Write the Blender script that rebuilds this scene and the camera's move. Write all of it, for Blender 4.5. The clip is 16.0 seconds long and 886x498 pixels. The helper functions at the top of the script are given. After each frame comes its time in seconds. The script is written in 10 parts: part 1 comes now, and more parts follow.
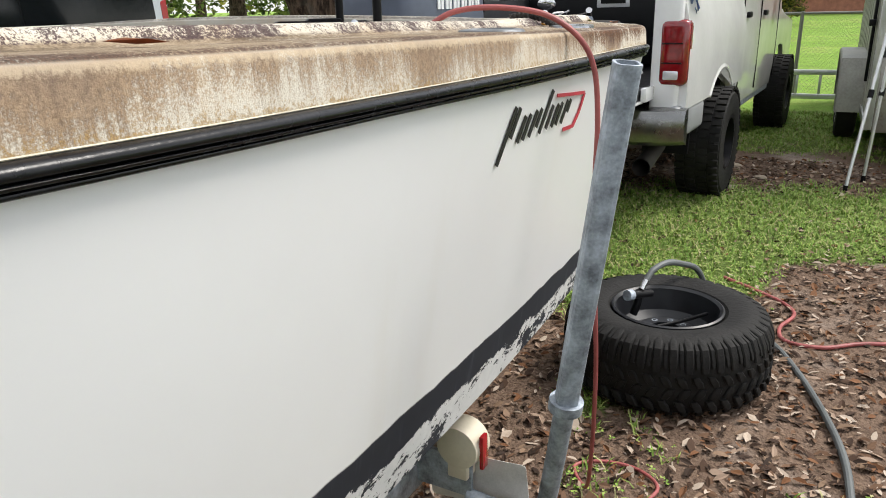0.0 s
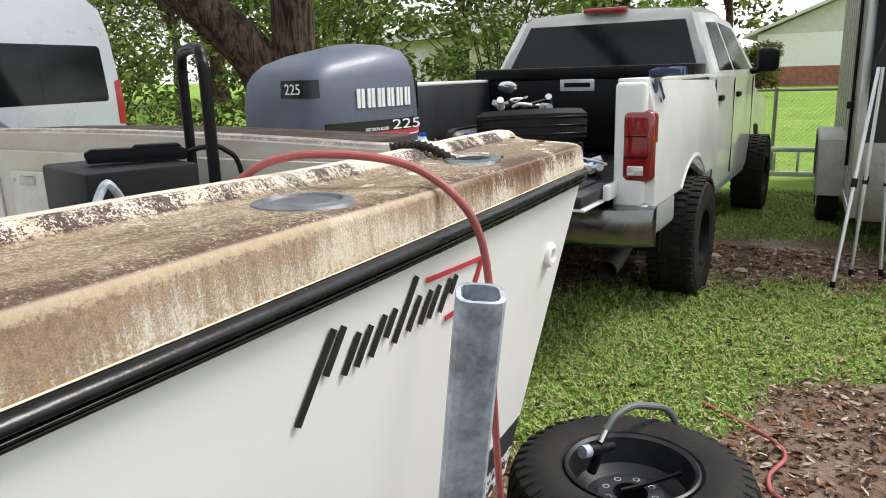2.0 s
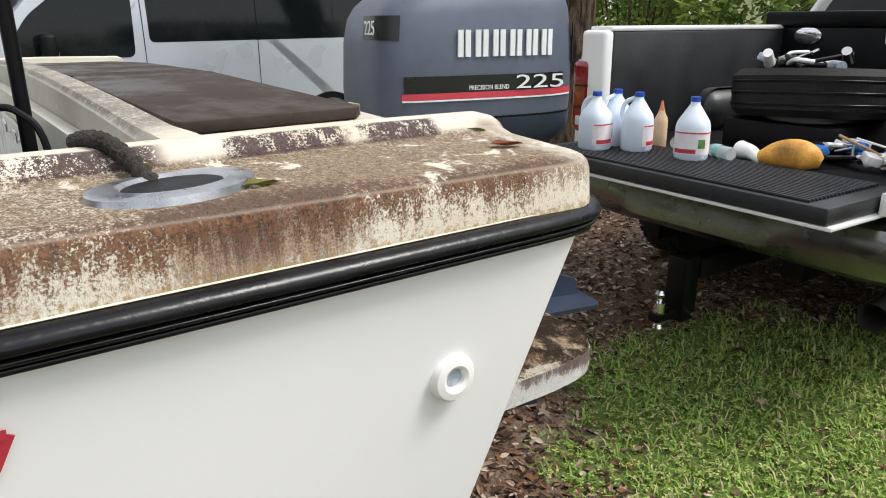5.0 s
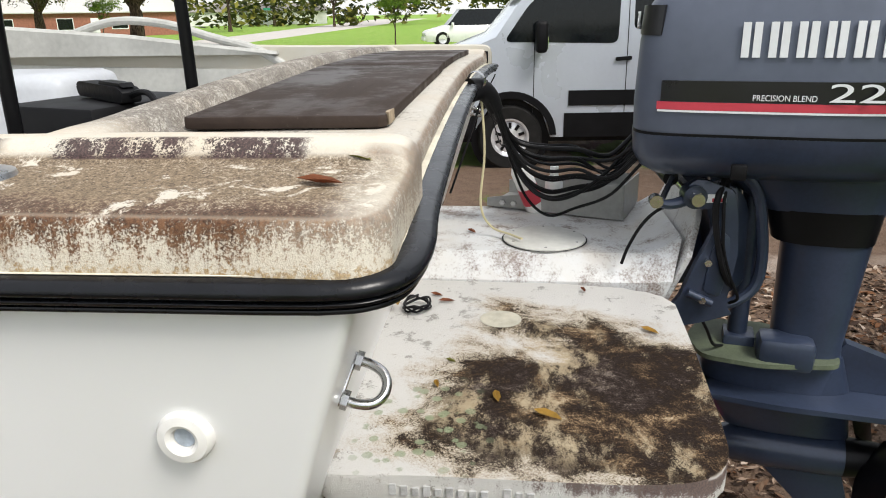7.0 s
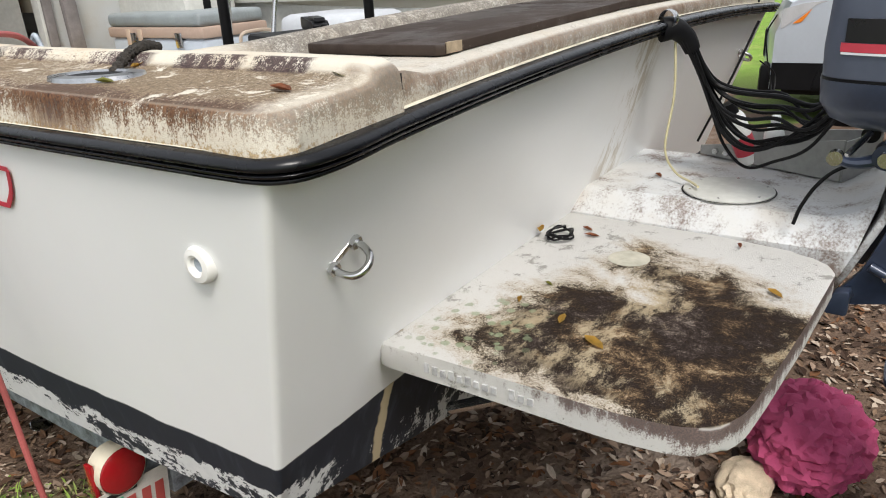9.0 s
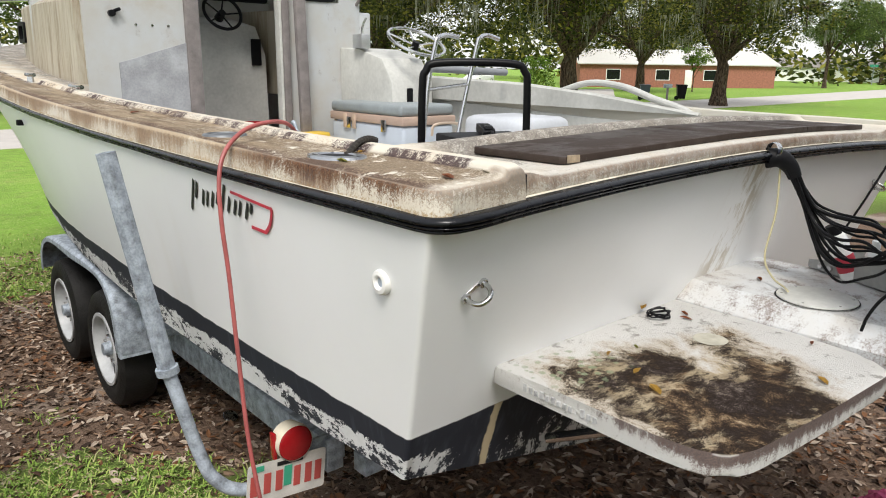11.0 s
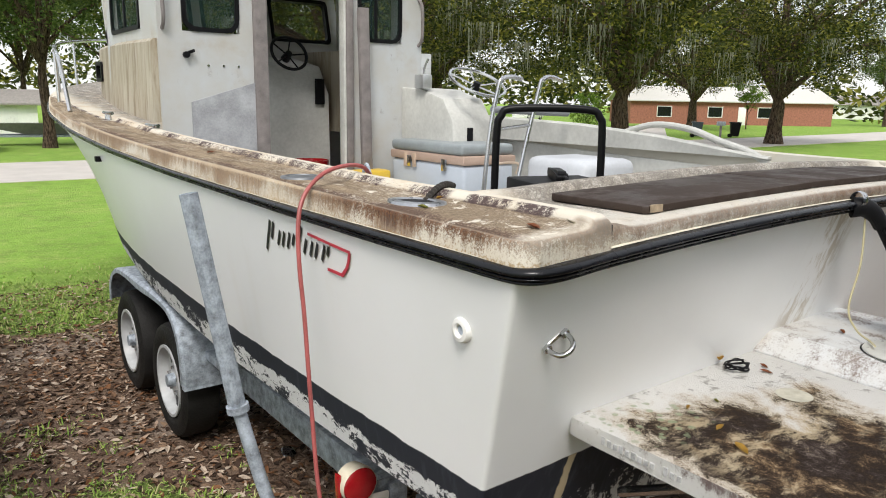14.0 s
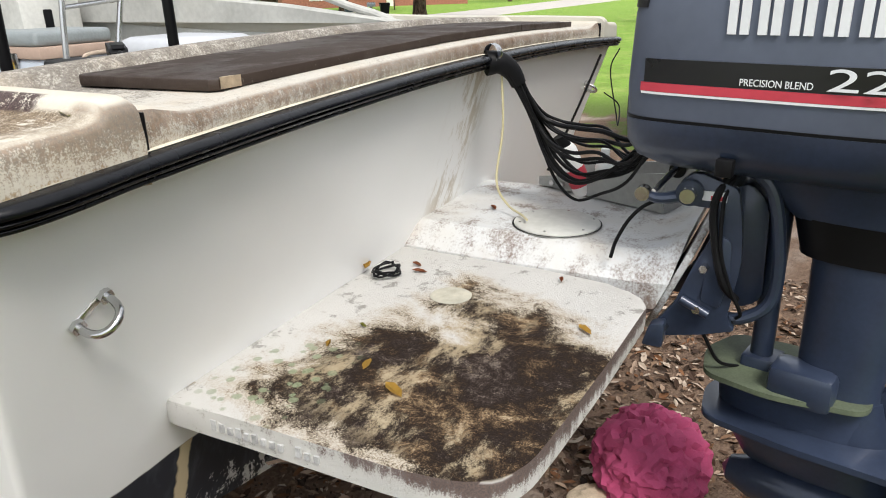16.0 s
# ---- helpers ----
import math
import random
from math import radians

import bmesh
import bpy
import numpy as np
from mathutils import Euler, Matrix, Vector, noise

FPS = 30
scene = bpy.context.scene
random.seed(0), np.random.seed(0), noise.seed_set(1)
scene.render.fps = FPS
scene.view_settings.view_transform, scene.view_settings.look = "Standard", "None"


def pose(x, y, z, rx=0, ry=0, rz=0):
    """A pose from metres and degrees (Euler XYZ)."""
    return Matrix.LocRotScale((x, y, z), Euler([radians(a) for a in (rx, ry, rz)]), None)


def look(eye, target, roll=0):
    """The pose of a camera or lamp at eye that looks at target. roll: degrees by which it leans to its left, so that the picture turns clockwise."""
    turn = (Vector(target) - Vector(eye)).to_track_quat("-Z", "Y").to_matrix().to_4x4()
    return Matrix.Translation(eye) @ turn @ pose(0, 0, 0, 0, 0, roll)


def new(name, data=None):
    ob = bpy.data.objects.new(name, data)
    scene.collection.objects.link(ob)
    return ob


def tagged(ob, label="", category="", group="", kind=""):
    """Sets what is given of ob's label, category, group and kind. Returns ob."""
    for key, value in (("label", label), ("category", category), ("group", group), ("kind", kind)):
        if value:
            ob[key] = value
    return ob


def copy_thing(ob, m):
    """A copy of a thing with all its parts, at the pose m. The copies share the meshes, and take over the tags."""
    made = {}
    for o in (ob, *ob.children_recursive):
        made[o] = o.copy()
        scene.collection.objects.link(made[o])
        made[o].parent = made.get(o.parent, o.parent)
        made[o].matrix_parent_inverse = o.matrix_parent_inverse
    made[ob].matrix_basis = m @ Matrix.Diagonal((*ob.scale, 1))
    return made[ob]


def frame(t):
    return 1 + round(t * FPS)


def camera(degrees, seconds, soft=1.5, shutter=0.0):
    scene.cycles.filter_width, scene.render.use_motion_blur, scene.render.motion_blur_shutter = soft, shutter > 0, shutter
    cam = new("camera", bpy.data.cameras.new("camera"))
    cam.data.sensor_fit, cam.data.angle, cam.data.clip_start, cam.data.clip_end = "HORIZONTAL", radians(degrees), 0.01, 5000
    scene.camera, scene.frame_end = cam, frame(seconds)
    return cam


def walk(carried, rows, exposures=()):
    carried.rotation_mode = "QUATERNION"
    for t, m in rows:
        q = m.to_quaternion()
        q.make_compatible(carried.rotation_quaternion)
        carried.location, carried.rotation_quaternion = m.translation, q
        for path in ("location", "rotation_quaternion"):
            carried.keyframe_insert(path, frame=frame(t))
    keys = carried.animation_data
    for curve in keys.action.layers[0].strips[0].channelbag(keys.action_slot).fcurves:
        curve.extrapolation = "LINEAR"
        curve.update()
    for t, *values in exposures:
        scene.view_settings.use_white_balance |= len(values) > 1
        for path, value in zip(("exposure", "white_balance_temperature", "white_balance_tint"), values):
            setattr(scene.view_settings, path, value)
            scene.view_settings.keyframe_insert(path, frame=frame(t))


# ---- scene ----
EXPOSURES = [(0, 0.99), (3, 0.98), (6, 0.85), (8.5, 0.80), (11, 0.80), (12.6, 0.74), (14.2, 0.76), (15, 0.84), (16, 0.93)]
cam = camera(63.3, 16.0, soft=1.0)
# seconds, eye, target, roll
PATH = [
    (0, (-1.973, 2.431, 1.571), (-1.03, 0.788, 0.93), -1.6),
    (0.5, (-2.007, 2.312, 1.594), (-1.012, 0.696, 0.962), -1.4),
    (1, (-1.974, 2.209, 1.628), (-1.003, 0.541, 1.104), -1.4),
    (1.5, (-1.882, 2.003, 1.669), (-1.047, 0.249, 1.195), -1.3),
    (2, (-1.916, 1.786, 1.677), (-0.985, 0.08, 1.207), -1.7),
    (2.5, (-1.962, 1.561, 1.677), (-0.808, -0.004, 1.207), -2.3),
    (3, (-1.912, 1.396, 1.651), (-0.752, -0.126, 1.069), -2.1),
    (3.2, (-1.873, 1.316, 1.648), (-0.728, -0.167, 0.948), -2.0),
    (5.3, (-1.97, 0.522, 1.661), (-0.357, -0.485, 1.04), 1.2),
    (5.5, (-1.953, 0.437, 1.676), (-0.304, -0.483, 1.015), 1.8),
    (6, (-1.963, 0.275, 1.684), (-0.144, -0.244, 1.034), -1.0),
    (6.5, (-2.01, 0.014, 1.682), (-0.118, -0.034, 1.036), 0.0),
    (7, (-1.96, -0.15, 1.667), (-0.071, 0.048, 1.039), -1.0),
    (7.5, (-1.861, -0.311, 1.682), (0.002, 0.064, 1.058), -1.2),
    (8, (-1.824, -0.555, 1.684), (-0.121, 0.242, 1.003), 0.4),
    (8.5, (-1.855, -0.656, 1.653), (-0.277, 0.328, 0.918), -2.1),
    (8.7, (-1.893, -0.661, 1.645), (-0.341, 0.36, 0.904), -2.7),
    (10.8, (-2.197, -1.1, 1.723), (-0.928, 0.358, 1.208), -0.2),
    (11, (-2.273, -1.107, 1.736), (-1.004, 0.358, 1.242), 0.7),
    (11.5, (-2.464, -1.101, 1.755), (-1.367, 0.509, 1.302), 1.7),
    (12, (-2.561, -1.094, 1.781), (-1.616, 0.638, 1.461), 2.8),
    (12.5, (-2.59, -1.091, 1.806), (-1.686, 0.682, 1.612), 2.4),
    (13, (-2.574, -1.089, 1.799), (-1.641, 0.67, 1.602), 2.1),
    (13.5, (-2.484, -1.055, 1.777), (-1.375, 0.573, 1.433), 1.7),
    (14, (-2.329, -1.044, 1.765), (-1.147, 0.518, 1.361), 1.0),
    (14.5, (-2.139, -1.067, 1.74), (-0.853, 0.373, 1.215), 0.2),
    (15, (-2.012, -1.051, 1.706), (-0.588, 0.22, 1.109), 0.3),
    (15.5, (-1.87, -0.913, 1.663), (-0.31, 0.136, 0.982), 0.8),
    (16, (-1.772, -0.824, 1.655), (-0.103, 0.037, 0.969), -1.2),
]
walk(cam, [(t, look(eye, aim, roll)) for t, eye, aim, roll in PATH], EXPOSURES)

# ---- world, sun, exposure ----
SUN_ELEV, SUN_AZ = 53.0, 221.0
world = bpy.data.worlds.new("world")
scene.world = world
world.use_nodes = True
wn = world.node_tree.nodes
wl = world.node_tree.links
sky = wn.new("ShaderNodeTexSky")
sky.sky_type = "NISHITA"
sky.sun_disc = False
sky.sun_elevation = radians(SUN_ELEV)
sky.sun_rotation = radians(SUN_AZ)
sky.air_density, sky.dust_density, sky.ozone_density = 1.0, 2.0, 1.0
wn["Background"].inputs["Strength"].default_value = 0.15
# a bright, even cloud layer over the sky
cloud = wn.new("ShaderNodeMix")
cloud.data_type = "RGBA"
cloud.inputs[0].default_value = 0.75
wl.new(sky.outputs[0], cloud.inputs[6])
cloud.inputs[7].default_value = (4.6, 4.6, 4.55, 1)
wl.new(cloud.outputs[2], wn["Background"].inputs["Color"])
sun_data = bpy.data.lights.new("sun", "SUN")
sun_data.energy, sun_data.angle, sun_data.color = 1.9, radians(20), (1.0, 0.96, 0.9)
sun = new("sun", sun_data)
sun_dir = Vector((math.sin(radians(SUN_AZ)) * math.cos(radians(SUN_ELEV)), math.cos(radians(SUN_AZ)) * math.cos(radians(SUN_ELEV)), math.sin(radians(SUN_ELEV))))
sun.matrix_world = look(sun_dir * 40, (0, 0, 0))

# ---- helpers for meshes ----
def B():
    return bmesh.new()


def box(bm, x0, x1, y0, y1, z0, z1, bev=0.0, seg=2, m=None):
    """A box between two corners, with rounded edges, added to bm."""
    vs = [bm.verts.new((x, y, z)) for x in (x0, x1) for y in (y0, y1) for z in (z0, z1)]
    fs = [bm.faces.new([vs[i] for i in f]) for f in ((0, 1, 3, 2), (4, 6, 7, 5), (0, 4, 5, 1), (2, 3, 7, 6), (0, 2, 6, 4), (1, 5, 7, 3))]
    if m is not None:
        bmesh.ops.transform(bm, matrix=m, verts=vs)
    if bev > 0:
        es = list({e for f in fs for e in f.edges})
        bmesh.ops.bevel(bm, geom=es, offset=bev, segments=seg, affect="EDGES", profile=0.5)
    return bm


def ring_faces(bm, rings, closed=True, cap0=True, cap1=True):
    """Skins rings of points of equal count."""
    vr = [[bm.verts.new(p) for p in r] for r in rings]
    n = len(vr[0])
    for a, b in zip(vr, vr[1:]):
        for i in range(n if closed else n - 1):
            j = (i + 1) % n
            bm.faces.new((a[i], a[j], b[j], b[i]))
    if cap0 and closed:
        bm.faces.new(vr[0][::-1])
    if cap1 and closed:
        bm.faces.new(vr[-1])
    return vr


def frame_along(d):
    d = Vector(d).normalized()
    a = Vector((0, 0, 1)) if abs(d.z) < 0.9 else Vector((1, 0, 0))
    u = d.cross(a).normalized()
    return u, d.cross(u).normalized()


def cyl(bm, p0, p1, r0, r1=None, seg=16, caps=True):
    r1 = r0 if r1 is None else r1
    p0, p1 = Vector(p0), Vector(p1)
    u, v = frame_along(p1 - p0)
    rings = [[p + (u * math.cos(2 * math.pi * i / seg) + v * math.sin(2 * math.pi * i / seg)) * r for i in range(seg)] for p, r in ((p0, r0), (p1, r1))]
    ring_faces(bm, rings, True, caps, caps)
    return bm


def spline(pts, n=6):
    """Catmull-Rom points through pts."""
    pts = [Vector(p) for p in pts]
    if len(pts) < 3:
        return pts
    ext = [pts[0] * 2 - pts[1]] + pts + [pts[-1] * 2 - pts[-2]]
    out = []
    for i in range(1, len(ext) - 2):
        a, b, c, d = ext[i - 1 : i + 3]
        for k in range(n):
            t = k / n
            out.append(0.5 * ((2 * b) + (c - a) * t + (2 * a - 5 * b + 4 * c - d) * t * t + (3 * b - a - 3 * c + d) * t**3))
    return out + [pts[-1]]


def tube(bm, pts, r, seg=8, n=6, smooth=True, rad=None):
    """A round bar along a curve; rad: radius as a function of 0..1."""
    ps = spline(pts, n) if smooth else [Vector(p) for p in pts]
    rings, u0 = [], None
    for i, p in enumerate(ps):
        d = (ps[min(i + 1, len(ps) - 1)] - ps[max(i - 1, 0)]).normalized()
        if u0 is None:
            u, v = frame_along(d)
        else:
            u = (u0 - d * u0.dot(d)).normalized()
            v = d.cross(u)
        u0 = u
        rr = rad(i / (len(ps) - 1)) if rad else r
        rings.append([p + (u * math.cos(2 * math.pi * k / seg) + v * math.sin(2 * math.pi * k / seg)) * rr for k in range(seg)])
    ring_faces(bm, rings)
    return bm


def lathe(bm, prof, seg=32, m=None, closed=False):
    """Turns a profile of (r, z) round z; then m."""
    m = m or Matrix()
    rings = []
    for k in range(seg):
        a = 2 * math.pi * k / seg
        rings.append([m @ Vector((r * math.cos(a), r * math.sin(a), z)) for r, z in prof])
    vr = [[bm.verts.new(p) for p in r] for r in rings]
    n = len(prof)
    for k in range(seg):
        a, b = vr[k], vr[(k + 1) % seg]
        for i in range(n if closed else n - 1):
            j = (i + 1) % n
            bm.faces.new((a[i], b[i], b[j], a[j]))
    bmesh.ops.remove_doubles(bm, verts=[v for r in vr for v in r], dist=1e-5)
    return bm


def prism(bm, poly, lo, hi, axis="x", bev=0.0):
    """A flat outline drawn out along an axis. poly holds the other two coordinates in xyz order."""
    def at(p, d):
        return {"x": (d, p[0], p[1]), "y": (p[0], d, p[1]), "z": (p[0], p[1], d)}[axis]
    a, b = [bm.verts.new(at(p, lo)) for p in poly], [bm.verts.new(at(p, hi)) for p in poly]
    n = len(poly)
    fs = [bm.faces.new((a[i], a[(i + 1) % n], b[(i + 1) % n], b[i])) for i in range(n)]
    c0, c1 = bm.faces.new(a[::-1]), bm.faces.new(b)
    if bev > 0:
        es = list(set(c0.edges) | set(c1.edges))
        bmesh.ops.bevel(bm, geom=es, offset=bev, segments=2, affect="EDGES", profile=0.5)
    return bm


def rounded(poly, r, n=4):
    """The outline with its corners rounded by r."""
    out, k = [], len(poly)
    for i in range(k):
        p, a, b = Vector(poly[i]), Vector(poly[i - 1]), Vector(poly[(i + 1) % k])
        da, db = (a - p), (b - p)
        q = min(r, da.length * 0.45, db.length * 0.45)
        s, e = p + da.normalized() * q, p + db.normalized() * q
        for j in range(n + 1):
            t = j / n
            out.append(tuple(s * (1 - t) ** 2 + p * 2 * t * (1 - t) + e * t * t))
    return out


def plate_with_hole(bm, outer, inner, lo, hi, axis="y"):
    """A slab with a hole: outer and inner outlines of equal count, in step."""
    def at(p, d):
        return {"x": (d, p[0], p[1]), "y": (p[0], d, p[1]), "z": (p[0], p[1], d)}[axis]
    n = len(outer)
    o0, o1 = [bm.verts.new(at(p, lo)) for p in outer], [bm.verts.new(at(p, hi)) for p in outer]
    i0, i1 = [bm.verts.new(at(p, lo)) for p in inner], [bm.verts.new(at(p, hi)) for p in inner]
    for k in range(n):
        j = (k + 1) % n
        bm.faces.new((o0[k], o0[j], i0[j], i0[k]))
        bm.faces.new((o1[k], i1[k], i1[j], o1[j]))
        bm.faces.new((o0[k], o1[k], o1[j], o0[j]))
        bm.faces.new((i0[k], i0[j], i1[j], i1[k]))
    return bm


def rect(x0, x1, z0, z1):
    return [(x0, z0), (x1, z0), (x1, z1), (x0, z1)]


def finish(bm, smooth=True, angle=35):
    bmesh.ops.recalc_face_normals(bm, faces=bm.faces)
    if smooth:
        for f in bm.faces:
            f.smooth = True
        lim = radians(angle)
        for e in bm.edges:
            if len(e.link_faces) == 2 and e.calc_face_angle(0) > lim:
                e.smooth = False
    return bm


def thing(name, label, category, m=None, group="", kind=""):
    ob = new(name)
    ob.empty_display_size = 0.2
    if m is not None:
        ob.matrix_world = m
    return tagged(ob, label, category, group, kind)


def mesh_of(name, bm, mats, smooth=True, angle=35):
    finish(bm, smooth, angle)
    me = bpy.data.meshes.new(name)
    bm.to_mesh(me)
    bm.free()
    for mt in mats if isinstance(mats, (list, tuple)) else [mats]:
        me.materials.append(mt)
    return me


def part(name, bm, material, parent, label="", smooth=True, angle=35):
    """One mesh object under a thing or a part; the mesh is in the parent's own coordinates."""
    ob = new(name, mesh_of(name, bm, material, smooth, angle))
    ob.parent = parent
    return tagged(ob, label)


def solo(name, bm, material, label, category, m=None, group="", kind="", smooth=True):
    ob = new(name, mesh_of(name, bm, material, smooth))
    if m is not None:
        ob.matrix_world = m
    return tagged(ob, label, category, group, kind)


def lerp(xs, ys, x):
    return float(np.interp(x, xs, ys))

# ---- materials ----
def mat(name, color, rough=0.5, metal=0.0, var=0.12, scale=6.0, bump=0.0, bump_scale=60.0, coat=0.0, spec=None, fine=None):
    """A surface with two scales of change in colour and gloss, and fine relief."""
    m = bpy.data.materials.new(name)
    m.use_nodes = True
    n, l = m.node_tree.nodes, m.node_tree.links
    p = n["Principled BSDF"]
    p.inputs["Roughness"].default_value, p.inputs["Metallic"].default_value = rough, metal
    p.inputs["Coat Weight"].default_value = coat
    if spec is not None:
        p.inputs["Specular IOR Level"].default_value = spec
    tc = n.new("ShaderNodeTexCoord")
    a, b = n.new("ShaderNodeTexNoise"), n.new("ShaderNodeTexNoise")
    a.inputs["Scale"].default_value, b.inputs["Scale"].default_value = scale, fine or scale * 14
    a.inputs["Detail"].default_value, b.inputs["Detail"].default_value = 5, 4
    l.new(tc.outputs["Object"], a.inputs["Vector"])
    l.new(tc.outputs["Object"], b.inputs["Vector"])
    mix = n.new("ShaderNodeMath")
    mix.operation = "MULTIPLY_ADD"
    l.new(b.outputs["Fac"], mix.inputs[0])
    mix.inputs[1].default_value = 0.4
    l.new(a.outputs["Fac"], mix.inputs[2])
    ramp = n.new("ShaderNodeValToRGB")
    c = Vector(color[:3])
    ramp.color_ramp.elements[0].position, ramp.color_ramp.elements[1].position = 0.45, 0.95
    ramp.color_ramp.elements[0].color = (*(c * (1 - var)), 1)
    ramp.color_ramp.elements[1].color = (*[min(1, v) for v in c * (1 + var)], 1)
    l.new(mix.outputs[0], ramp.inputs[0])
    l.new(ramp.outputs[0], p.inputs["Base Color"])
    rr = n.new("ShaderNodeMapRange")
    rr.inputs["To Min"].default_value, rr.inputs["To Max"].default_value = max(0.02, rough - 0.12), min(1, rough + 0.12)
    l.new(a.outputs["Fac"], rr.inputs["Value"])
    l.new(rr.outputs[0], p.inputs["Roughness"])
    if bump > 0:
        bn, bu = n.new("ShaderNodeTexNoise"), n.new("ShaderNodeBump")
        bn.inputs["Scale"].default_value, bn.inputs["Detail"].default_value = bump_scale, 3
        bu.inputs["Strength"].default_value, bu.inputs["Distance"].default_value = bump, 0.01
        l.new(tc.outputs["Object"], bn.inputs["Vector"])
        l.new(bn.outputs["Fac"], bu.inputs["Height"])
        l.new(bu.outputs[0], p.inputs["Normal"])
    return m


def glass(name, color=(0.9, 0.95, 0.93), alpha=0.25, rough=0.03):
    """A thin pane: part clear, part glossy."""
    m = bpy.data.materials.new(name)
    m.use_nodes = True
    n, l = m.node_tree.nodes, m.node_tree.links
    p = n["Principled BSDF"]
    p.inputs["Base Color"].default_value = (*color, 1)
    p.inputs["Roughness"].default_value, p.inputs["Alpha"].default_value = rough, alpha
    return m


class Nodes:
    """Short forms for building node trees."""

    def __init__(self, name):
        self.m = bpy.data.materials.new(name)
        self.m.use_nodes = True
        self.n, self.l = self.m.node_tree.nodes, self.m.node_tree.links
        self.p = self.n["Principled BSDF"]
        self.tc = self.n.new("ShaderNodeTexCoord").outputs["Object"]

    def put(self, sock, v):
        if hasattr(v, "is_linked") or hasattr(v, "links"):
            self.l.new(v, sock)
        else:
            sock.default_value = v

    def math(self, op, a, b=0.0, c=0.0, clamp=False):
        k = self.n.new("ShaderNodeMath")
        k.operation, k.use_clamp = op, clamp
        for i, v in enumerate((a, b, c)):
            self.put(k.inputs[i], v)
        return k.outputs[0]

    def noise(self, scale, detail=4, rough=0.55, stretch=(1, 1, 1), dist=0.0, offset=(0, 0, 0)):
        k, mp = self.n.new("ShaderNodeTexNoise"), self.n.new("ShaderNodeMapping")
        mp.inputs["Scale"].default_value, mp.inputs["Location"].default_value = stretch, offset
        self.l.new(self.tc, mp.inputs["Vector"])
        self.l.new(mp.outputs[0], k.inputs["Vector"])
        k.inputs["Scale"].default_value, k.inputs["Detail"].default_value = scale, detail
        k.inputs["Roughness"].default_value, k.inputs["Distortion"].default_value = rough, dist
        return k.outputs["Fac"]

    def step(self, v, lo, hi, a=0.0, b=1.0):
        k = self.n.new("ShaderNodeMapRange")
        k.interpolation_type = "SMOOTHSTEP"
        self.put(k.inputs["Value"], v)
        for s, x in zip(("From Min", "From Max", "To Min", "To Max"), (lo, hi, a, b)):
            self.put(k.inputs[s], x)
        return k.outputs[0]

    def mix(self, f, a, b):
        k = self.n.new("ShaderNodeMix")
        k.data_type = "RGBA"
        self.put(k.inputs[0], f)
        self.put(k.inputs[6], (*a, 1) if isinstance(a, tuple) else a)
        self.put(k.inputs[7], (*b, 1) if isinstance(b, tuple) else b)
        return k.outputs[2]

    def xyz(self):
        k = self.n.new("ShaderNodeSeparateXYZ")
        self.l.new(self.tc, k.inputs[0])
        return k.outputs

    def bump(self, h, strength=0.3, dist=0.01):
        k = self.n.new("ShaderNodeBump")
        k.inputs["Strength"].default_value, k.inputs["Distance"].default_value = strength, dist
        self.put(k.inputs["Height"], h)
        self.l.new(k.outputs[0], self.p.inputs["Normal"])

    def done(self, color, rough=0.5, metal=0.0, coat=0.0):
        self.put(self.p.inputs["Base Color"], color)
        self.put(self.p.inputs["Roughness"], rough)
        self.put(self.p.inputs["Metallic"], metal)
        self.p.inputs["Coat Weight"].default_value = coat
        return self.m


def stained_gelcoat(name, amount=0.5, base=(0.74, 0.66, 0.5), dark=(0.05, 0.035, 0.028)):
    """Old cream gelcoat with black mould in patches, speckles and runs."""
    k = Nodes(name)
    big, mid, fine = k.noise(2.2, 6, 0.65), k.noise(11, 6, 0.7), k.noise(160, 3, 0.6)
    runs = k.noise(9, 5, 0.65, (1.4, 1.4, 0.16))
    s = k.math("MULTIPLY_ADD", mid, 0.55, k.math("MULTIPLY", big, 0.6))
    s = k.math("MULTIPLY_ADD", runs, 0.45, s)
    s = k.math("MULTIPLY_ADD", fine, 0.35, s)
    t = 1.08 - 0.22 * (amount - 0.5)
    f = k.step(s, t - 0.1, t + 0.12, 0.0, 0.92)
    col = k.mix(k.step(big, 0.35, 0.7), base, tuple(v * s2 for v, s2 in zip(base, (1.06, 1.12, 1.22))))
    col = k.mix(k.step(k.noise(5, 5, 0.6, offset=(3, 1, 0)), 0.50, 0.76, 0, 0.35), col, (0.37, 0.28, 0.18))
    col = k.mix(f, col, k.mix(k.noise(20), dark, (0.13, 0.07, 0.06)))
    k.bump(k.math("ADD", fine, f), 0.25, 0.004)
    return k.done(col, k.step(f, 0, 1, 0.5, 0.75))


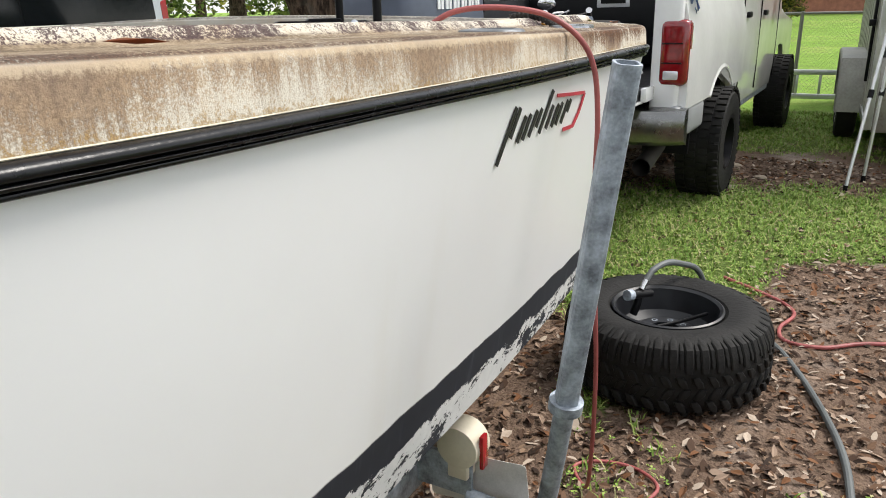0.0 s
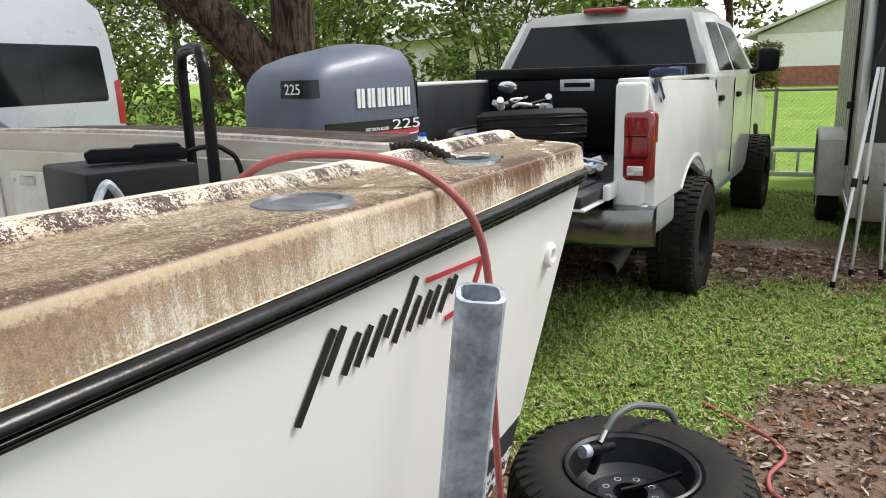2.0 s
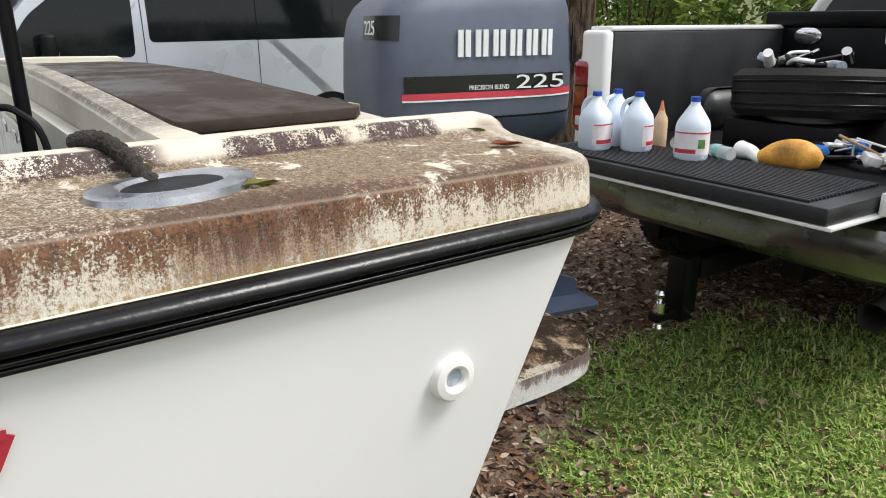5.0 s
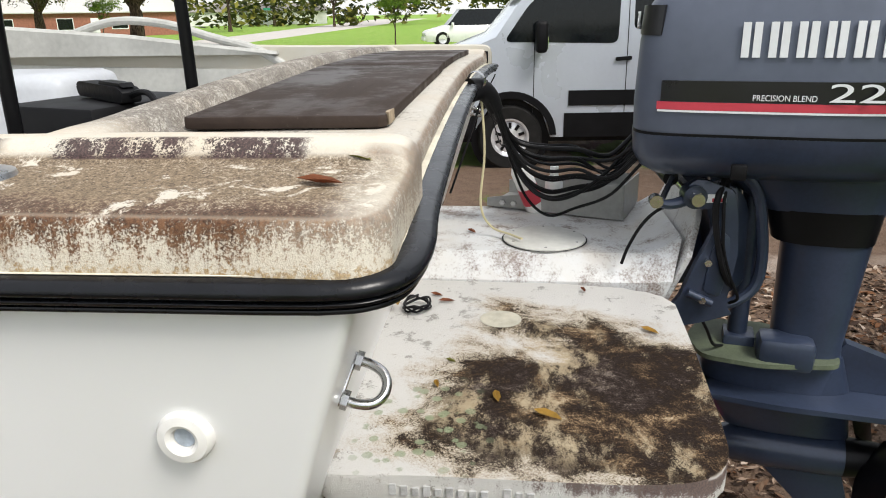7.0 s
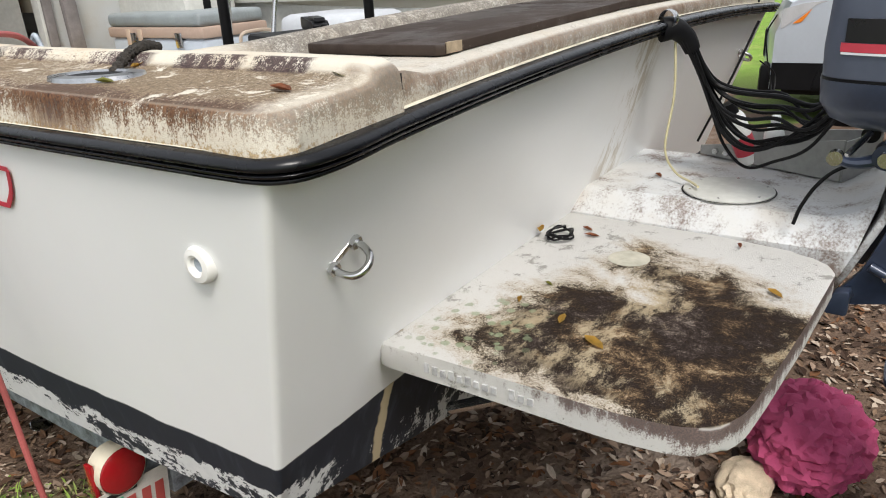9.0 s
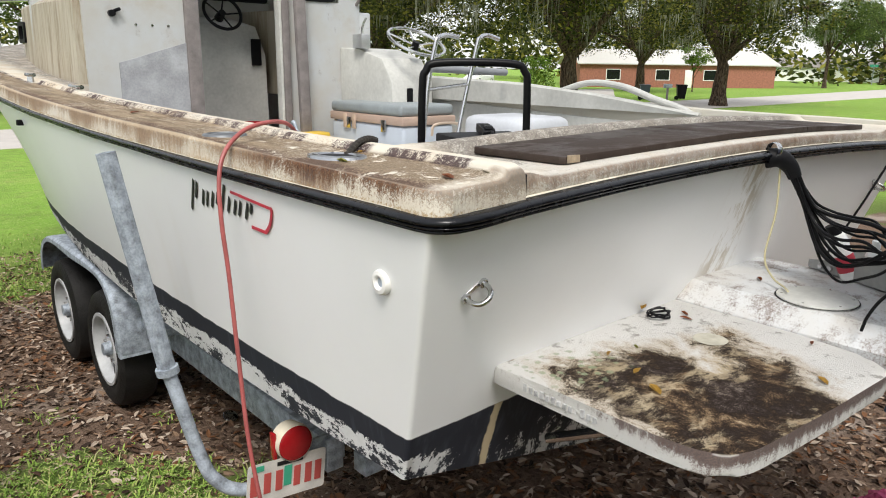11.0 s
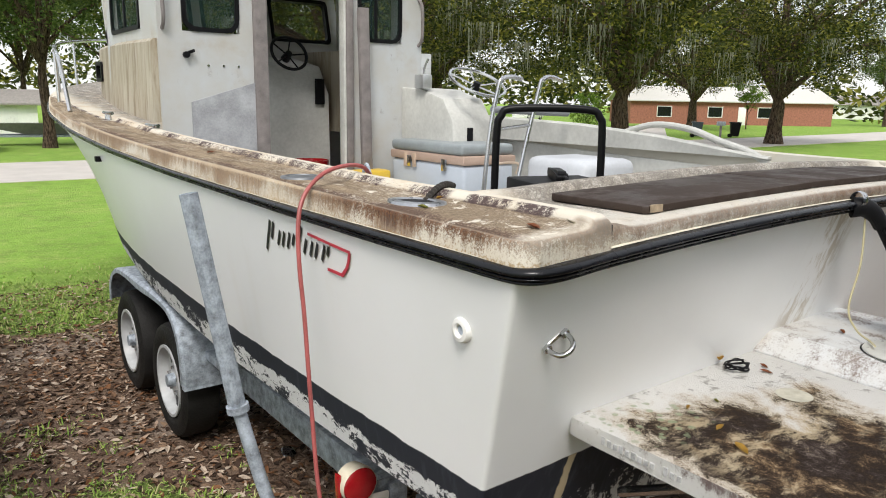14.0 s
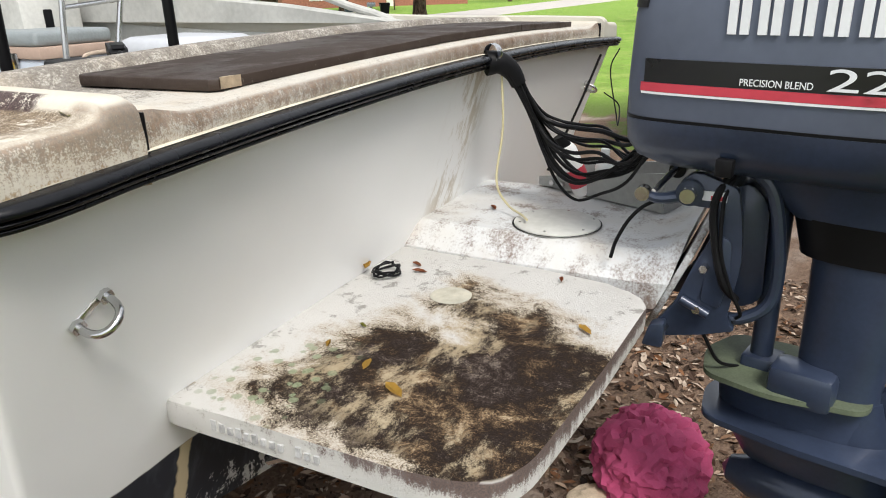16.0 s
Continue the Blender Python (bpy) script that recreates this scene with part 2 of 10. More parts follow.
def mouldy_cap():
    """Cream gunwale gelcoat: brown film with clean blobs on the flat top, rust and black runs down the face, purple-black patches on the ridge."""
    k = Nodes("mouldy_gelcoat")
    o = k.xyz()
    ax = k.math("ABSOLUTE", o[0], 0)
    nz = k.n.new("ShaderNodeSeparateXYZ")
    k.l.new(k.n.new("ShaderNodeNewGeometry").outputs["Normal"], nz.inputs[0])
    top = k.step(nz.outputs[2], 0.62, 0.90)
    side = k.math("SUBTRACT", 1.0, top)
    big, mid = k.noise(3.0, 8, 0.7), k.noise(15, 9, 0.74, dist=0.2)
    fine, speck = k.step(k.noise(430, 3, 0.7), 0.36, 0.64), k.step(k.noise(150, 5, 0.75), 0.34, 0.66)
    y2 = k.math("MULTIPLY", o[1], o[1])
    sheer = k.math("MULTIPLY_ADD", y2, 0.0066, k.math("MULTIPLY_ADD", o[1], 0.003, 1.435))
    beam = k.math("MULTIPLY_ADD", y2, -0.0045, k.math("MULTIPLY_ADD", o[1], 0.047, 1.405))
    rel = k.math("SUBTRACT", o[2], sheer)
    inb = k.math("SUBTRACT", beam, ax)
    ridge = k.step(inb, 0.184, 0.200)
    grit = k.math("MULTIPLY", k.math("SUBTRACT", k.math("ADD", fine, speck), 1.0), 0.22)
    aft = k.step(k.math("MULTIPLY_ADD", mid, 0.16, o[1]), 0.03, 0.13, 0.25, 1)
    fore = k.step(o[1], 0.55, 0.95)
    col = k.mix(big, (0.57, 0.525, 0.435), (0.66, 0.625, 0.55))
    col = k.mix(k.step(inb, 0.20, 0.40, 0, 0.75), col, k.mix(big, (0.40, 0.385, 0.35), (0.52, 0.50, 0.46)))
    # ochre tint and speckle everywhere
    tint = k.step(k.math("MULTIPLY_ADD", grit, 0.5, k.noise(6, 7, 0.7, offset=(3, 1, 0))), 0.42, 0.70)
    col = k.mix(k.math("MULTIPLY", tint, k.step(o[1], 0.05, 0.9, 0.18, 0.50)), col, (0.45, 0.29, 0.135))
    # film on the flat top: speckled grey-brown aft, browner and streaked along the boat forward
    grainy = k.math("MULTIPLY_ADD", speck, 0.5, k.math("MULTIPLY", fine, 0.5))
    film = k.mix(grainy, (0.33, 0.25, 0.165), (0.045, 0.031, 0.023))
    streak = k.step(k.math("MULTIPLY_ADD", k.noise(22, 7, 0.72, (1.0, 0.16, 1.0), 0.4), 0.75, k.math("MULTIPLY", grainy, 0.3)), 0.36, 0.66)
    film = k.mix(fore, film, k.mix(streak, (0.33, 0.255, 0.17), k.mix(fine, (0.050, 0.034, 0.022), (0.14, 0.098, 0.062))))
    patch = k.noise(4.2, 5, 0.6, (0.3, 1.0, 0.4), offset=(1, 6.2, 0))
    heavy = k.step(k.math("ABSOLUTE", k.math("ADD", k.math("MULTIPLY_ADD", mid, 0.12, o[1]), -0.47)), 0.16, 0.07)
    rim = k.math("ADD", k.math("MULTIPLY_ADD", mid, 0.8, k.math("MULTIPLY", patch, 0.9)), k.math("MULTIPLY_ADD", heavy, 0.22, k.math("MULTIPLY", grit, 1.3)))
    border = k.step(k.math("SUBTRACT", rim, k.math("MULTIPLY", inb, 10.0)), 0.42, 0.72, 0, 0.9)
    film = k.mix(border, film, k.mix(fine, (0.020, 0.011, 0.010), (0.12, 0.068, 0.048)))
    f1 = k.math("ADD", k.math("MULTIPLY_ADD", big, 0.6, k.math("MULTIPLY", mid, 0.5)), k.math("MULTIPLY", grit, 0.7))
    blob = k.step(k.math("MULTIPLY_ADD", fine, 0.05, k.noise(21, 7, 0.66, (1, 0.8, 1), 0.5, (5, 5, 0))), 0.615, 0.665, 1, 0.10)
    amount = k.math("MULTIPLY", k.math("MULTIPLY", k.step(f1, 0.27, 0.53, 0.25, 0.97), k.math("MAXIMUM", blob, k.step(o[1], 0.6, 1.1, 0, 0.85))), aft)
    flat = k.math("SUBTRACT", 1.0, ridge)
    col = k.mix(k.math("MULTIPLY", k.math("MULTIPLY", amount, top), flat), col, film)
    # rust, then black, running down the outer and stern faces in fine streaks
    rise = k.math("MULTIPLY", k.math("MULTIPLY", rel, 15.0, clamp=True), 0.60)
    runs = k.math("MULTIPLY_ADD", k.noise(48, 6, 0.75, (1.0, 1.0, 0.10)), 0.65, k.math("MULTIPLY", k.noise(190, 4, 0.7, (1.0, 1.0, 0.06)), 0.35))
    f2 = k.math("ADD", k.math("MULTIPLY_ADD", runs, 1.5, rise), k.math("MULTIPLY", patch, 1.7))
    f2 = k.math("ADD", f2, k.math("MULTIPLY_ADD", heavy, 0.42, k.math("MULTIPLY", grit, 1.0)))
    rust = k.step(k.math("MULTIPLY_ADD", fore, 0.20, f2), 1.70, 2.28, 0, 0.90)
    ink = k.math("MULTIPLY", k.step(f2, 2.18, 2.52, 0, 0.96), k.math("MULTIPLY_ADD", fore, -0.55, 1.0))
    tone = k.mix(speck, (0.15, 0.092, 0.054), (0.33, 0.23, 0.145))
    tone = k.mix(ink, tone, k.mix(fine, (0.020, 0.010, 0.010), (0.12, 0.062, 0.052)))
    tone = k.mix(k.math("MULTIPLY", heavy, k.step(k.math("ADD", mid, k.math("MULTIPLY", grit, 0.5)), 0.52, 0.66, 0, 0.6)), tone, (0.40, 0.255, 0.22))
    outer = k.math("MAXIMUM", k.step(inb, 0.12, 0.07), k.step(o[1], 0.03, 0.005))
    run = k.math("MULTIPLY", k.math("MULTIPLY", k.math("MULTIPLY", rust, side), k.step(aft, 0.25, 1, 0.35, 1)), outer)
    # wet black-brown grime that hangs from the lip round the quarter
    hang = k.math("ADD", k.math("MULTIPLY", rel, 7.0), k.math("ADD", k.math("MULTIPLY", runs, 0.9), k.math("MULTIPLY_ADD", mid, 0.7, k.math("MULTIPLY", grit, 0.9))))
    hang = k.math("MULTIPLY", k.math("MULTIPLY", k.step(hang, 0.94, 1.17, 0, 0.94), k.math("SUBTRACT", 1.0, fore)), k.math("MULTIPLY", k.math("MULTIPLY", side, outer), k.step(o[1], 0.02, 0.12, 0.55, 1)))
    col = k.mix(run, col, tone)
    col = k.mix(hang, col, k.mix(speck, (0.030, 0.014, 0.010), (0.17, 0.085, 0.045)))
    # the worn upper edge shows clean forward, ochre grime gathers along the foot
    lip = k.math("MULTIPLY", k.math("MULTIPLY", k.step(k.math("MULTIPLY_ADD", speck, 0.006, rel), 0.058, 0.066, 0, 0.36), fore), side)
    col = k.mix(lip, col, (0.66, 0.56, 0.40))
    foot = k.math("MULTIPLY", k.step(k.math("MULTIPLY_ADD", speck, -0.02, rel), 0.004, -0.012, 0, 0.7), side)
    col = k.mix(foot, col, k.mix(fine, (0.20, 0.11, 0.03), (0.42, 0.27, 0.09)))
    # purple-black patches with speckled borders on the ridge's slope
    lobe = k.step(k.math("ADD", k.noise(7, 6, 0.66, (0.4, 1.1, 0.5), offset=(2, 9.3, 4)), k.math("MULTIPLY", grit, 0.7)), 0.475, 0.53, 0, 0.94)
    shift = k.math("MULTIPLY_ADD", mid, 0.07, k.math("MULTIPLY_ADD", grit, 0.06, k.math("ADD", o[1], -0.035)))
    pair = k.math("MAXIMUM", k.step(k.math("ABSOLUTE", k.math("ADD", shift, -0.145)), 0.066, 0.050, 0, 0.94), k.step(k.math("ABSOLUTE", k.math("ADD", shift, -0.305)), 0.086, 0.068, 0, 0.94))
    holes = k.step(k.math("ADD", k.noise(45, 6, 0.66, (0.5, 1, 0.5)), k.math("MULTIPLY", grit, 0.8)), 0.54, 0.64, 1, 0.05)
    near = k.step(o[1], 0.44, 0.47)
    lobe = k.math("ADD", k.math("MULTIPLY", k.math("MULTIPLY", pair, holes), k.math("SUBTRACT", 1.0, near)), k.math("MULTIPLY", lobe, near))
    slope = k.math("MULTIPLY", k.step(inb, 0.182, 0.187), k.step(inb, 0.218, 0.210))
    lobes = k.math("MULTIPLY", k.math("MULTIPLY", lobe, slope), k.step(o[1], 0.06, 0.10))
    col = k.mix(lobes, col, k.mix(fine, (0.014, 0.007, 0.010), (0.085, 0.052, 0.055)))
    # grey-brown bloom round the hatch boards and on the coaming
    bloom = k.math("MULTIPLY", k.step(inb, 0.27, 0.42), k.step(k.math("ADD", k.math("ADD", mid, grit), k.step(o[1], 0.0, 0.34, -0.14, 0.14)), 0.42, 0.66, 0, 0.85))
    inside = k.math("MAXIMUM", top, k.math("MULTIPLY", k.step(o[1], 0.2, 0.3), k.step(o[1], 0.446, 0.441)))
    col = k.mix(k.math("MULTIPLY", bloom, inside), col, k.mix(fine, (0.050, 0.042, 0.038), (0.25, 0.225, 0.195)))
    k.bump(k.math("ADD", fine, k.math("ADD", amount, run)), 0.28, 0.003)
    k.put(k.p.inputs["Specular IOR Level"], k.step(k.math("MAXIMUM", amount, run), 0.0, 0.9, 0.4, 0.10))
    return k.done(col, k.step(amount, 0.0, 0.9, 0.42, 0.75))


def hull_paint():
    """White gelcoat; black boot stripe and scraped bottom paint below a line that rises forward."""
    k = Nodes("hull_gelcoat")
    o = k.xyz()
    wob = k.math("MULTIPLY_ADD", k.noise(7, 4), 0.02, -0.01)
    line = k.math("ADD", k.math("MULTIPLY_ADD", o[1], 0.024, 0.812), wob)
    below = k.step(k.math("SUBTRACT", line, o[2]), -0.002, 0.004)
    depth = k.math("SUBTRACT", line, o[2])
    # the transom keeps more of its paint than the sides and the corner
    stern = k.math("MULTIPLY", k.step(o[1], 0.30, 0.24), k.step(k.math("ABSOLUTE", o[0]), 1.22, 1.02))
    scr = k.math("ADD", k.noise(13, 8, 0.76, (1, 0.45, 0.8), 0.3), k.math("MULTIPLY_ADD", k.noise(85, 4, 0.7, (1, 0.6, 1)), 0.36, -0.18))
    start = k.math("MULTIPLY_ADD", stern, 0.07, 0.035)
    thr = k.step(k.math("SUBTRACT", depth, start), 0.0, 0.06, 0.86, 0.45)
    thr = k.math("MULTIPLY_ADD", stern, 0.10, thr)
    scraped = k.math("MULTIPLY", k.step(k.math("SUBTRACT", scr, thr), 0.0, 0.03), below)
    streak = k.step(k.noise(30, 4, 0.6, (1, 1, 0.06)), 0.5, 0.8, 0, 0.25)
    white = k.mix(k.step(k.noise(1.6, 4), 0.35, 0.7), (0.81, 0.815, 0.81), (0.84, 0.845, 0.845))
    # grime that has run down the transom below the cable inlet
    run = k.math("MULTIPLY", k.math("MULTIPLY", k.step(k.math("ABSOLUTE", k.math("ADD", o[0], -0.03)), 0.16, 0.02), k.step(o[1], 0.3, 0.25)), k.step(k.noise(26, 5, 0.7, (1, 1, 0.04), offset=(0, 0, 3)), 0.46, 0.60, 0, 0.7))
    white = k.mix(run, white, (0.40, 0.33, 0.22))
    white = k.mix(k.step(k.noise(3.5, 5, 0.6, (1, 1, 0.08), offset=(2, 0, 0)), 0.58, 0.8, 0, 0.16), white, (0.62, 0.55, 0.40))
    navy = k.mix(streak, (0.012, 0.015, 0.024), (0.13, 0.15, 0.18))
    col = k.mix(below, white, navy)
    col = k.mix(scraped, col, k.mix(k.noise(40, 5, 0.7), (0.52, 0.53, 0.53), (0.74, 0.74, 0.73)))
    # a tan trickle under the platform's corner
    drip = k.math("MULTIPLY", k.math("MULTIPLY", k.step(k.math("ABSOLUTE", k.math("ADD", k.math("MULTIPLY_ADD", k.noise(18, 4, 0.6), 0.03, o[0]), 0.965)), 0.020, 0.013), k.step(o[1], 0.32, 0.28)), below)
    col = k.mix(drip, col, (0.52, 0.43, 0.28))
    k.bump(k.math("ADD", k.noise(4), k.math("MULTIPLY", scraped, 0.4)), 0.06, 0.01)
    return k.done(col, k.step(below, 0, 1, 0.28, 0.7), 0, 0.0)


M_HULL = hull_paint()
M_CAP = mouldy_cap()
M_CAPC = stained_gelcoat("cream_gelcoat", 0.03, (0.52, 0.485, 0.40), (0.2, 0.16, 0.12))
# pod dirt, with its shading also put into the darker, more stained colour
M_DECK = stained_gelcoat("platform_gelcoat", 0.62, (0.54, 0.53, 0.505), (0.20, 0.165, 0.125))
M_CABIN = stained_gelcoat("cabin_gelcoat", 0.14, (0.47, 0.465, 0.44), (0.20, 0.18, 0.15))
def streaked():
    """Cream gelcoat with broad tan and brown streaks that run straight down."""
    k = Nodes("streaked_gelcoat")
    col = k.mix(k.noise(3, 5), (0.40, 0.36, 0.28), (0.52, 0.48, 0.39))
    a, b = k.noise(6, 8, 0.7, (1, 1, 0.16), 0.4), k.noise(26, 6, 0.7, (1, 1, 0.07), offset=(3, 1, 0))
    col = k.mix(k.step(k.math("MULTIPLY_ADD", b, 0.4, a), 0.54, 0.86, 0, 0.8), col, (0.25, 0.185, 0.105))
    col = k.mix(k.step(k.math("MULTIPLY_ADD", a, 0.4, b), 0.68, 0.92, 0, 0.6), col, (0.17, 0.13, 0.09))
    k.bump(k.noise(50), 0.08, 0.005)
    return k.done(col, 0.5)


M_CUDDY = streaked()
M_LINER = mat("liner_gelcoat", (0.50, 0.50, 0.47), 0.5, var=0.22, scale=3)
M_RUB = mat("black_rubber", (0.0045, 0.005, 0.007), 0.27, var=0.6, scale=14, bump=0.06, bump_scale=80, spec=0.34)
M_TYRE = mat("tyre_rubber", (0.014, 0.0135, 0.013), 0.68, var=0.5, scale=9, bump=0.35, bump_scale=60, spec=0.2)
M_BLACK = mat("black_paint", (0.005, 0.005, 0.006), 0.35, var=0.3, spec=0.18)
M_BLACKP = mat("black_plastic", (0.006, 0.006, 0.007), 0.5, var=0.3, bump=0.1, spec=0.16)
M_STEEL = mat("stainless_steel", (0.6, 0.6, 0.6), 0.22, 1.0, var=0.08)
M_CHROME = mat("chrome", (0.75, 0.75, 0.76), 0.1, 1.0, var=0.06)
M_GALV = mat("galvanised_steel", (0.33, 0.37, 0.42), 0.6, 0.3, var=0.55, scale=26, fine=140, bump=0.25)
M_ALU = mat("bare_aluminium", (0.62, 0.63, 0.63), 0.42, 0.9, var=0.12)
M_WHITE = mat("white_paint", (0.80, 0.80, 0.79), 0.3, var=0.04, coat=0.4)
M_TRUCK = mat("truck_white_paint", (0.78, 0.78, 0.77), 0.22, var=0.05, scale=2, coat=0.8)
M_VAN = mat("silver_paint", (0.50, 0.54, 0.60), 0.3, 0.2, var=0.05, scale=2, coat=0.7)
M_MOTOR = mat("blue_grey_motor_paint", (0.085, 0.10, 0.14), 0.48, 0.15, var=0.16, scale=4, fine=30, coat=0.08)
M_MOTORD = mat("dark_blue_motor_paint", (0.030, 0.042, 0.075), 0.34, 0.2, var=0.25, scale=6, coat=0.2)
M_GLASSD = mat("dark_tinted_glass", (0.006, 0.008, 0.009), 0.04, var=0.1, spec=0.28)
M_PANE = glass("clear_pane", (0.03, 0.06, 0.055), 0.22)
M_RED = mat("red_lens", (0.30, 0.008, 0.012), 0.2, var=0.2, coat=0.6)
M_AMBER = mat("amber_lens", (0.8, 0.22, 0.02), 0.2, var=0.2, coat=0.5)
M_CLEARL = mat("clear_lens", (0.7, 0.7, 0.72), 0.12, 0.4, var=0.15)
M_REDHOSE = mat("red_rubber_hose", (0.34, 0.085, 0.08), 0.5, var=0.25, scale=10)
M_PVC = mat("white_pvc", (0.60, 0.63, 0.68), 0.35, var=0.06, scale=4)
M_WOOD = mat("weathered_grey_wood", (0.19, 0.17, 0.165), 0.8, var=0.3, scale=14, bump=0.3, bump_scale=40)
def board():
    """Dark stained wood with long grain, greyed and scuffed."""
    k = Nodes("dark_stained_board")
    grain = k.noise(30, 6, 0.65, (0.12, 1, 1), 0.5)
    col = k.mix(grain, (0.018, 0.0118, 0.009), (0.062, 0.044, 0.035))
    col = k.mix(k.step(k.noise(4, 6, 0.7), 0.54, 0.76, 0, 0.4), col, (0.12, 0.10, 0.095))
    col = k.mix(k.step(k.noise(60, 5, 0.75), 0.66, 0.72, 0, 0.7), col, (0.30, 0.27, 0.24))
    k.bump(grain, 0.4, 0.004)
    k.p.inputs["Specular IOR Level"].default_value = 0.22
    return k.done(col, k.step(k.noise(5, 5, 0.7, offset=(3, 3, 0)), 0.4, 0.6, 0.42, 0.75))


M_HATCH = board()
def bark():
    """Brown bark in long upright ridges."""
    k = Nodes("oak_bark")
    rid = k.noise(16, 6, 0.7, (1, 1, 0.22), 0.6)
    col = k.mix(k.step(rid, 0.40, 0.62), (0.028, 0.020, 0.015), (0.15, 0.105, 0.075))
    col = k.mix(k.step(k.noise(3, 5), 0.55, 0.75, 0, 0.5), col, (0.17, 0.16, 0.13))
    k.p.inputs["Specular IOR Level"].default_value = 0.12
    k.bump(k.math("ADD", rid, k.math("MULTIPLY", k.noise(90, 4), 0.25)), 1.0, 0.05)
    return k.done(col, 0.92)


M_BARK = bark()

# ---- ground ----
def ease(a, b, v):
    t = max(0.0, min(1.0, (v - a) / (b - a)))
    return t * t * (3 - 2 * t)


def gz(x, y):
    """Height of the ground: a shallow dip under the trailer, then a gentle fall to the road and beyond it, a rise to the south."""
    return -0.12 * (ease(0.3, 2.6, y) - ease(8, 19, y)) - 0.45 * ease(8, 19, y) - 0.55 * ease(27, 58, y) * (1 - ease(10, 26, x)) + 0.72 * ease(11, 26, -y) + 0.09 * ease(1.0, 3.2, -y) * (1 - ease(2.4, 4.2, x))


BUMPS = [  # x, y, radius, how much grassier (+) or barer (-)
    (-2.2, -1.75, 0.55, -0.5), (-2.6, -1.5, 0.7, -0.5), (-1.6, -2.6, 1.3, 0.30), (-2.6, -3.2, 1.4, 0.28), (-1.0, -1.6, 0.6, 0.12), (-1.95, -0.4, 0.75, -0.42), (-2.2, -1.0, 0.6, -0.30), (-0.9, 0.6, 0.7, -0.10),
    (-1.9, 2.6, 1.3, -0.30), (-1.6, 4.4, 1.0, -0.24), (-2.4, 4.2, 1.2, -0.22), (0.5, -0.2, 1.3, -0.5), (1.6, -3.0, 1.4, -0.30), (0.3, -1.8, 0.7, 0.05), (-0.6, -1.2, 0.5, 0.12),
    (-1.0, -6.5, 2.2, 0.22), (-1.9, -5.2, 0.9, -0.25), (0.5, -4.4, 1.9, -0.45), (0.2, 3.0, 1.8, -0.5), (3.5, -1.0, 1.8, -0.3), (-1.5, 1.5, 0.5, 0.20), (-1.45, 2.3, 0.6, 0.42), (-1.55, 3.3, 0.5, 0.34), (-1.4, 1.7, 0.4, 0.3), (-1.25, -0.1, 0.35, 0.3), (-1.3, 5.6, 0.8, 0.3), (-1.9, 3.4, 0.3, 0.12), (-0.3, -2.3, 0.95, 0.42), (-1.9, 2.0, 0.5, 0.25), (-2.3, 3.0, 0.4, 0.28)]


def grassy(x, y):
    """How grassy the yard is at a place, 0 to 1."""
    v = 0.5 + 0.30 * noise.noise(Vector((x * 0.8, y * 0.8, 0))) + 0.22 * noise.noise(Vector((x * 2.6, y * 2.6, 4))) + 0.14 * noise.noise(Vector((x * 8, y * 8, 9)))
    for bx, by, r, k in BUMPS:
        v += k * math.exp(-((x - bx) ** 2 + (y - by) ** 2) / (r * r))
    v += 0.6 * max(ease(5.2, 7.2, y), ease(7.5, 10, x), ease(8.5, 10.5, -y))
    return max(0.0, min(1.0, (v - 0.36) / 0.32))


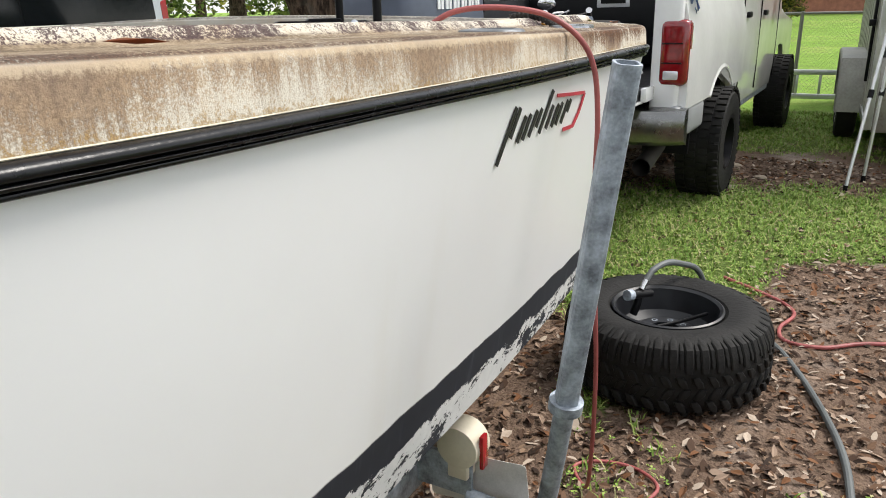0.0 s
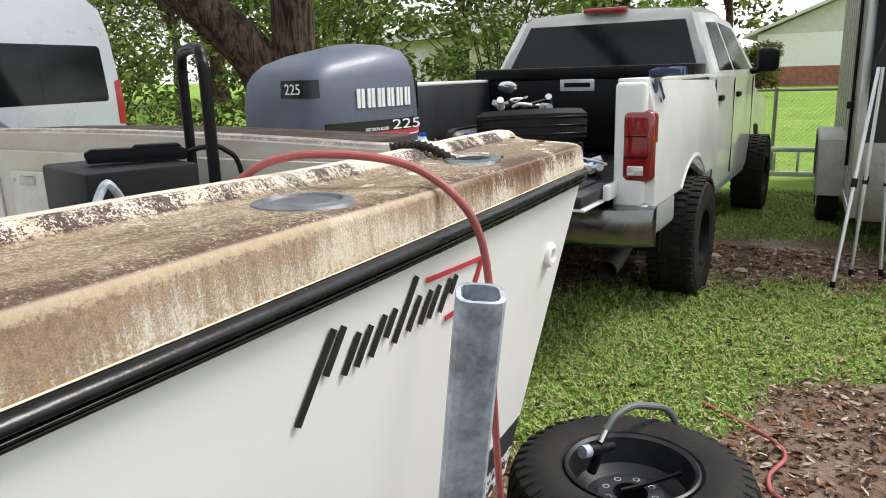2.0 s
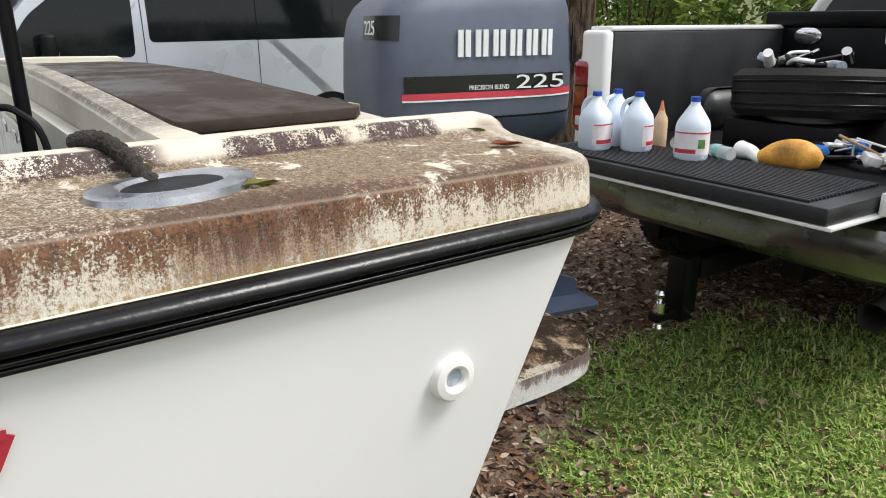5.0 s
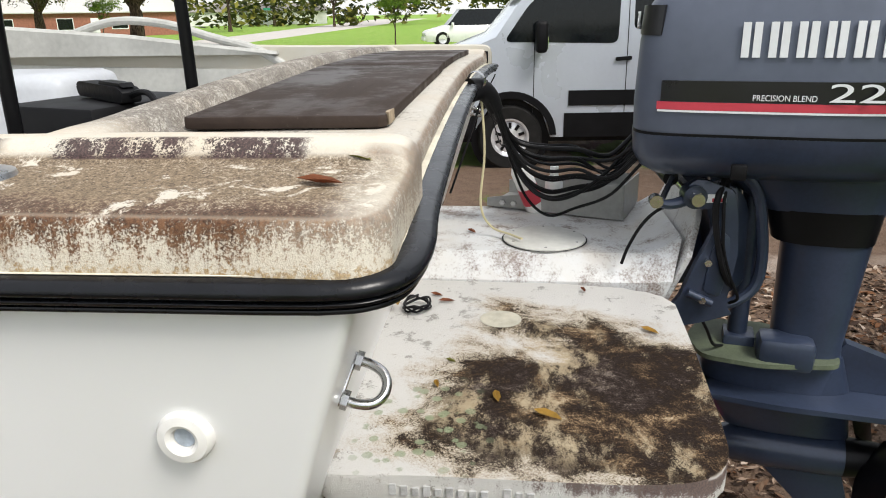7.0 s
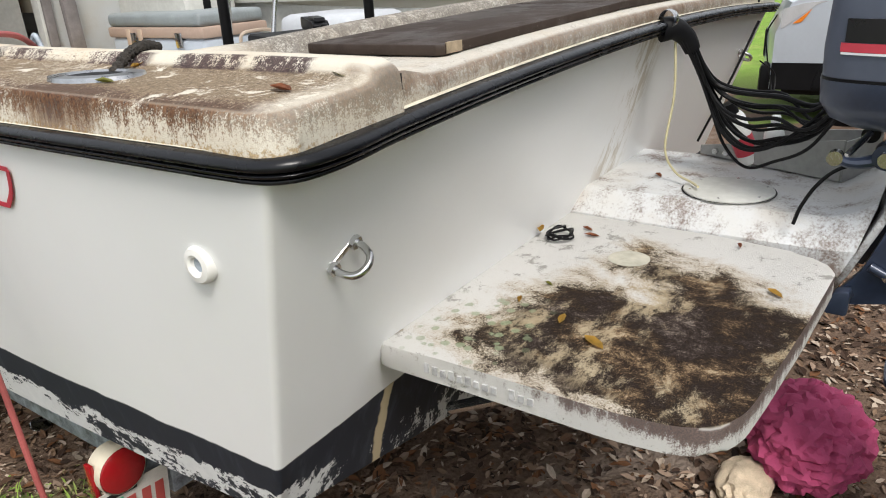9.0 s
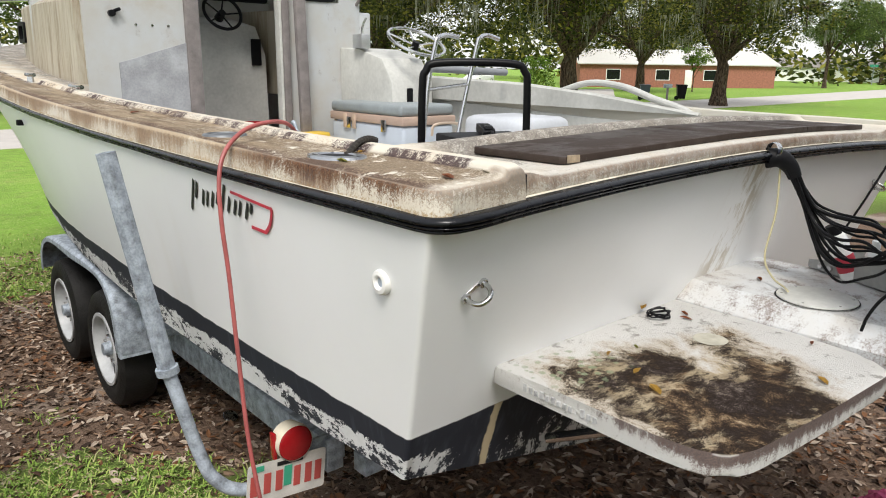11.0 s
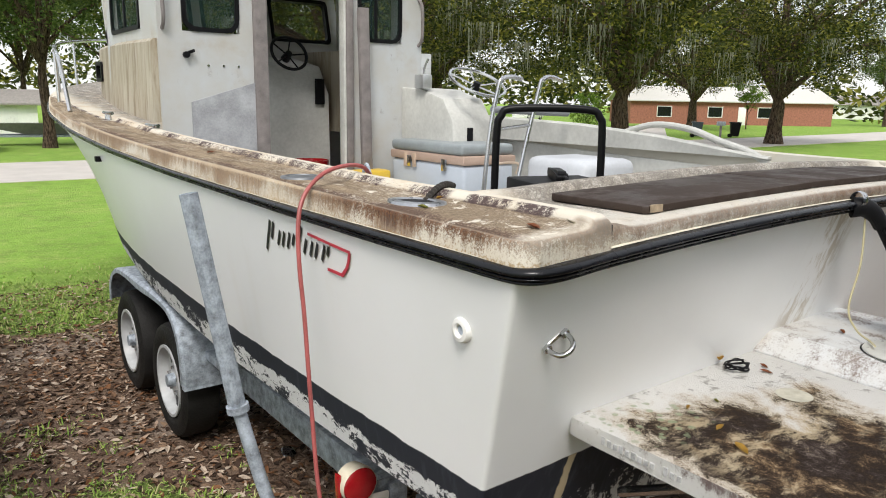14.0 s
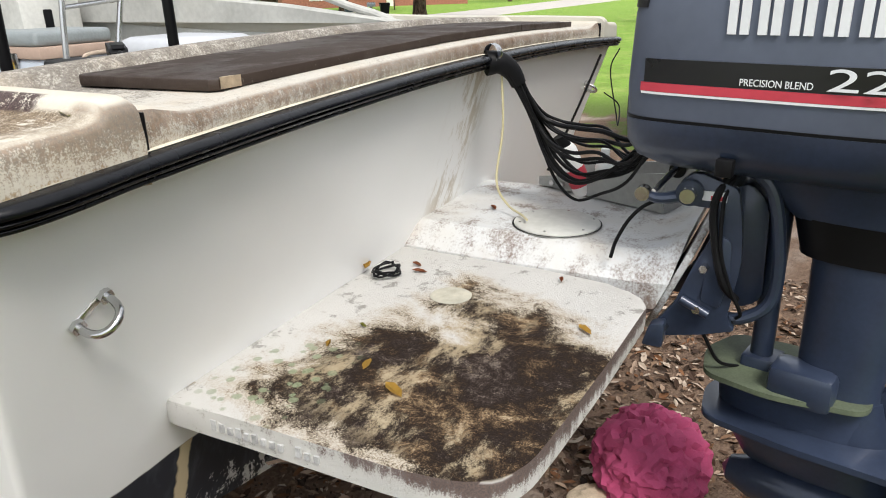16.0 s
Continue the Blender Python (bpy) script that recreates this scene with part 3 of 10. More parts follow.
def ground_mat():
    k = Nodes("yard_ground")
    o = k.xyz()
    at = k.n.new("ShaderNodeAttribute")
    at.attribute_name = "grass"
    g = k.step(k.math("ADD", at.outputs["Fac"], k.math("MULTIPLY_ADD", k.noise(14, 5, 0.7), 0.7, -0.35)), 0.35, 0.65)
    soil = k.mix(k.noise(9, 6, 0.7), (0.065, 0.042, 0.031), (0.26, 0.18, 0.132))
    soil = k.mix(k.step(k.noise(70, 4, 0.6), 0.5, 0.62, 0, 0.7), soil, (0.22, 0.155, 0.11))
    soil = k.mix(k.step(k.noise(1.1, 4, 0.6, offset=(5, 2, 0)), 0.52, 0.7, 0, 0.65), soil, (0.42, 0.36, 0.31))
    grass = k.mix(k.noise(60, 5, 0.7), (0.075, 0.115, 0.030), (0.18, 0.24, 0.065))
    lawn = k.mix(k.noise(1.2, 6, 0.75), (0.12, 0.25, 0.035), (0.30, 0.46, 0.085))
    lawn = k.mix(k.step(k.noise(0.35, 5, 0.6), 0.55, 0.75, 0, 0.5), lawn, (0.38, 0.44, 0.13))
    yard = k.mix(g, soil, grass)
    f = k.math("MAXIMUM", k.math("MAXIMUM", k.step(k.math("MULTIPLY_ADD", k.noise(1.5, 5), 3.0, k.math("ADD", o[1], -1.5)), 5.0, 8.5), k.step(o[0], 8.5, 11.0)), k.step(k.math("MULTIPLY_ADD", k.noise(1.2, 5), -2.0, k.math("MULTIPLY_ADD", o[1], -1.0, 1.0)), 5.8, 7.2))
    lawn = k.mix(k.step(k.noise(2.6, 7, 0.75, offset=(7, 1, 0)), 0.48, 0.62, 0, 0.7), lawn, (0.15, 0.22, 0.05))
    lawn = k.mix(k.step(k.noise(0.9, 7, 0.7, offset=(2, 9, 0)), 0.50, 0.66, 0, 0.6), lawn, (0.36, 0.40, 0.13))
    lawn = k.mix(k.step(k.noise(13, 7, 0.8), 0.47, 0.60, 0, 0.65), lawn, (0.15, 0.28, 0.045))
    lawn = k.mix(k.step(k.noise(38, 5, 0.7), 0.5, 0.66, 0, 0.6), lawn, (0.38, 0.44, 0.15))
    col = k.mix(f, yard, lawn)
    k.p.inputs["Specular IOR Level"].default_value = 0.08
    k.bump(k.math("ADD", k.noise(45, 5), k.noise(7, 4)), 0.8, 0.04)
    return k.done(col, 0.92)


M_GROUND = ground_mat()
M_ROAD = mat("pale_concrete_road", (0.46, 0.43, 0.40), 0.85, var=0.12, scale=1.5, fine=40, bump=0.2)
axis_x = [-600, -300, -150, -80, -40, -20, -12] + [-7 + 0.15 * i for i in range(101)] + [9, 11, 14, 18, 24, 32, 45, 60, 90, 150, 300, 600]
axis_y = [-600, -300, -150, -80, -45, -28, -18, -13] + [-11 + 0.15 * i for i in range(128)] + [9, 10.5, 12, 13.5, 15, 17, 20, 24, 30, 40, 60, 90, 150, 300, 600]
gv = [(x, y, gz(x, y) + (0.018 * noise.noise(Vector((x * 1.7, y * 1.7, 2))) + 0.01 * noise.noise(Vector((x * 6, y * 6, 2))) if -7.1 < x < 8.1 and -11 < y < 8 else 0)) for y in axis_y for x in axis_x]
nx = len(axis_x)
gf = [(j * nx + i, j * nx + i + 1, (j + 1) * nx + i + 1, (j + 1) * nx + i) for j in range(len(axis_y) - 1) for i in range(nx - 1)]
gme = bpy.data.meshes.new("ground")
gme.from_pydata(gv, [], gf)
ga = gme.attributes.new("grass", "FLOAT", "POINT")
ga.data.foreach_set("value", [grassy(x, y) for x, y, z in gv])
gme.materials.append(M_GROUND)
for p in gme.polygons:
    p.use_smooth = True
tagged(new("ground", gme), "grass and leaf litter over sandy soil", "ground", kind="structure")
bm = B()
box(bm, -150, 25, 20.0, 26.0, -0.8, -0.435)
solo("road", bm, M_ROAD, "pale concrete residential road", "road", kind="structure")
bm = prism(B(), [(25, 20.0), (60, 21.5), (240, 29.0), (240, 46), (100, 32), (60, 28), (25, 26.0)], -0.8, -0.435, "z")
solo("side_road", bm, M_ROAD, "pale concrete road bending away past lawns", "road", kind="structure")
bm = prism(B(), [(30, 26.2), (36, 26.6), (62, 46), (55, 47)], -0.8, -0.434, "z")
solo("driveway", bm, M_ROAD, "pale concrete driveway to a brick house", "driveway", kind="structure")

# ---- the boat ----
boat = thing("boat", "weathered white fibreglass pilothouse fishing boat on a trailer", "boat", pose(0.05, 0, 0))
SY = (0, 1, 2, 3, 4, 5, 6, 6.9, 7.6, 8.05)
SB = (1.405, 1.45, 1.485, 1.51, 1.51, 1.46, 1.30, 0.97, 0.50, 0.02)
SZ = (1.435, 1.445, 1.465, 1.50, 1.555, 1.63, 1.72, 1.80, 1.86, 1.90)
CB = (1.285, 1.325, 1.35, 1.34, 1.26, 1.08, 0.76, 0.42, 0.15, 0.012)
CZ = (0.67, 0.67, 0.685, 0.72, 0.79, 0.90, 1.05, 1.22, 1.38, 1.5)
KZ = (0.33, 0.33, 0.33, 0.33, 0.34, 0.40, 0.53, 0.78, 1.1, 1.42)


def rake(z):
    """Where the raked transom stands at a height."""
    return 0.14 - (z - 0.96) * 0.32


def bow_out(x):
    """The transom's curve in plan: the middle stands a little forward of the corners."""
    return 0.02 * (1 - min(1, (x / 1.42) ** 2))


def crown(x):
    """The stern deck is crowned: the middle stands higher than the corners."""
    return 0.042 * (1 - min(1, (x / 1.40) ** 2))


def smooth_rows(n=48):
    """Hull stations on smoothed curves."""
    ys, wide, ks = np.linspace(0, 8.05, n), np.linspace(-0.6, 8.65, 240), np.array(SY)
    def sm(v):
        f = np.interp(wide, ks, v)
        ker = np.hanning(27)
        return np.interp(ys, wide, np.convolve(np.pad(f, 13, mode="edge"), ker / ker.sum(), mode="valid"))
    return ys, sm(SB), sm(SZ), sm(CB), sm(CZ), sm(KZ)


HY, HB, HZ, HC, HCZ, HK = smooth_rows()
HB[-1], HC[-1] = 0.02, 0.012


def gun(y):
    """Half breadth and height of the sheer."""
    return float(np.interp(y, HY, HB)), float(np.interp(y, HY, HZ))


def along(y0, y1, n):
    return [y0 + (y1 - y0) * i / n for i in range(n + 1)]


def hull_section(i):
    y, b, z, c, cz, kz = HY[i], HB[i], HZ[i], HC[i], HCZ[i], HK[i]
    pts = [(0, kz), (c, cz)]
    flare = max(0.0, (y - 3.5) / 4.5) * 0.2
    for s in (0.2, 0.4, 0.6, 0.8, 0.92):
        pts.append((c + (b - c) * s - flare * math.sin(math.pi * s) * min(1, b), cz + (z - cz) * s))
    pts.append((b, z))
    return [(x, y + rake(h) * max(0, 1 - y / 0.6), h) for x, h in pts]


def corner_arc(section, r=0.013, n=4):
    """Rings that carry a side section round the quarter into the transom."""
    rings = []
    for k in range(n + 2):
        t = 0.5 * math.pi * (1 - min(k, n) / n)
        ring = []
        for x, y, h in section:
            q = min(r, x * 0.4)
            ring.append((x - q + q * math.cos(t), y + q - q * math.sin(t) + (0.012 if k > n else 0), h))
        rings.append(ring)
    return rings


bm = B()
rows = [hull_section(i) for i in range(len(HY))]
rows = corner_arc(rows[0]) + rows[1:]
ring_faces(bm, [[(-x, y, h) for x, y, h in r][::-1] + r[1:] for r in rows], closed=False)
grid = []
for x, y, h in rows[0]:
    w = max(x, 0.001)
    grid.append([(w * t, y + (bow_out(w * t) - bow_out(w)) * min(1, w / 1.3), h) for t in (-1, -0.985, -0.8, -0.6, -0.4, -0.2, 0, 0.2, 0.4, 0.6, 0.8, 0.985, 1)])
ring_faces(bm, grid, closed=False)
bmesh.ops.remove_doubles(bm, verts=bm.verts, dist=0.0006)
bmesh.ops.recalc_face_normals(bm, faces=bm.faces)
hull = part("hull", bm, M_HULL, boat, "white gelcoat hull with scraped black boot stripe", angle=32)

CAPW = 0.195


def build_cap(side):
    """The gunwale moulding: outer face, flat top and a low raised ridge inside, rounded off at the stern."""
    bm, rings, end = B(), [], -0.036

    def fall(y, r):
        t = max(0.0, r - (y - end))
        return r - math.sqrt(max(0.0, r * r - t * t))
    for y in [-0.036, -0.0355, -0.034, -0.031, -0.026, -0.019, -0.010, 0.002, 0.016] + along(0.03, 3.66, 60):
        b, z = gun(max(y, 0))
        w = b - CAPW
        fade = 1 - min(1, max(0, (y - 0.25) / 0.6))
        t = lerp((0, 0.5, 1.2, 3.6), (0.060, 0.064, 0.074, 0.074), y)
        p, q, l = fall(y, 0.052), fall(y, 0.016), fall(y, 0.034) * 0.7
        prof = [(b - 0.07, z - 0.012), (b + 0.003 - p, z - 0.002), (b - 0.001 - p, z + t - 0.016), (b - 0.005 - p, z + t - 0.007 - q), (b - 0.014 - p, z + t - 0.002 - q), (b - 0.032 - p, z + t - q),
                (w + 0.022, z + t - q), (w + 0.010, z + t + 0.003 - q), (w + 0.000, z + t + 0.010 - l), (w - 0.008, z + t + 0.019 - l), (w - 0.018, z + t + 0.022 - l),
                (w - 0.046, z + t + 0.022 - l), (w - 0.056, z + t + 0.016 - l), (w - 0.060, z + 0.02), (w - 0.058, z - 0.04)]
        rings.append([(side * x, y, h + crown(x) * fade) for x, h in prof])
    ring_faces(bm, rings)
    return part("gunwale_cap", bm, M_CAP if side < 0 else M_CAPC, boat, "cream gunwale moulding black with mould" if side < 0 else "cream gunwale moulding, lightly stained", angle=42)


build_cap(-1)
build_cap(1)


def rub_profile():
    """Rubber section from its foot up: lower lip, two narrow ribs parted by deep grooves, broad upper band: (out, up)."""
    full = [(-0.045, -0.020), (0.009, -0.0205), (0.0145, -0.018), (0.0155, -0.0145), (0.0145, -0.0125), (0.007, -0.0108), (0.0165, -0.0090), (0.0215, -0.0065), (0.0225, -0.0030), (0.0210, -0.0008),
            (0.0120, 0.0006), (0.0225, 0.0028), (0.0272, 0.0065), (0.0282, 0.0110), (0.0262, 0.0170), (0.0205, 0.0225), (0.0110, 0.0258), (-0.045, 0.0262)]
    return [(q * 0.80, 0.0262 + (u - 0.0262) * 0.78) for q, u in full]


RUBP = rub_profile()
bm, rings = B(), []
pth = [(-1.404, 0.03), (-1.396, -0.006), (-1.375, -0.031), (-1.338, -0.042), (-1.28, -0.044)] + [(x, -0.043 + bow_out(x)) for x in (-1.15, -0.8, -0.4, 0, 0.4, 0.8, 1.15)] + [(1.28, -0.044), (1.338, -0.042), (1.375, -0.031), (1.396, -0.006), (1.404, 0.03)]
ps = spline([(x, y, 1.411 + crown(x)) for x, y in pth], 5)
flank = [Vector((gun(y)[0] - 0.001, y, gun(y)[1] - 0.024)) for y in along(8.0, 0.09, 88)]
ps = [Vector((-p.x, p.y, p.z)) for p in flank] + ps + flank[::-1]
for i, p in enumerate(ps):
    d = (ps[min(i + 1, len(ps) - 1)] - ps[max(i - 1, 0)]).normalized()
    o = Vector((d.y, -d.x, 0))
    f = lerp((0.5, 1.6), (1.0, 0.8), p.y)
    rings.append([p + o * (q * f) + Vector((0, 0, 0.0262 + (u - 0.0262) * f)) for q, u in RUBP])
ring_faces(bm, rings)
part("rub_rail", bm, M_RUB, boat, "ribbed black rubber rub rail", angle=50)
bm, rings = B(), []
for i, p in enumerate(ps):
    d = (ps[min(i + 1, len(ps) - 1)] - ps[max(i - 1, 0)]).normalized()
    o = Vector((d.y, -d.x, 0))
    back = 0.013 * min(1.0, max(0.0, (0.10 - p.y) / 0.10))
    rings.append([p + o * (q - back) + Vector((0, 0, u)) for q, u in ((-0.004, 0.0255), (0.0045, 0.0262), (0.0055, 0.0272), (0.004, 0.0282), (-0.004, 0.0285))])
ring_faces(bm, rings)
part("rail_bead", bm, mat("pale_sealant", (0.56, 0.52, 0.42), 0.5, var=0.3, scale=12), boat, "pale bead of sealant along the rub rail")
# shelf that closes the hull under the rail at the stern
bm = B()
ring_faces(bm, [[(x, 0.1, 1.43 + crown(x)), (x, -0.004 + bow_out(x), 1.43 + crown(x)), (x, -0.008 + bow_out(x), 1.425 + crown(x)), (x, -0.008 + bow_out(x), 1.40 + crown(x)), (x, 0.1, 1.40)] for x in along(-1.37, 1.37, 14)])
part("stern_shelf", bm, M_LINER, boat)
# stern deck between the side caps
bm, rings = B(), []
for x in along(-1.165, 1.165, 46):
    q = bow_out(x) + 0.022
    c = crown(x)
    e = 0.024 * min(1, max(0, (abs(x) - 1.02) / 0.11)) ** 2
    rings.append([(px, py, pz + c + e * k) for px, py, pz, k in ((x, -0.046 + q, 1.434, 0), (x, -0.050 + q, 1.452, 0), (x, -0.047 + q, 1.463, 0.7), (x, -0.040 + q, 1.471, 1), (x, -0.028 + q, 1.475, 1), (x, 0.34, 1.474, 1), (x, 0.362, 1.476, 1), (x, 0.374, 1.483, 1),
                  (x, 0.384, 1.505, 0.4), (x, 0.397, 1.513, 0.2), (x, 0.436, 1.512, 0.2), (x, 0.446, 1.502, 0), (x, 0.449, 1.38, 0), (x, 0.05, 1.38, 0))])
ring_faces(bm, rings)
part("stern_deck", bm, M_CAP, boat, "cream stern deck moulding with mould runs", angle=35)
for s in (-1, 1):
    part("deck_seam", box(B(), *sorted((s * 1.1415, s * 1.1455)), -0.0330 + bow_out(1.14), 0.0, 1.436 + crown(1.14), 1.490 + crown(1.14)), M_BLACKP, boat)
# three hatch boards
for x0, x1 in ((-0.95, -0.132), (-0.126, 0.448), (0.454, 0.98)):
    y0, y1 = 0.046, 0.359
    pl = [(x0, y0 + 0.0), (x1, y0 - 0.0), (x1, y1), (x0 + 0.02, y1)] if x0 > -0.9 else [(x0 + 0.028, y0), (x1, y0 - 0.006), (x1, y1), (x0 + 0.008, y1), (x0, y1 - 0.012), (x0 + 0.016, y0 + 0.012)]
    bm = prism(B(), pl, 0, 0.0195, "z", 0.003)
    for v in bm.verts:
        v.co.z += 1.4778 + crown(x0) + (crown(x1) - crown(x0)) * (v.co.x - x0) / (x1 - x0)
    hb = part("hatch_board", bm, M_HATCH, boat, "dark brown weathered hatch board")
    if x0 < -0.9:
        z = 1.4778 + crown(-0.89)
        bm = prism(B(), [(-0.921, 0.0435), (-0.872, 0.0430), (-0.885, 0.0475), (-0.905, 0.0505), (-0.917, 0.049)], z + 0.001, z + 0.0200, "z")
        part("broken_edge", bm, mat("bare_splintered_wood", (0.32, 0.25, 0.17), 0.8, var=0.4, scale=60), hb, "pale splintered corner")
# cockpit liner
part("cockpit_sole", box(B(), -1.22, 1.22, 0.45, 3.65, 0.76, 0.80), M_LINER, boat, "off-white cockpit sole")
for s in (-1, 1):
    bm = B()
    ring_faces(bm, [[(s * (gun(y)[0] - CAPW - d), y, h) for d, h in ((0.055, 0.7), (0.055, gun(y)[1] - 0.01), (0.085, gun(y)[1] - 0.01), (0.085, 0.7))] for y in along(0.44, 3.66, 24)])
    part("cockpit_liner", bm, M_LINER, boat, "off-white cockpit side liner")
part("transom_liner", box(B(), -1.15, 1.15, 0.4495, 0.475, 0.7, 1.49), M_CAPC, boat)
for x0, x1 in ((-0.16, 0.245), (0.315, 0.72)):
    dr = part("locker_door", box(B(), x0, x1, 0.4755, 0.486, 1.10, 1.432, 0.005), M_LINER, boat, "grimy white locker door")
    part("door_panel", box(B(), x0 + 0.025, x1 - 0.025, 0.484, 0.4895, 1.12, 1.375, 0.003), M_LINER, dr)
    for x in (x0 + 0.09, x1 - 0.09):
        part("hinge", box(B(), x - 0.035, x + 0.035, 0.4855, 0.4915, 1.392, 1.420, 0.002), M_STEEL, dr)
    for x in (x0 + 0.02, (x0 + x1) / 2, x1 - 0.02):
        part("screw", cyl(B(), (x, 0.485, 1.405), (x, 0.490, 1.405), 0.006, seg=8), M_STEEL, dr)
for y0, y1 in ((1.2, 1.62), (1.75, 2.3)):
    part("locker_door", box(B(), 1.095, 1.118, y0, y1, 1.0, 1.3, 0.006), M_LINER, boat)
# raised starboard coaming outside the cockpit
bm, rings = B(), []
for y in along(0.9, 3.7, 20):
    h = lerp((0.9, 1.6, 2.2, 3.7), (1.50, 1.58, 1.625, 1.67), y)
    rings.append([(1.16, y, 1.5), (1.155, y, h), (1.165, y, h + 0.012), (1.20, y, h + 0.012), (1.21, y, h), (1.215, y, 1.5)])
ring_faces(bm, rings)
part("starboard_coaming", bm, M_LINER, boat, "grey-white raised side coaming")
bm = B()
tube(bm, [(1.19, 0.84, 1.43), (1.19, 1.0, 1.52), (1.19, 1.2, 1.575), (1.19, 1.4, 1.633), (1.19, 1.62, 1.65), (1.19, 1.8, 1.61), (1.19, 1.95, 1.55)], 0.019, 10)
part("grab_rail", bm, M_LINER, boat)
# fore deck
for s in (-1, 1):
    bm, rings = B(), []
    for y in along(3.66, 4.95, 14):
        b, z = gun(y)
        rings.append([(s * b, y, z - 0.02), (s * b, y, z + 0.04), (s * (b - 0.015), y, z + 0.055), (s * (b - 0.045), y, z + 0.06), (s * 0.94, y, z + 0.068), (s * 0.94, y, z - 0.02)])
    ring_faces(bm, rings)
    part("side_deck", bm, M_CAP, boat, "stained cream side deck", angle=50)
bm, rings = B(), []
for y in along(4.95, 8.0, 34):
    b, z = gun(y)
    b = max(b, 0.03)
    q = min(0.03, b * 0.4)
    rings.append([(-b, y, z - 0.02), (-b, y, z + 0.04), (-b + q * 0.5, y, z + 0.055), (-b + q * 1.5, y, z + 0.06), (0, y, z + 0.09), (b - q * 1.5, y, z + 0.06), (b - q * 0.5, y, z + 0.055), (b, y, z + 0.04), (b, y, z - 0.02)])
ring_faces(bm, rings)
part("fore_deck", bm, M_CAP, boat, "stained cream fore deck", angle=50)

# ---- pilothouse ----
CBY, CX = 3.65, 0.985
HULL_PARTS = set(boat.children)


def window(x0, x1, z0, z1, plane, depth, axis, parent, r=0.06, slide=False, mid=None):
    """A black rubber surround and its pane."""
    o = rounded(rect(x0, x1, z0, z1), r)
    i = rounded(rect(x0 + 0.028, x1 - 0.028, z0 + 0.028, z1 - 0.028), r * 0.75)
    w = part("window", plate_with_hole(B(), o, i, plane - depth / 2, plane + depth / 2, axis), M_BLACKP, parent, "black rubber window surround")
    bm = prism(B(), i, plane - 0.003, plane + 0.003, axis)
    part("pane", bm, M_PANE, w).visible_shadow = False
    if slide:
        m = x0 + (x1 - x0) * (mid or 0.5)
        bm = B()
        if axis == "x":
            box(bm, plane - 0.008, plane + 0.008, m - 0.012, m + 0.012, z0 + 0.02, z1 - 0.02)
        else:
            box(bm, m - 0.012, m + 0.012, plane - 0.008, plane + 0.008, z0 + 0.02, z1 - 0.02)
        part("sash_bar", bm, M_BLACKP, w)
    return w


def wall_panels(name, axis, lo, hi, x0, x1, z0, z1, holes, material, parent, label=""):
    """A wall with rectangular openings, made of butted panels joined into one mesh."""
    bm = B()
    xs = sorted({x0, x1, *[h[0] for h in holes], *[h[1] for h in holes]})
    for a, b in zip(xs, xs[1:]):
        inside = sorted([h for h in holes if h[0] <= a + 1e-6 and h[1] >= b - 1e-6], key=lambda h: h[2])
        cur = z0
        for h in inside + [None]:
            top = h[2] if h else z1
            if top > cur + 1e-6:
                if axis == "y":
                    box(bm, a, b, lo, hi, cur, top)
                else:
                    box(bm, lo, hi, a, b, cur, top)
            if h:
                cur = h[3]
    bmesh.ops.remove_doubles(bm, verts=bm.verts, dist=1e-5)
    return part(name, bm, material, parent, label, smooth=False)


W1, W2, DOOR = (-0.835, -0.465, 2.165, 2.585), (0.42, 0.80, 2.175, 2.60), (-0.32, 0.34, 0.8, 2.61)
wall_panels("house_aft_wall", "y", CBY, CBY + 0.045, -CX, CX, 0.8, 2.70, [W1, W2, DOOR], M_CABIN, boat, "off-white stained aft bulkhead")
window(*W1, CBY, 0.02, "y", boat, 0.10)
window(*W2, CBY, 0.02, "y", boat, 0.10, True, 0.4)
SW = (4.02, 4.76, 2.19, 2.60)
for s in (-1, 1):
    lo, hi = sorted((s * CX, s * (CX - 0.04)))
    wall_panels("house_side_wall", "x", lo, hi, CBY + 0.045, 4.93, 1.50, 2.69, [SW], M_CABIN, boat)
    window(*SW, s * CX, 0.02, "x", boat, 0.05, True)
    # cuddy trunk side, a step out from the house
    bm, rings = B(), []
    for y in along(CBY + 0.02, 5.75, 10):
        wdt = CX + 0.05 - 0.16 * max(0, (y - 4.2) / 1.6) ** 1.6
        top = 2.11 + 0.02 * (y - 3.6)
        rings.append([(s * wdt, y, 1.5), (s * (wdt - 0.01), y, top - 0.02), (s * (wdt - 0.03), y, top), (s * 0.6, y, top + 0.02), (s * 0.6, y, 1.5)])
    ring_faces(bm, rings)
    part("cuddy_trunk", bm, M_CUDDY, boat, "rust-streaked cream cuddy side")
    window(5.42, 5.62, 1.87, 2.03, s * 0.915, 0.05, "x", boat, 0.04)
bm, rings = B(), []
for y, zt in ((5.74, 2.15), (6.1, 2.0), (6.4, 1.82)):
    wd = 0.87 - (y - 5.74) * 0.4
    rings.append([(-wd, y, 1.6), (-wd, y, zt), (wd, y, zt), (wd, y, 1.6)])
ring_faces(bm, rings)
part("cuddy_front", bm, M_CABIN, boat)
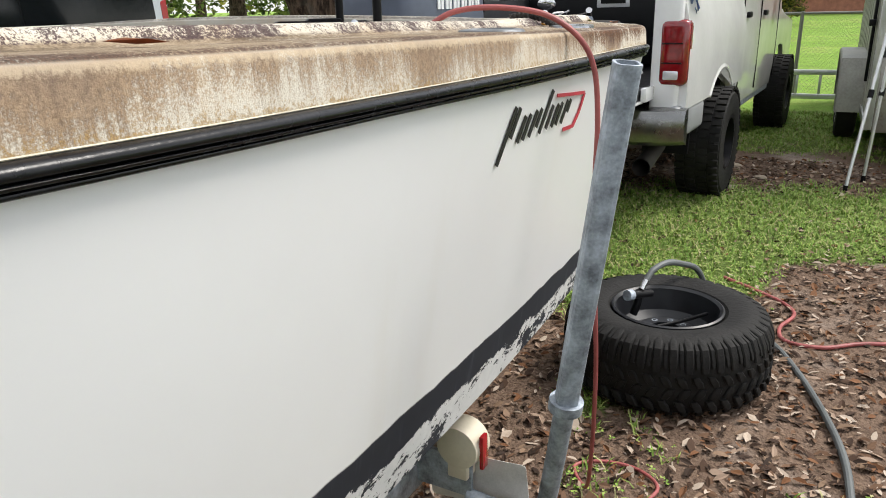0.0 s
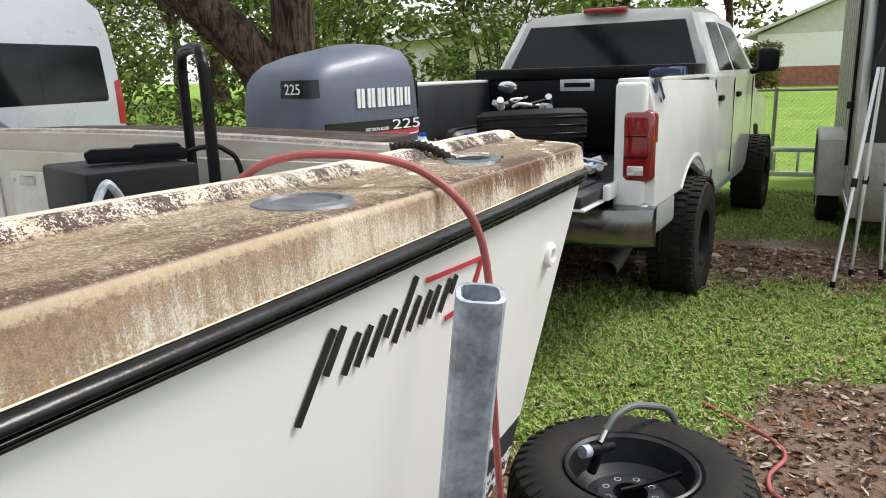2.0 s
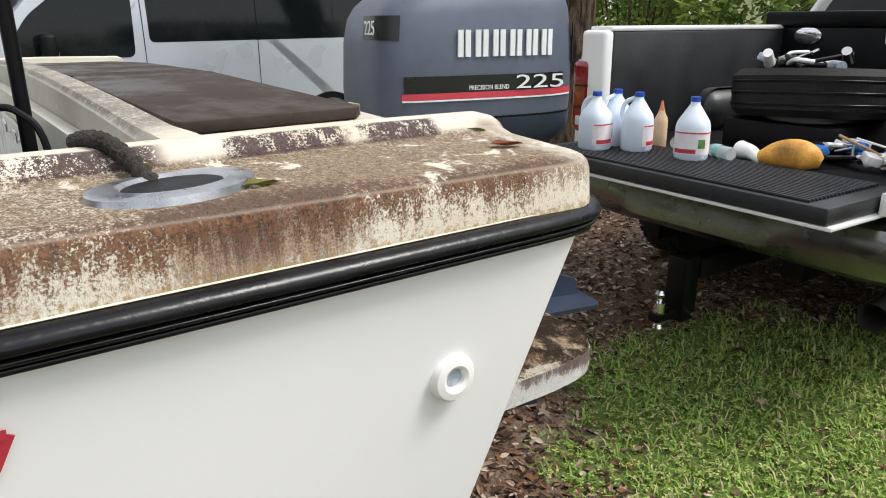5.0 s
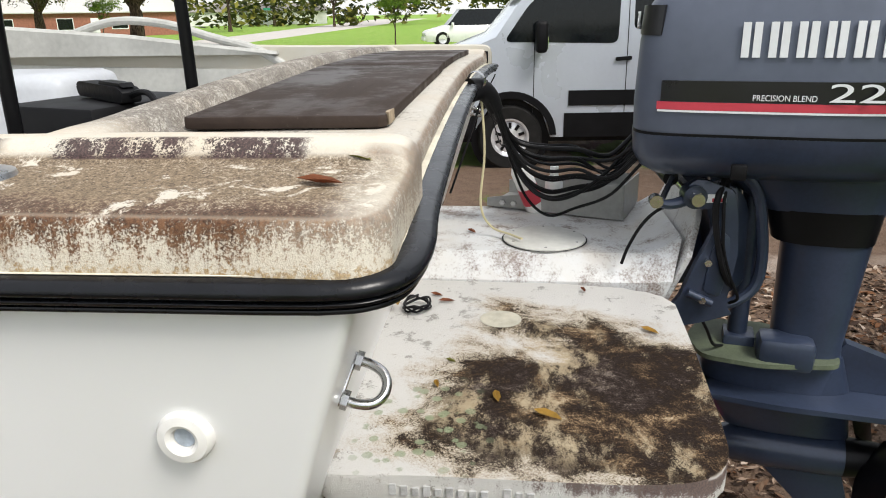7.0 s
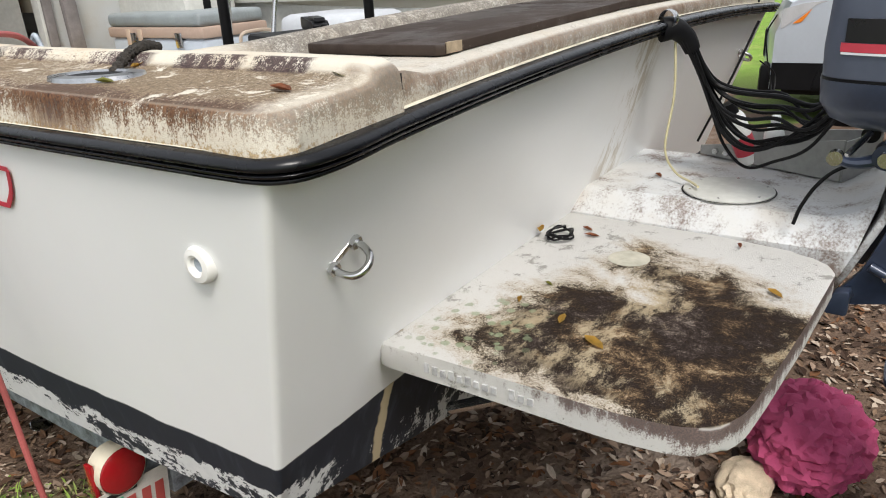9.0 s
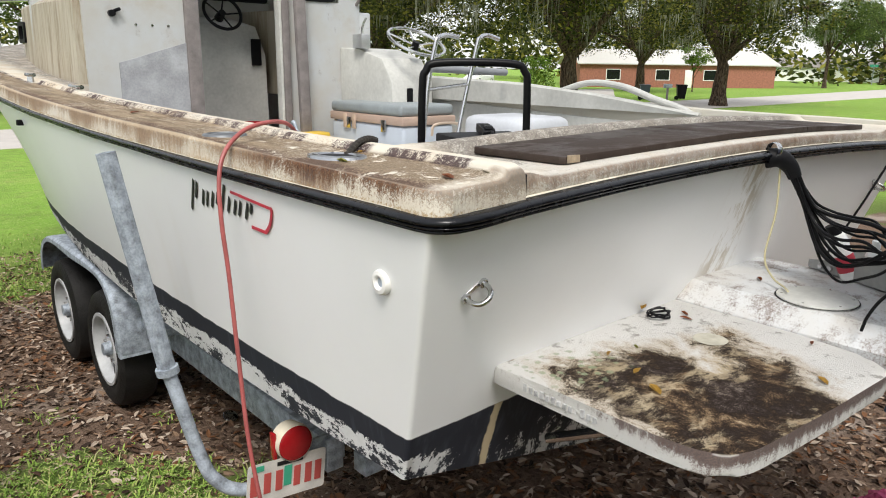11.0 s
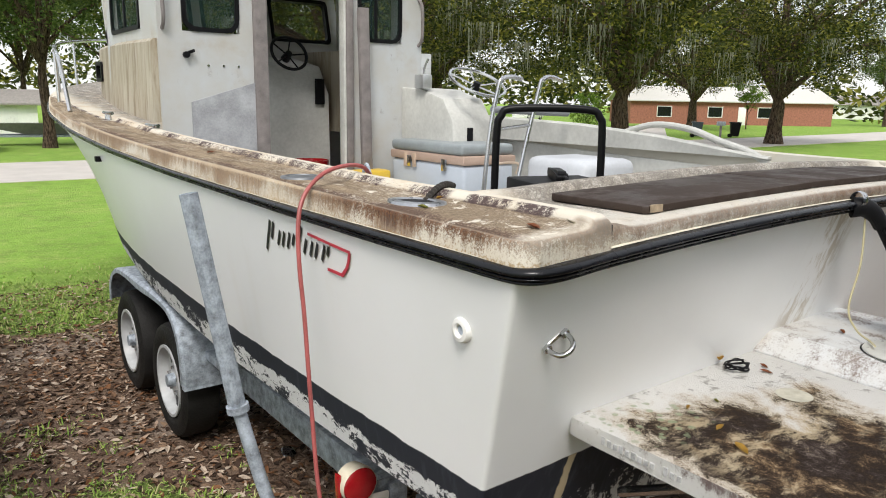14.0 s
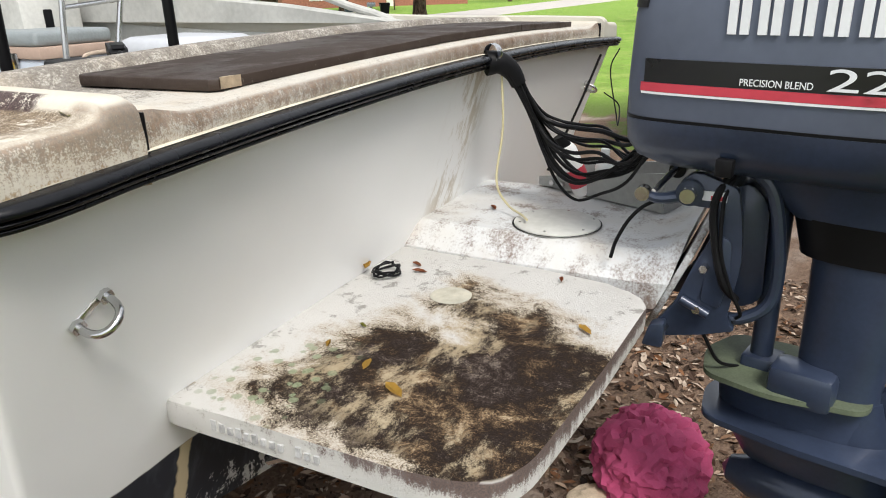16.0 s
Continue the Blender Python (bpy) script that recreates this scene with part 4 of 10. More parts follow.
# front of the house, leaning back, with three panes
bm = B()
fr = pose(0, 4.93, 2.14, -14, 0, 0)
for x0, x1 in ((-CX, -0.90), (-0.33, -0.26), (0.26, 0.33), (0.90, CX)):
    box(bm, x0, x1, -0.02, 0.02, 0, 0.57, m=fr)
for z0, z1 in ((0, 0.10), (0.49, 0.57)):
    box(bm, -CX, CX, -0.019, 0.019, z0, z1, m=fr)
part("windscreen_frame", bm, M_CABIN, boat, smooth=False)
for x0, x1 in ((-0.90, -0.33), (-0.26, 0.26), (0.33, 0.90)):
    bm = plate_with_hole(B(), rounded(rect(x0, x1, 0.10, 0.49), 0.05), rounded(rect(x0 + 0.03, x1 - 0.03, 0.13, 0.46), 0.04), -0.026, 0.026, "y")
    bmesh.ops.transform(bm, matrix=fr, verts=bm.verts)
    w = part("windscreen_surround", bm, M_BLACKP, boat)
    bm = prism(B(), rounded(rect(x0 + 0.03, x1 - 0.03, 0.13, 0.46), 0.04), -0.003, 0.003, "y")
    bmesh.ops.transform(bm, matrix=fr, verts=bm.verts)
    part("pane", bm, M_PANE, w).visible_shadow = False
part("house_front_lower", box(B(), -CX + 0.04, CX - 0.04, 4.88, 4.93, 0.8, 2.16), M_CABIN, boat)
part("house_sole", box(B(), -CX + 0.04, CX - 0.04, CBY + 0.045, 4.9, 0.78, 0.82), M_LINER, boat)
# cambered roof with an overhang
bm, rings = B(), []
for x in along(-1.06, 1.06, 20):
    zc = 2.695 + 0.085 * (1 - (x / 1.06) ** 2)
    e = 0.012 if abs(x) > 1.05 else 0
    rings.append([(x, CBY - 0.10, zc + e), (x, CBY - 0.115, zc + 0.02), (x, CBY - 0.10, zc + 0.042 - e), (x, 5.2, zc + 0.03 - e), (x, 5.22, zc + 0.012), (x, 5.2, zc - 0.01 + e)])
ring_faces(bm, rings)
part("house_roof", bm, M_CABIN, boat, "grey-edged cambered roof with overhang")
bm = B()
ring_faces(bm, [[(x, CBY + 0.001, 2.64), (x, CBY + 0.001, 2.70 + 0.085 * (1 - (x / 1.06) ** 2)), (x, CBY + 0.044, 2.70 + 0.085 * (1 - (x / 1.06) ** 2)), (x, CBY + 0.044, 2.64)] for x in along(-CX, CX, 16)])
part("house_header", bm, M_CABIN, boat)
# weathered door frame, the sliding door's post and the patched panel
part("door_post", box(B(), -0.375, -0.285, CBY - 0.035, CBY + 0.02, 0.8, 2.60, 0.006), M_WOOD, boat, "weathered grey wooden door post")
part("door_head", box(B(), -0.372, 0.372, CBY - 0.03, CBY + 0.02, 2.605, 2.665, 0.006), M_WOOD, boat, "weathered wooden door head")
part("door_post", box(B(), 0.315, 0.37, CBY - 0.032, CBY + 0.03, 0.8, 2.60, 0.006), M_WOOD, boat)
part("door_jamb", box(B(), 0.295, 0.314, CBY - 0.02, CBY + 0.05, 0.8, 2.6, 0.003), M_LINER, boat)
bm = box(B(), -0.04, 0.04, -0.02, 0.02, 0, 1.5, 0.006, m=pose(0.45, CBY - 0.09, 0.9, 0, -1.5, 0))
part("loose_plank", bm, M_WOOD, boat, "weathered plank standing by the door")
bm = prism(B(), [(-0.80, 1.30), (-0.375, 1.30), (-0.375, 1.86), (-0.80, 1.73)], CBY - 0.012, CBY, "y")
part("repair_panel", bm, mat("grey_filler_panel", (0.34, 0.35, 0.37), 0.7, var=0.3, scale=7), boat, "blotchy grey repair panel")
for s in (-1, 1):
    part("grab_handle", tube(B(), [(s * 0.955, CBY - 0.0, 2.17), (s * 0.957, CBY - 0.045, 2.22), (s * 0.96, CBY - 0.05, 2.34), (s * 0.957, CBY - 0.045, 2.46), (s * 0.955, CBY, 2.51)], 0.012, 8), M_WOOD, boat, "weathered grab handle")
bm = B()
cyl(bm, (-0.82, CBY, 2.02), (-0.82, CBY - 0.03, 2.02), 0.02)
cyl(bm, (-0.80, CBY, 2.035), (-0.78, CBY - 0.04, 2.045), 0.01)
part("deck_fitting", bm, M_BLACKP, boat)
for x in (-0.68, -0.58, -0.48):
    part("bolt", cyl(B(), (x, CBY + 0.002, 1.96), (x, CBY - 0.006, 1.96), 0.008, seg=8), M_STEEL, boat)
# inside: helm dash, wheel, seat base
part("helm_console", prism(B(), [(4.22, 0.8), (4.25, 1.80), (4.40, 2.02), (4.86, 2.10), (4.86, 0.8)], -0.25, 0.50, "x", 0.01), M_LINER, boat, "off-white helm console inside")
part("console_grille", box(B(), 0.37, 0.45, 4.222, 4.24, 1.72, 1.92, 0.004), M_BLACKP, boat)


def wheel(parent, centre, r, tilt, mt):
    """A ship's wheel of a rim and five spokes."""
    m = pose(*centre, tilt, 0, 0)
    bm = B()
    prof = [(r + 0.012 * math.cos(2 * math.pi * k / 8), 0.012 * math.sin(2 * math.pi * k / 8)) for k in range(8)]
    lathe(bm, prof, 36, m, closed=True)
    rim = part("steering_wheel", bm, mt, parent, "stainless steering wheel")
    for k in range(5):
        a = 2 * math.pi * k / 5
        part("spoke", cyl(B(), m @ Vector((0, 0, -0.03)), m @ Vector((r * math.cos(a), r * math.sin(a), 0)), 0.006, seg=8), mt, rim)
    part("hub", cyl(B(), m @ Vector((0, 0, -0.08)), m @ Vector((0, 0, 0.0)), 0.035, 0.025), M_BLACKP, rim)


wheel(boat, (0.13, 4.18, 2.10), 0.14, 60, M_BLACKP)
# cockpit steering station against the bulkhead
bm = prism(B(), [(3.648, 0.8), (3.648, 1.86), (3.4, 1.85), (3.12, 1.78), (3.0, 1.62), (2.97, 0.8)], 0.80, 1.17, "x", 0.015)
part("aft_station", bm, M_LINER, boat, "stained off-white cockpit steering console")
wheel(boat, (1.06, 3.05, 1.90), 0.21, 28, M_STEEL)
part("throttle_box", box(B(), 0.76, 0.84, 3.3, 3.42, 1.85, 1.95, 0.01), M_ALU, boat)
part("throttle_lever", tube(B(), [(0.80, 3.35, 1.94), (0.79, 3.33, 2.0), (0.80, 3.30, 2.06)], 0.008, 8), M_STEEL, boat)
part("dash_switch", box(B(), 0.93, 0.98, 2.985, 3.0, 1.48, 1.58, 0.006), M_BLACKP, boat)
part("house_wing", box(B(), CX, CX + 0.1, CBY - 0.0, CBY + 0.2, 1.5, 2.12, 0.01), M_CABIN, boat)
# aerial
part("aerial", cyl(B(), (0.2, 4.1, 2.77), (0.2, 4.1, 3.5), 0.012, 0.008, 8), M_WHITE, boat)

# the house stands a little to port of the middle
for ob in set(boat.children) - HULL_PARTS:
    ob.location.x = -0.055

# ---- bow rail ----
def bow_rail():
    bm = B()
    for s in (-1, 1):
        top = [(s * (gun(y)[0] - 0.07), y, gun(y)[1] + dz) for y, dz in ((4.45, 0.06), (4.75, 0.34), (4.95, 0.42), (5.6, 0.45), (6.3, 0.46), (7.0, 0.47), (7.5, 0.48))]
        top.append((s * 0.2, 7.75, 2.36))
        tube(bm, top, 0.014, 8, 4)
        for y in (5.2, 6.0, 6.8):
            b, z = gun(y)
            tube(bm, [(s * (b - 0.07), y, z + 0.05), (s * (b - 0.07), y + 0.03, z + 0.455)], 0.012, 8, smooth=False)
    tube(bm, [(-0.2, 7.75, 2.36), (0, 7.8, 2.37), (0.2, 7.75, 2.36)], 0.014, 8)
    part("bow_rail", bm, M_STEEL, boat, "stainless tube bow rail")


bow_rail()
# cleats, fillers, rod holder
def cleat(x, y, z, turn=0):
    bm, m = B(), pose(x, y, z, 0, 0, turn)
    tube(bm, [m @ Vector(p) for p in ((0, -0.11, 0.045), (0, -0.05, 0.042), (0, 0.05, 0.042), (0, 0.11, 0.045))], 0.011, 8)
    for q in (-0.035, 0.035):
        cyl(bm, m @ Vector((0, q, 0)), m @ Vector((0, q, 0.04)), 0.014, 0.01, 8)
    return part("cleat", bm, M_STEEL, boat, "stainless deck cleat")


part("fairlead", tube(B(), [(-1.075, 1.105, 1.508), (-1.075, 1.117, 1.530), (-1.075, 1.13, 1.543), (-1.075, 1.143, 1.530), (-1.075, 1.155, 1.508)], 0.006, 8), M_GALV, boat, "small galvanised fairlead")
cleat(-1.30, 3.9, 1.61)
cleat(-1.28, 3.0, 1.565)
FZ = gun(1.05)[1] + 0.072
bm = lathe(B(), [(0, 0.004), (0.04, 0.004), (0.044, 0.001), (0.05, 0.001), (0.053, 0.006), (0.066, 0.004), (0.07, -0.002)], 32, pose(-1.36, 1.055, FZ))
part("fuel_filler", bm, mat("dull_dark_metal", (0.16, 0.17, 0.18), 0.5, 0.6, var=0.4, scale=30), boat, "round dull dark metal deck filler")
bm = B()
m = pose(-1.322, 0.469, gun(0.45)[1] + 0.066, 0, 0, 20) @ Matrix.Diagonal((0.72, 1.05, 1, 1))
lathe(bm, [(0.083, -0.002), (0.08, 0.006), (0.055, 0.008), (0.046, 0.003), (0.044, -0.02)], 36, m)
holder = part("rod_holder", bm, mat("tarnished_chrome", (0.42, 0.43, 0.45), 0.3, 0.9, var=0.35, scale=40), boat, "chrome flush rod holder")
# flat black disc over the deck stands in for the well's shade
bm = lathe(B(), [(0, 0.0045), (0.05, 0.0045)], 24, m)
part("holder_well", bm, M_BLACKP, holder)
# white through-hull drain, stern eyes
def drain(x, y, z):
    m = pose(x, y, z, 0, -90, 0)
    bm = lathe(B(), [(0.0, 0.002), (0.012, 0.002), (0.0135, 0.010), (0.018, 0.013), (0.027, 0.011), (0.030, 0.007), (0.031, -0.004)], 32, m)
    part("drain_fitting", bm, mat("white_nylon", (0.78, 0.77, 0.74), 0.5, var=0.08), boat, "round white through-hull drain fitting")
    part("drain_hole", lathe(B(), [(0, 0.0045), (0.0115, 0.0045)], 20, m), M_GALV, boat)




def stern_eye(x, z, lean):
    """A stainless U-bolt: backing strip, two hex nuts and the bow between them."""
    y = rake(z) + bow_out(x) - 0.003
    m = pose(x, y, z, 17.7, 0, 0) @ pose(0, 0, 0, 0, lean, 0) @ Matrix.Diagonal((0.84, 0.84, 0.84, 1))
    pl = part("stern_eye", box(B(), -0.008, 0.008, -0.003, 0.004, -0.044, 0.044, 0.003, m=m), M_STEEL, boat, "stainless stern eye")
    part("ring", tube(B(), [m @ Vector(p) for p in ((0, 0, 0.033), (0, -0.026, 0.033), (0, -0.047, 0.026), (0, -0.058, 0.010), (0, -0.058, -0.010), (0, -0.047, -0.026), (0, -0.026, -0.033), (0, 0, -0.033))], 0.0065, 12), M_STEEL, pl)
    for q in (-0.033, 0.033):
        part("nut", cyl(B(), m @ Vector((0, -0.002, q)), m @ Vector((0, -0.012, q)), 0.0125, seg=6), M_STEEL, pl)


stern_eye(-1.222, 1.232, 53)
stern_eye(1.225, 1.245, -53)
part("rail_fitting", box(B(), -1.512, -1.478, 3.3, 3.335, 1.40, 1.43, 0.004), M_BLACKP, boat)

# lettering on the hull side: plain shapes in its colours
def on_side(y, z):
    """A place on the port hull side, a hair outside it."""
    i = min(np.searchsorted(HY, y), len(HY) - 1)
    c, cz, b, sz = np.interp(y, HY, HC), np.interp(y, HY, HCZ), np.interp(y, HY, HB), np.interp(y, HY, HZ)
    s = (z - cz) / (sz - cz)
    return Vector((-(c + (b - c) * s) - 0.003, y, z))


drain(on_side(0.19, 1.249).x + 0.003, 0.19, 1.249)


def strokes(name, lines, w, material, label):
    bm = B()
    for pts in lines:
        ps = spline([on_side(*p) for p in pts], 5)
        rings = []
        for i, p in enumerate(ps):
            d = (ps[min(i + 1, len(ps) - 1)] - ps[max(i - 1, 0)]).normalized()
            n = Vector((-1, 0, 0))
            u = d.cross(n).normalized() * (w / 2)
            rings.append([p + u, p - u, p - u + n * 0.0015, p + u + n * 0.0015])
        ring_faces(bm, rings)
    return part(name, bm, material, boat, label, smooth=False)


M_INK = mat("black_vinyl", (0.012, 0.012, 0.014), 0.45, var=0.3, scale=30)
M_REDV = mat("red_vinyl", (0.42, 0.03, 0.05), 0.45, var=0.2, scale=20)
# slanted bars of differing height stand for the maker's lettering, which leans aft
for y0, lo, hi in ((1.150, 1.272, 1.378), (1.112, 1.318, 1.374), (1.072, 1.302, 1.352), (1.042, 1.302, 1.352), (1.006, 1.303, 1.355), (0.972, 1.318, 1.355), (0.930, 1.300, 1.388), (0.900, 1.304, 1.352), (0.862, 1.302, 1.350), (0.832, 1.302, 1.350), (0.792, 1.300, 1.350), (0.762, 1.322, 1.350)):
    lean = (hi - lo) * 0.30
    strokes("letter_bar", [[(y0 + lean, lo), (y0, (lo + hi) / 2), (y0 - lean, hi)]], 0.0125, M_INK, "slanted black vinyl bar")
strokes("letter_frame", [[(0.87, 1.372), (0.75, 1.362), (0.642, 1.354)]], 0.008, M_REDV, "red vinyl outline")
strokes("letter_frame", [[(0.642, 1.354), (0.665, 1.31), (0.70, 1.277)]], 0.012, M_REDV, "red vinyl outline")
strokes("letter_frame", [[(0.70, 1.277), (0.78, 1.28)]], 0.009, M_REDV, "red vinyl outline")

# ---- swim platform, motor pod ----
def platform_mat():
    """White gelcoat with a broken grainy crust of brown-black mould over the outer aft part, and pale lichen."""
    k = Nodes("platform_gelcoat_mould")
    o = k.xyz()
    ahead = k.math("SUBTRACT", k.math("MULTIPLY_ADD", o[0], -0.317, -0.215), o[1])
    inner = k.math("SUBTRACT", k.math("MULTIPLY_ADD", o[1], 0.444, -0.255), o[0])
    outer = k.math("MULTIPLY_ADD", o[1], -0.3, k.math("ADD", o[0], 0.985))
    deep = k.math("MINIMUM", k.math("MULTIPLY", k.math("MINIMUM", k.math("MINIMUM", ahead, inner), outer), 2.6), 0.36)
    tx, ty = k.math("ADD", o[0], 0.58), k.math("ADD", o[1], 0.20)
    tongue = k.step(k.math("SQRT", k.math("ADD", k.math("MULTIPLY", tx, tx), k.math("MULTIPLY", k.math("MULTIPLY", ty, ty), 0.5))), 0.13, 0.02, 0, 0.30)
    broad = k.noise(7.0, 12, 0.70, (1.0, 0.9, 1.0), 0.4, (2.3, 0.4, 0))
    crust = k.noise(7.5, 12, 0.76, (1.2, 0.9, 1.0), 0.2, (4, 2, 0))
    fine, tiny = k.step(k.noise(300, 4, 0.75), 0.34, 0.66), k.step(k.noise(900, 2, 0.6), 0.38, 0.62)
    grit = k.math("MULTIPLY_ADD", fine, 0.6, k.math("MULTIPLY", tiny, 0.4))
    edge = k.math("SUBTRACT", k.math("ADD", k.math("MULTIPLY_ADD", broad, 1.1, k.math("MULTIPLY", grit, 0.20)), deep), tongue)
    mould = k.step(edge, 0.68, 0.78)
    film = k.step(edge, 0.52, 0.74, 0, 0.75)
    nz = k.n.new("ShaderNodeSeparateXYZ")
    k.l.new(k.n.new("ShaderNodeNewGeometry").outputs["Normal"], nz.inputs[0])
    up = k.step(nz.outputs[2], 0.25, 0.8)
    base = k.mix(k.noise(2, 4), (0.61, 0.60, 0.57), (0.70, 0.69, 0.665))
    base = k.mix(k.step(k.noise(40, 7, 0.8), 0.58, 0.70, 0, 0.55), base, (0.24, 0.19, 0.13))
    base = k.mix(k.step(k.math("ADD", k.noise(17, 5, 0.7, offset=(1, 7, 0)), k.math("MULTIPLY", grit, 0.12)), 0.66, 0.70, 0, 0.6), base, (0.10, 0.085, 0.06))
    col = k.mix(k.math("MULTIPLY", film, up), base, k.mix(grit, (0.60, 0.47, 0.28), (0.26, 0.17, 0.085)))
    ramp = k.n.new("ShaderNodeValToRGB")
    el = ramp.color_ramp.elements
    for p in (0.40, 0.46, 0.52, 0.60):
        el.new(p)
    for e, (p, c) in zip(el, ((0.30, (0.62, 0.53, 0.39)), (0.37, (0.30, 0.205, 0.115)), (0.43, (0.070, 0.046, 0.030)), (0.51, (0.012, 0.009, 0.008)), (0.61, (0.060, 0.043, 0.036)), (0.73, (0.40, 0.34, 0.29)))):
        e.position, e.color = p, (*c, 1)
    k.l.new(k.math("MULTIPLY_ADD", k.math("SUBTRACT", grit, 0.5), 0.16, crust), ramp.inputs[0])
    # the crust has worn through to cream in streaks across the middle
    worn = k.math("MULTIPLY_ADD", k.math("SUBTRACT", grit, 0.5), 0.10, k.noise(5.5, 12, 0.72, (0.8, 1.5, 1.0), 0.15, (1.2, 5.0, 0)))
    worn = k.math("MULTIPLY", k.step(worn, 0.515, 0.60, 0, 0.92), k.step(deep, 0.05, 0.30))
    crusty = k.mix(worn, ramp.outputs[0], k.mix(k.noise(24, 7, 0.75), (0.23, 0.145, 0.065), (0.70, 0.61, 0.44)))
    # the aft and outer edges are streaked dark where the crust has run over
    runs = k.math("ADD", k.noise(30, 9, 0.78, (1, 1, 0.35)), k.math("MULTIPLY", k.math("SUBTRACT", grit, 0.5), 0.2))
    over = k.math("ADD", k.step(o[1], -0.12, -0.46, -0.16, 0.14), k.step(o[2], 0.915, 0.955, -0.16, 0.12))
    side = k.step(nz.outputs[2], 0.5, 0.1)
    col = k.mix(k.math("MULTIPLY", k.step(k.math("ADD", runs, over), 0.50, 0.64, 0, 0.88), side), col, k.mix(grit, (0.035, 0.018, 0.016), (0.17, 0.10, 0.085)))
    col = k.mix(k.math("MULTIPLY", mould, up), col, crusty)
    gx, gy = k.math("ADD", o[0], 0.90), k.math("ADD", o[1], -0.02)
    gr = k.math("SQRT", k.math("ADD", k.math("MULTIPLY", gx, gx), k.math("MULTIPLY", k.math("MULTIPLY", gy, gy), 2.0)))
    vor = k.n.new("ShaderNodeTexVoronoi")
    vor.inputs["Scale"].default_value = 30
    k.l.new(k.tc, vor.inputs["Vector"])
    spot = k.step(k.math("MULTIPLY_ADD", k.noise(70, 5, 0.7), 0.35, vor.outputs["Distance"]), 0.50, 0.43)
    green = k.math("MULTIPLY", k.math("MULTIPLY", spot, k.step(gr, 0.24, 0.10, 0, 0.8)), up)
    col = k.mix(green, col, k.mix(fine, (0.19, 0.24, 0.13), (0.38, 0.43, 0.29)))
    k.bump(k.math("ADD", grit, k.math("MULTIPLY", mould, crust)), 0.55, 0.006)
    k.put(k.p.inputs["Specular IOR Level"], k.step(mould, 0, 1, 0.45, 0.06))
    return k.done(col, k.step(mould, 0, 1, 0.4, 0.85))


M_PLAT = platform_mat()
PL = [(-1.05, 0.165), (-1.041, 0.0), (-1.042, -0.33), (-1.03, -0.43), (-1.00, -0.485), (-0.94, -0.513), (-0.82, -0.524), (-0.58, -0.54), (-0.27, -0.553), (-0.20, -0.47), (-0.10, 0.165)]
bm = B()
prism(bm, rounded(PL, 0.03, 3), 0.908, 0.962, "z", 0.008)
part("swim_platform", bm, M_PLAT, boat, "white swim platform blackened with mould")
# faded print on the platform's edge
M_PRINT = mat("faded_grey_print", (0.42, 0.42, 0.42), 0.6, var=0.4, scale=60)
for i, h in enumerate((0.020, 0.017, 0.014, 0.018, 0.013, 0.017, 0.013, 0.013, 0.013, 0.0, 0.019, 0.013, 0.013)):
    if h:
        y = 0.040 - i * 0.0185
        part("edge_lettering", box(B(), -1.0452, -1.0400, y - 0.0052, y + 0.0052, 0.926, 0.926 + h), M_PRINT, boat, "faded grey bar of lettering")
bm, rings = B(), []
for y, top, lft, low in ((0.165, 1.03, -0.155, 0.55), (0.0, 1.03, -0.16, 0.60), (-0.35, 1.028, -0.165, 0.74), (-0.50, 1.03, -0.165, 0.80), (-0.55, 1.045, -0.16, 0.83), (-0.60, 1.075, -0.15, 0.86)):
    rings.append([(lft + 0.06, y, low), (lft - 0.01, y, 0.90), (lft - 0.006, y, 0.968), (lft + 0.050, y, top - 0.006), (lft + 0.062, y, top), (0.38, y, top), (0.42, y, top - 0.02), (0.40, y, low)])
ring_faces(bm, rings)
for v in bm.verts:
    if v.co.y < -0.4:
        v.co.y += max(0.0, 1.03 - v.co.z) * 0.42
part("motor_pod", bm, M_DECK, boat, "white fibreglass motor bracket", angle=20)
bm = prism(B(), [(-0.150, 0.90), (-0.152, 1.035), (-0.07, 1.12), (-0.02, 1.15), (0.36, 1.15), (0.38, 0.82), (-0.1, 0.82)], -0.618, -0.600, "y", 0.004)
for v in bm.verts:
    v.co.y += (1.03 - v.co.z) * 0.42
part("pod_transom", bm, M_DECK, boat, "white motor mounting board")
bm = lathe(B(), [(0, 0.008), (0.112, 0.008), (0.119, 0.005), (0.12, -0.002)], 40, pose(0.012, -0.236, 1.03))
part("plate_joint", lathe(B(), [(0.119, 0.0012), (0.124, 0.0012)], 40, pose(0.012, -0.236, 1.0305)), M_BLACKP, boat)
cover = part("deck_plate", bm, M_LINER, boat, "round white inspection plate")
for k in range(6):
    a = k * math.pi / 3
    sx, sy = 0.012 + 0.104 * math.cos(a), -0.236 + 0.104 * math.sin(a)
    part("screw", cyl(B(), (sx, sy, 1.036), (sx, sy, 1.0395), 0.004, seg=6), M_STEEL, cover)
part("pad_patch", lathe(B(), [(0, 0.001), (0.05, 0.001)], 24, pose(-0.42, -0.12, 0.963)), mat("worn_pad", (0.42, 0.40, 0.33), 0.8, var=0.25, scale=30), boat)
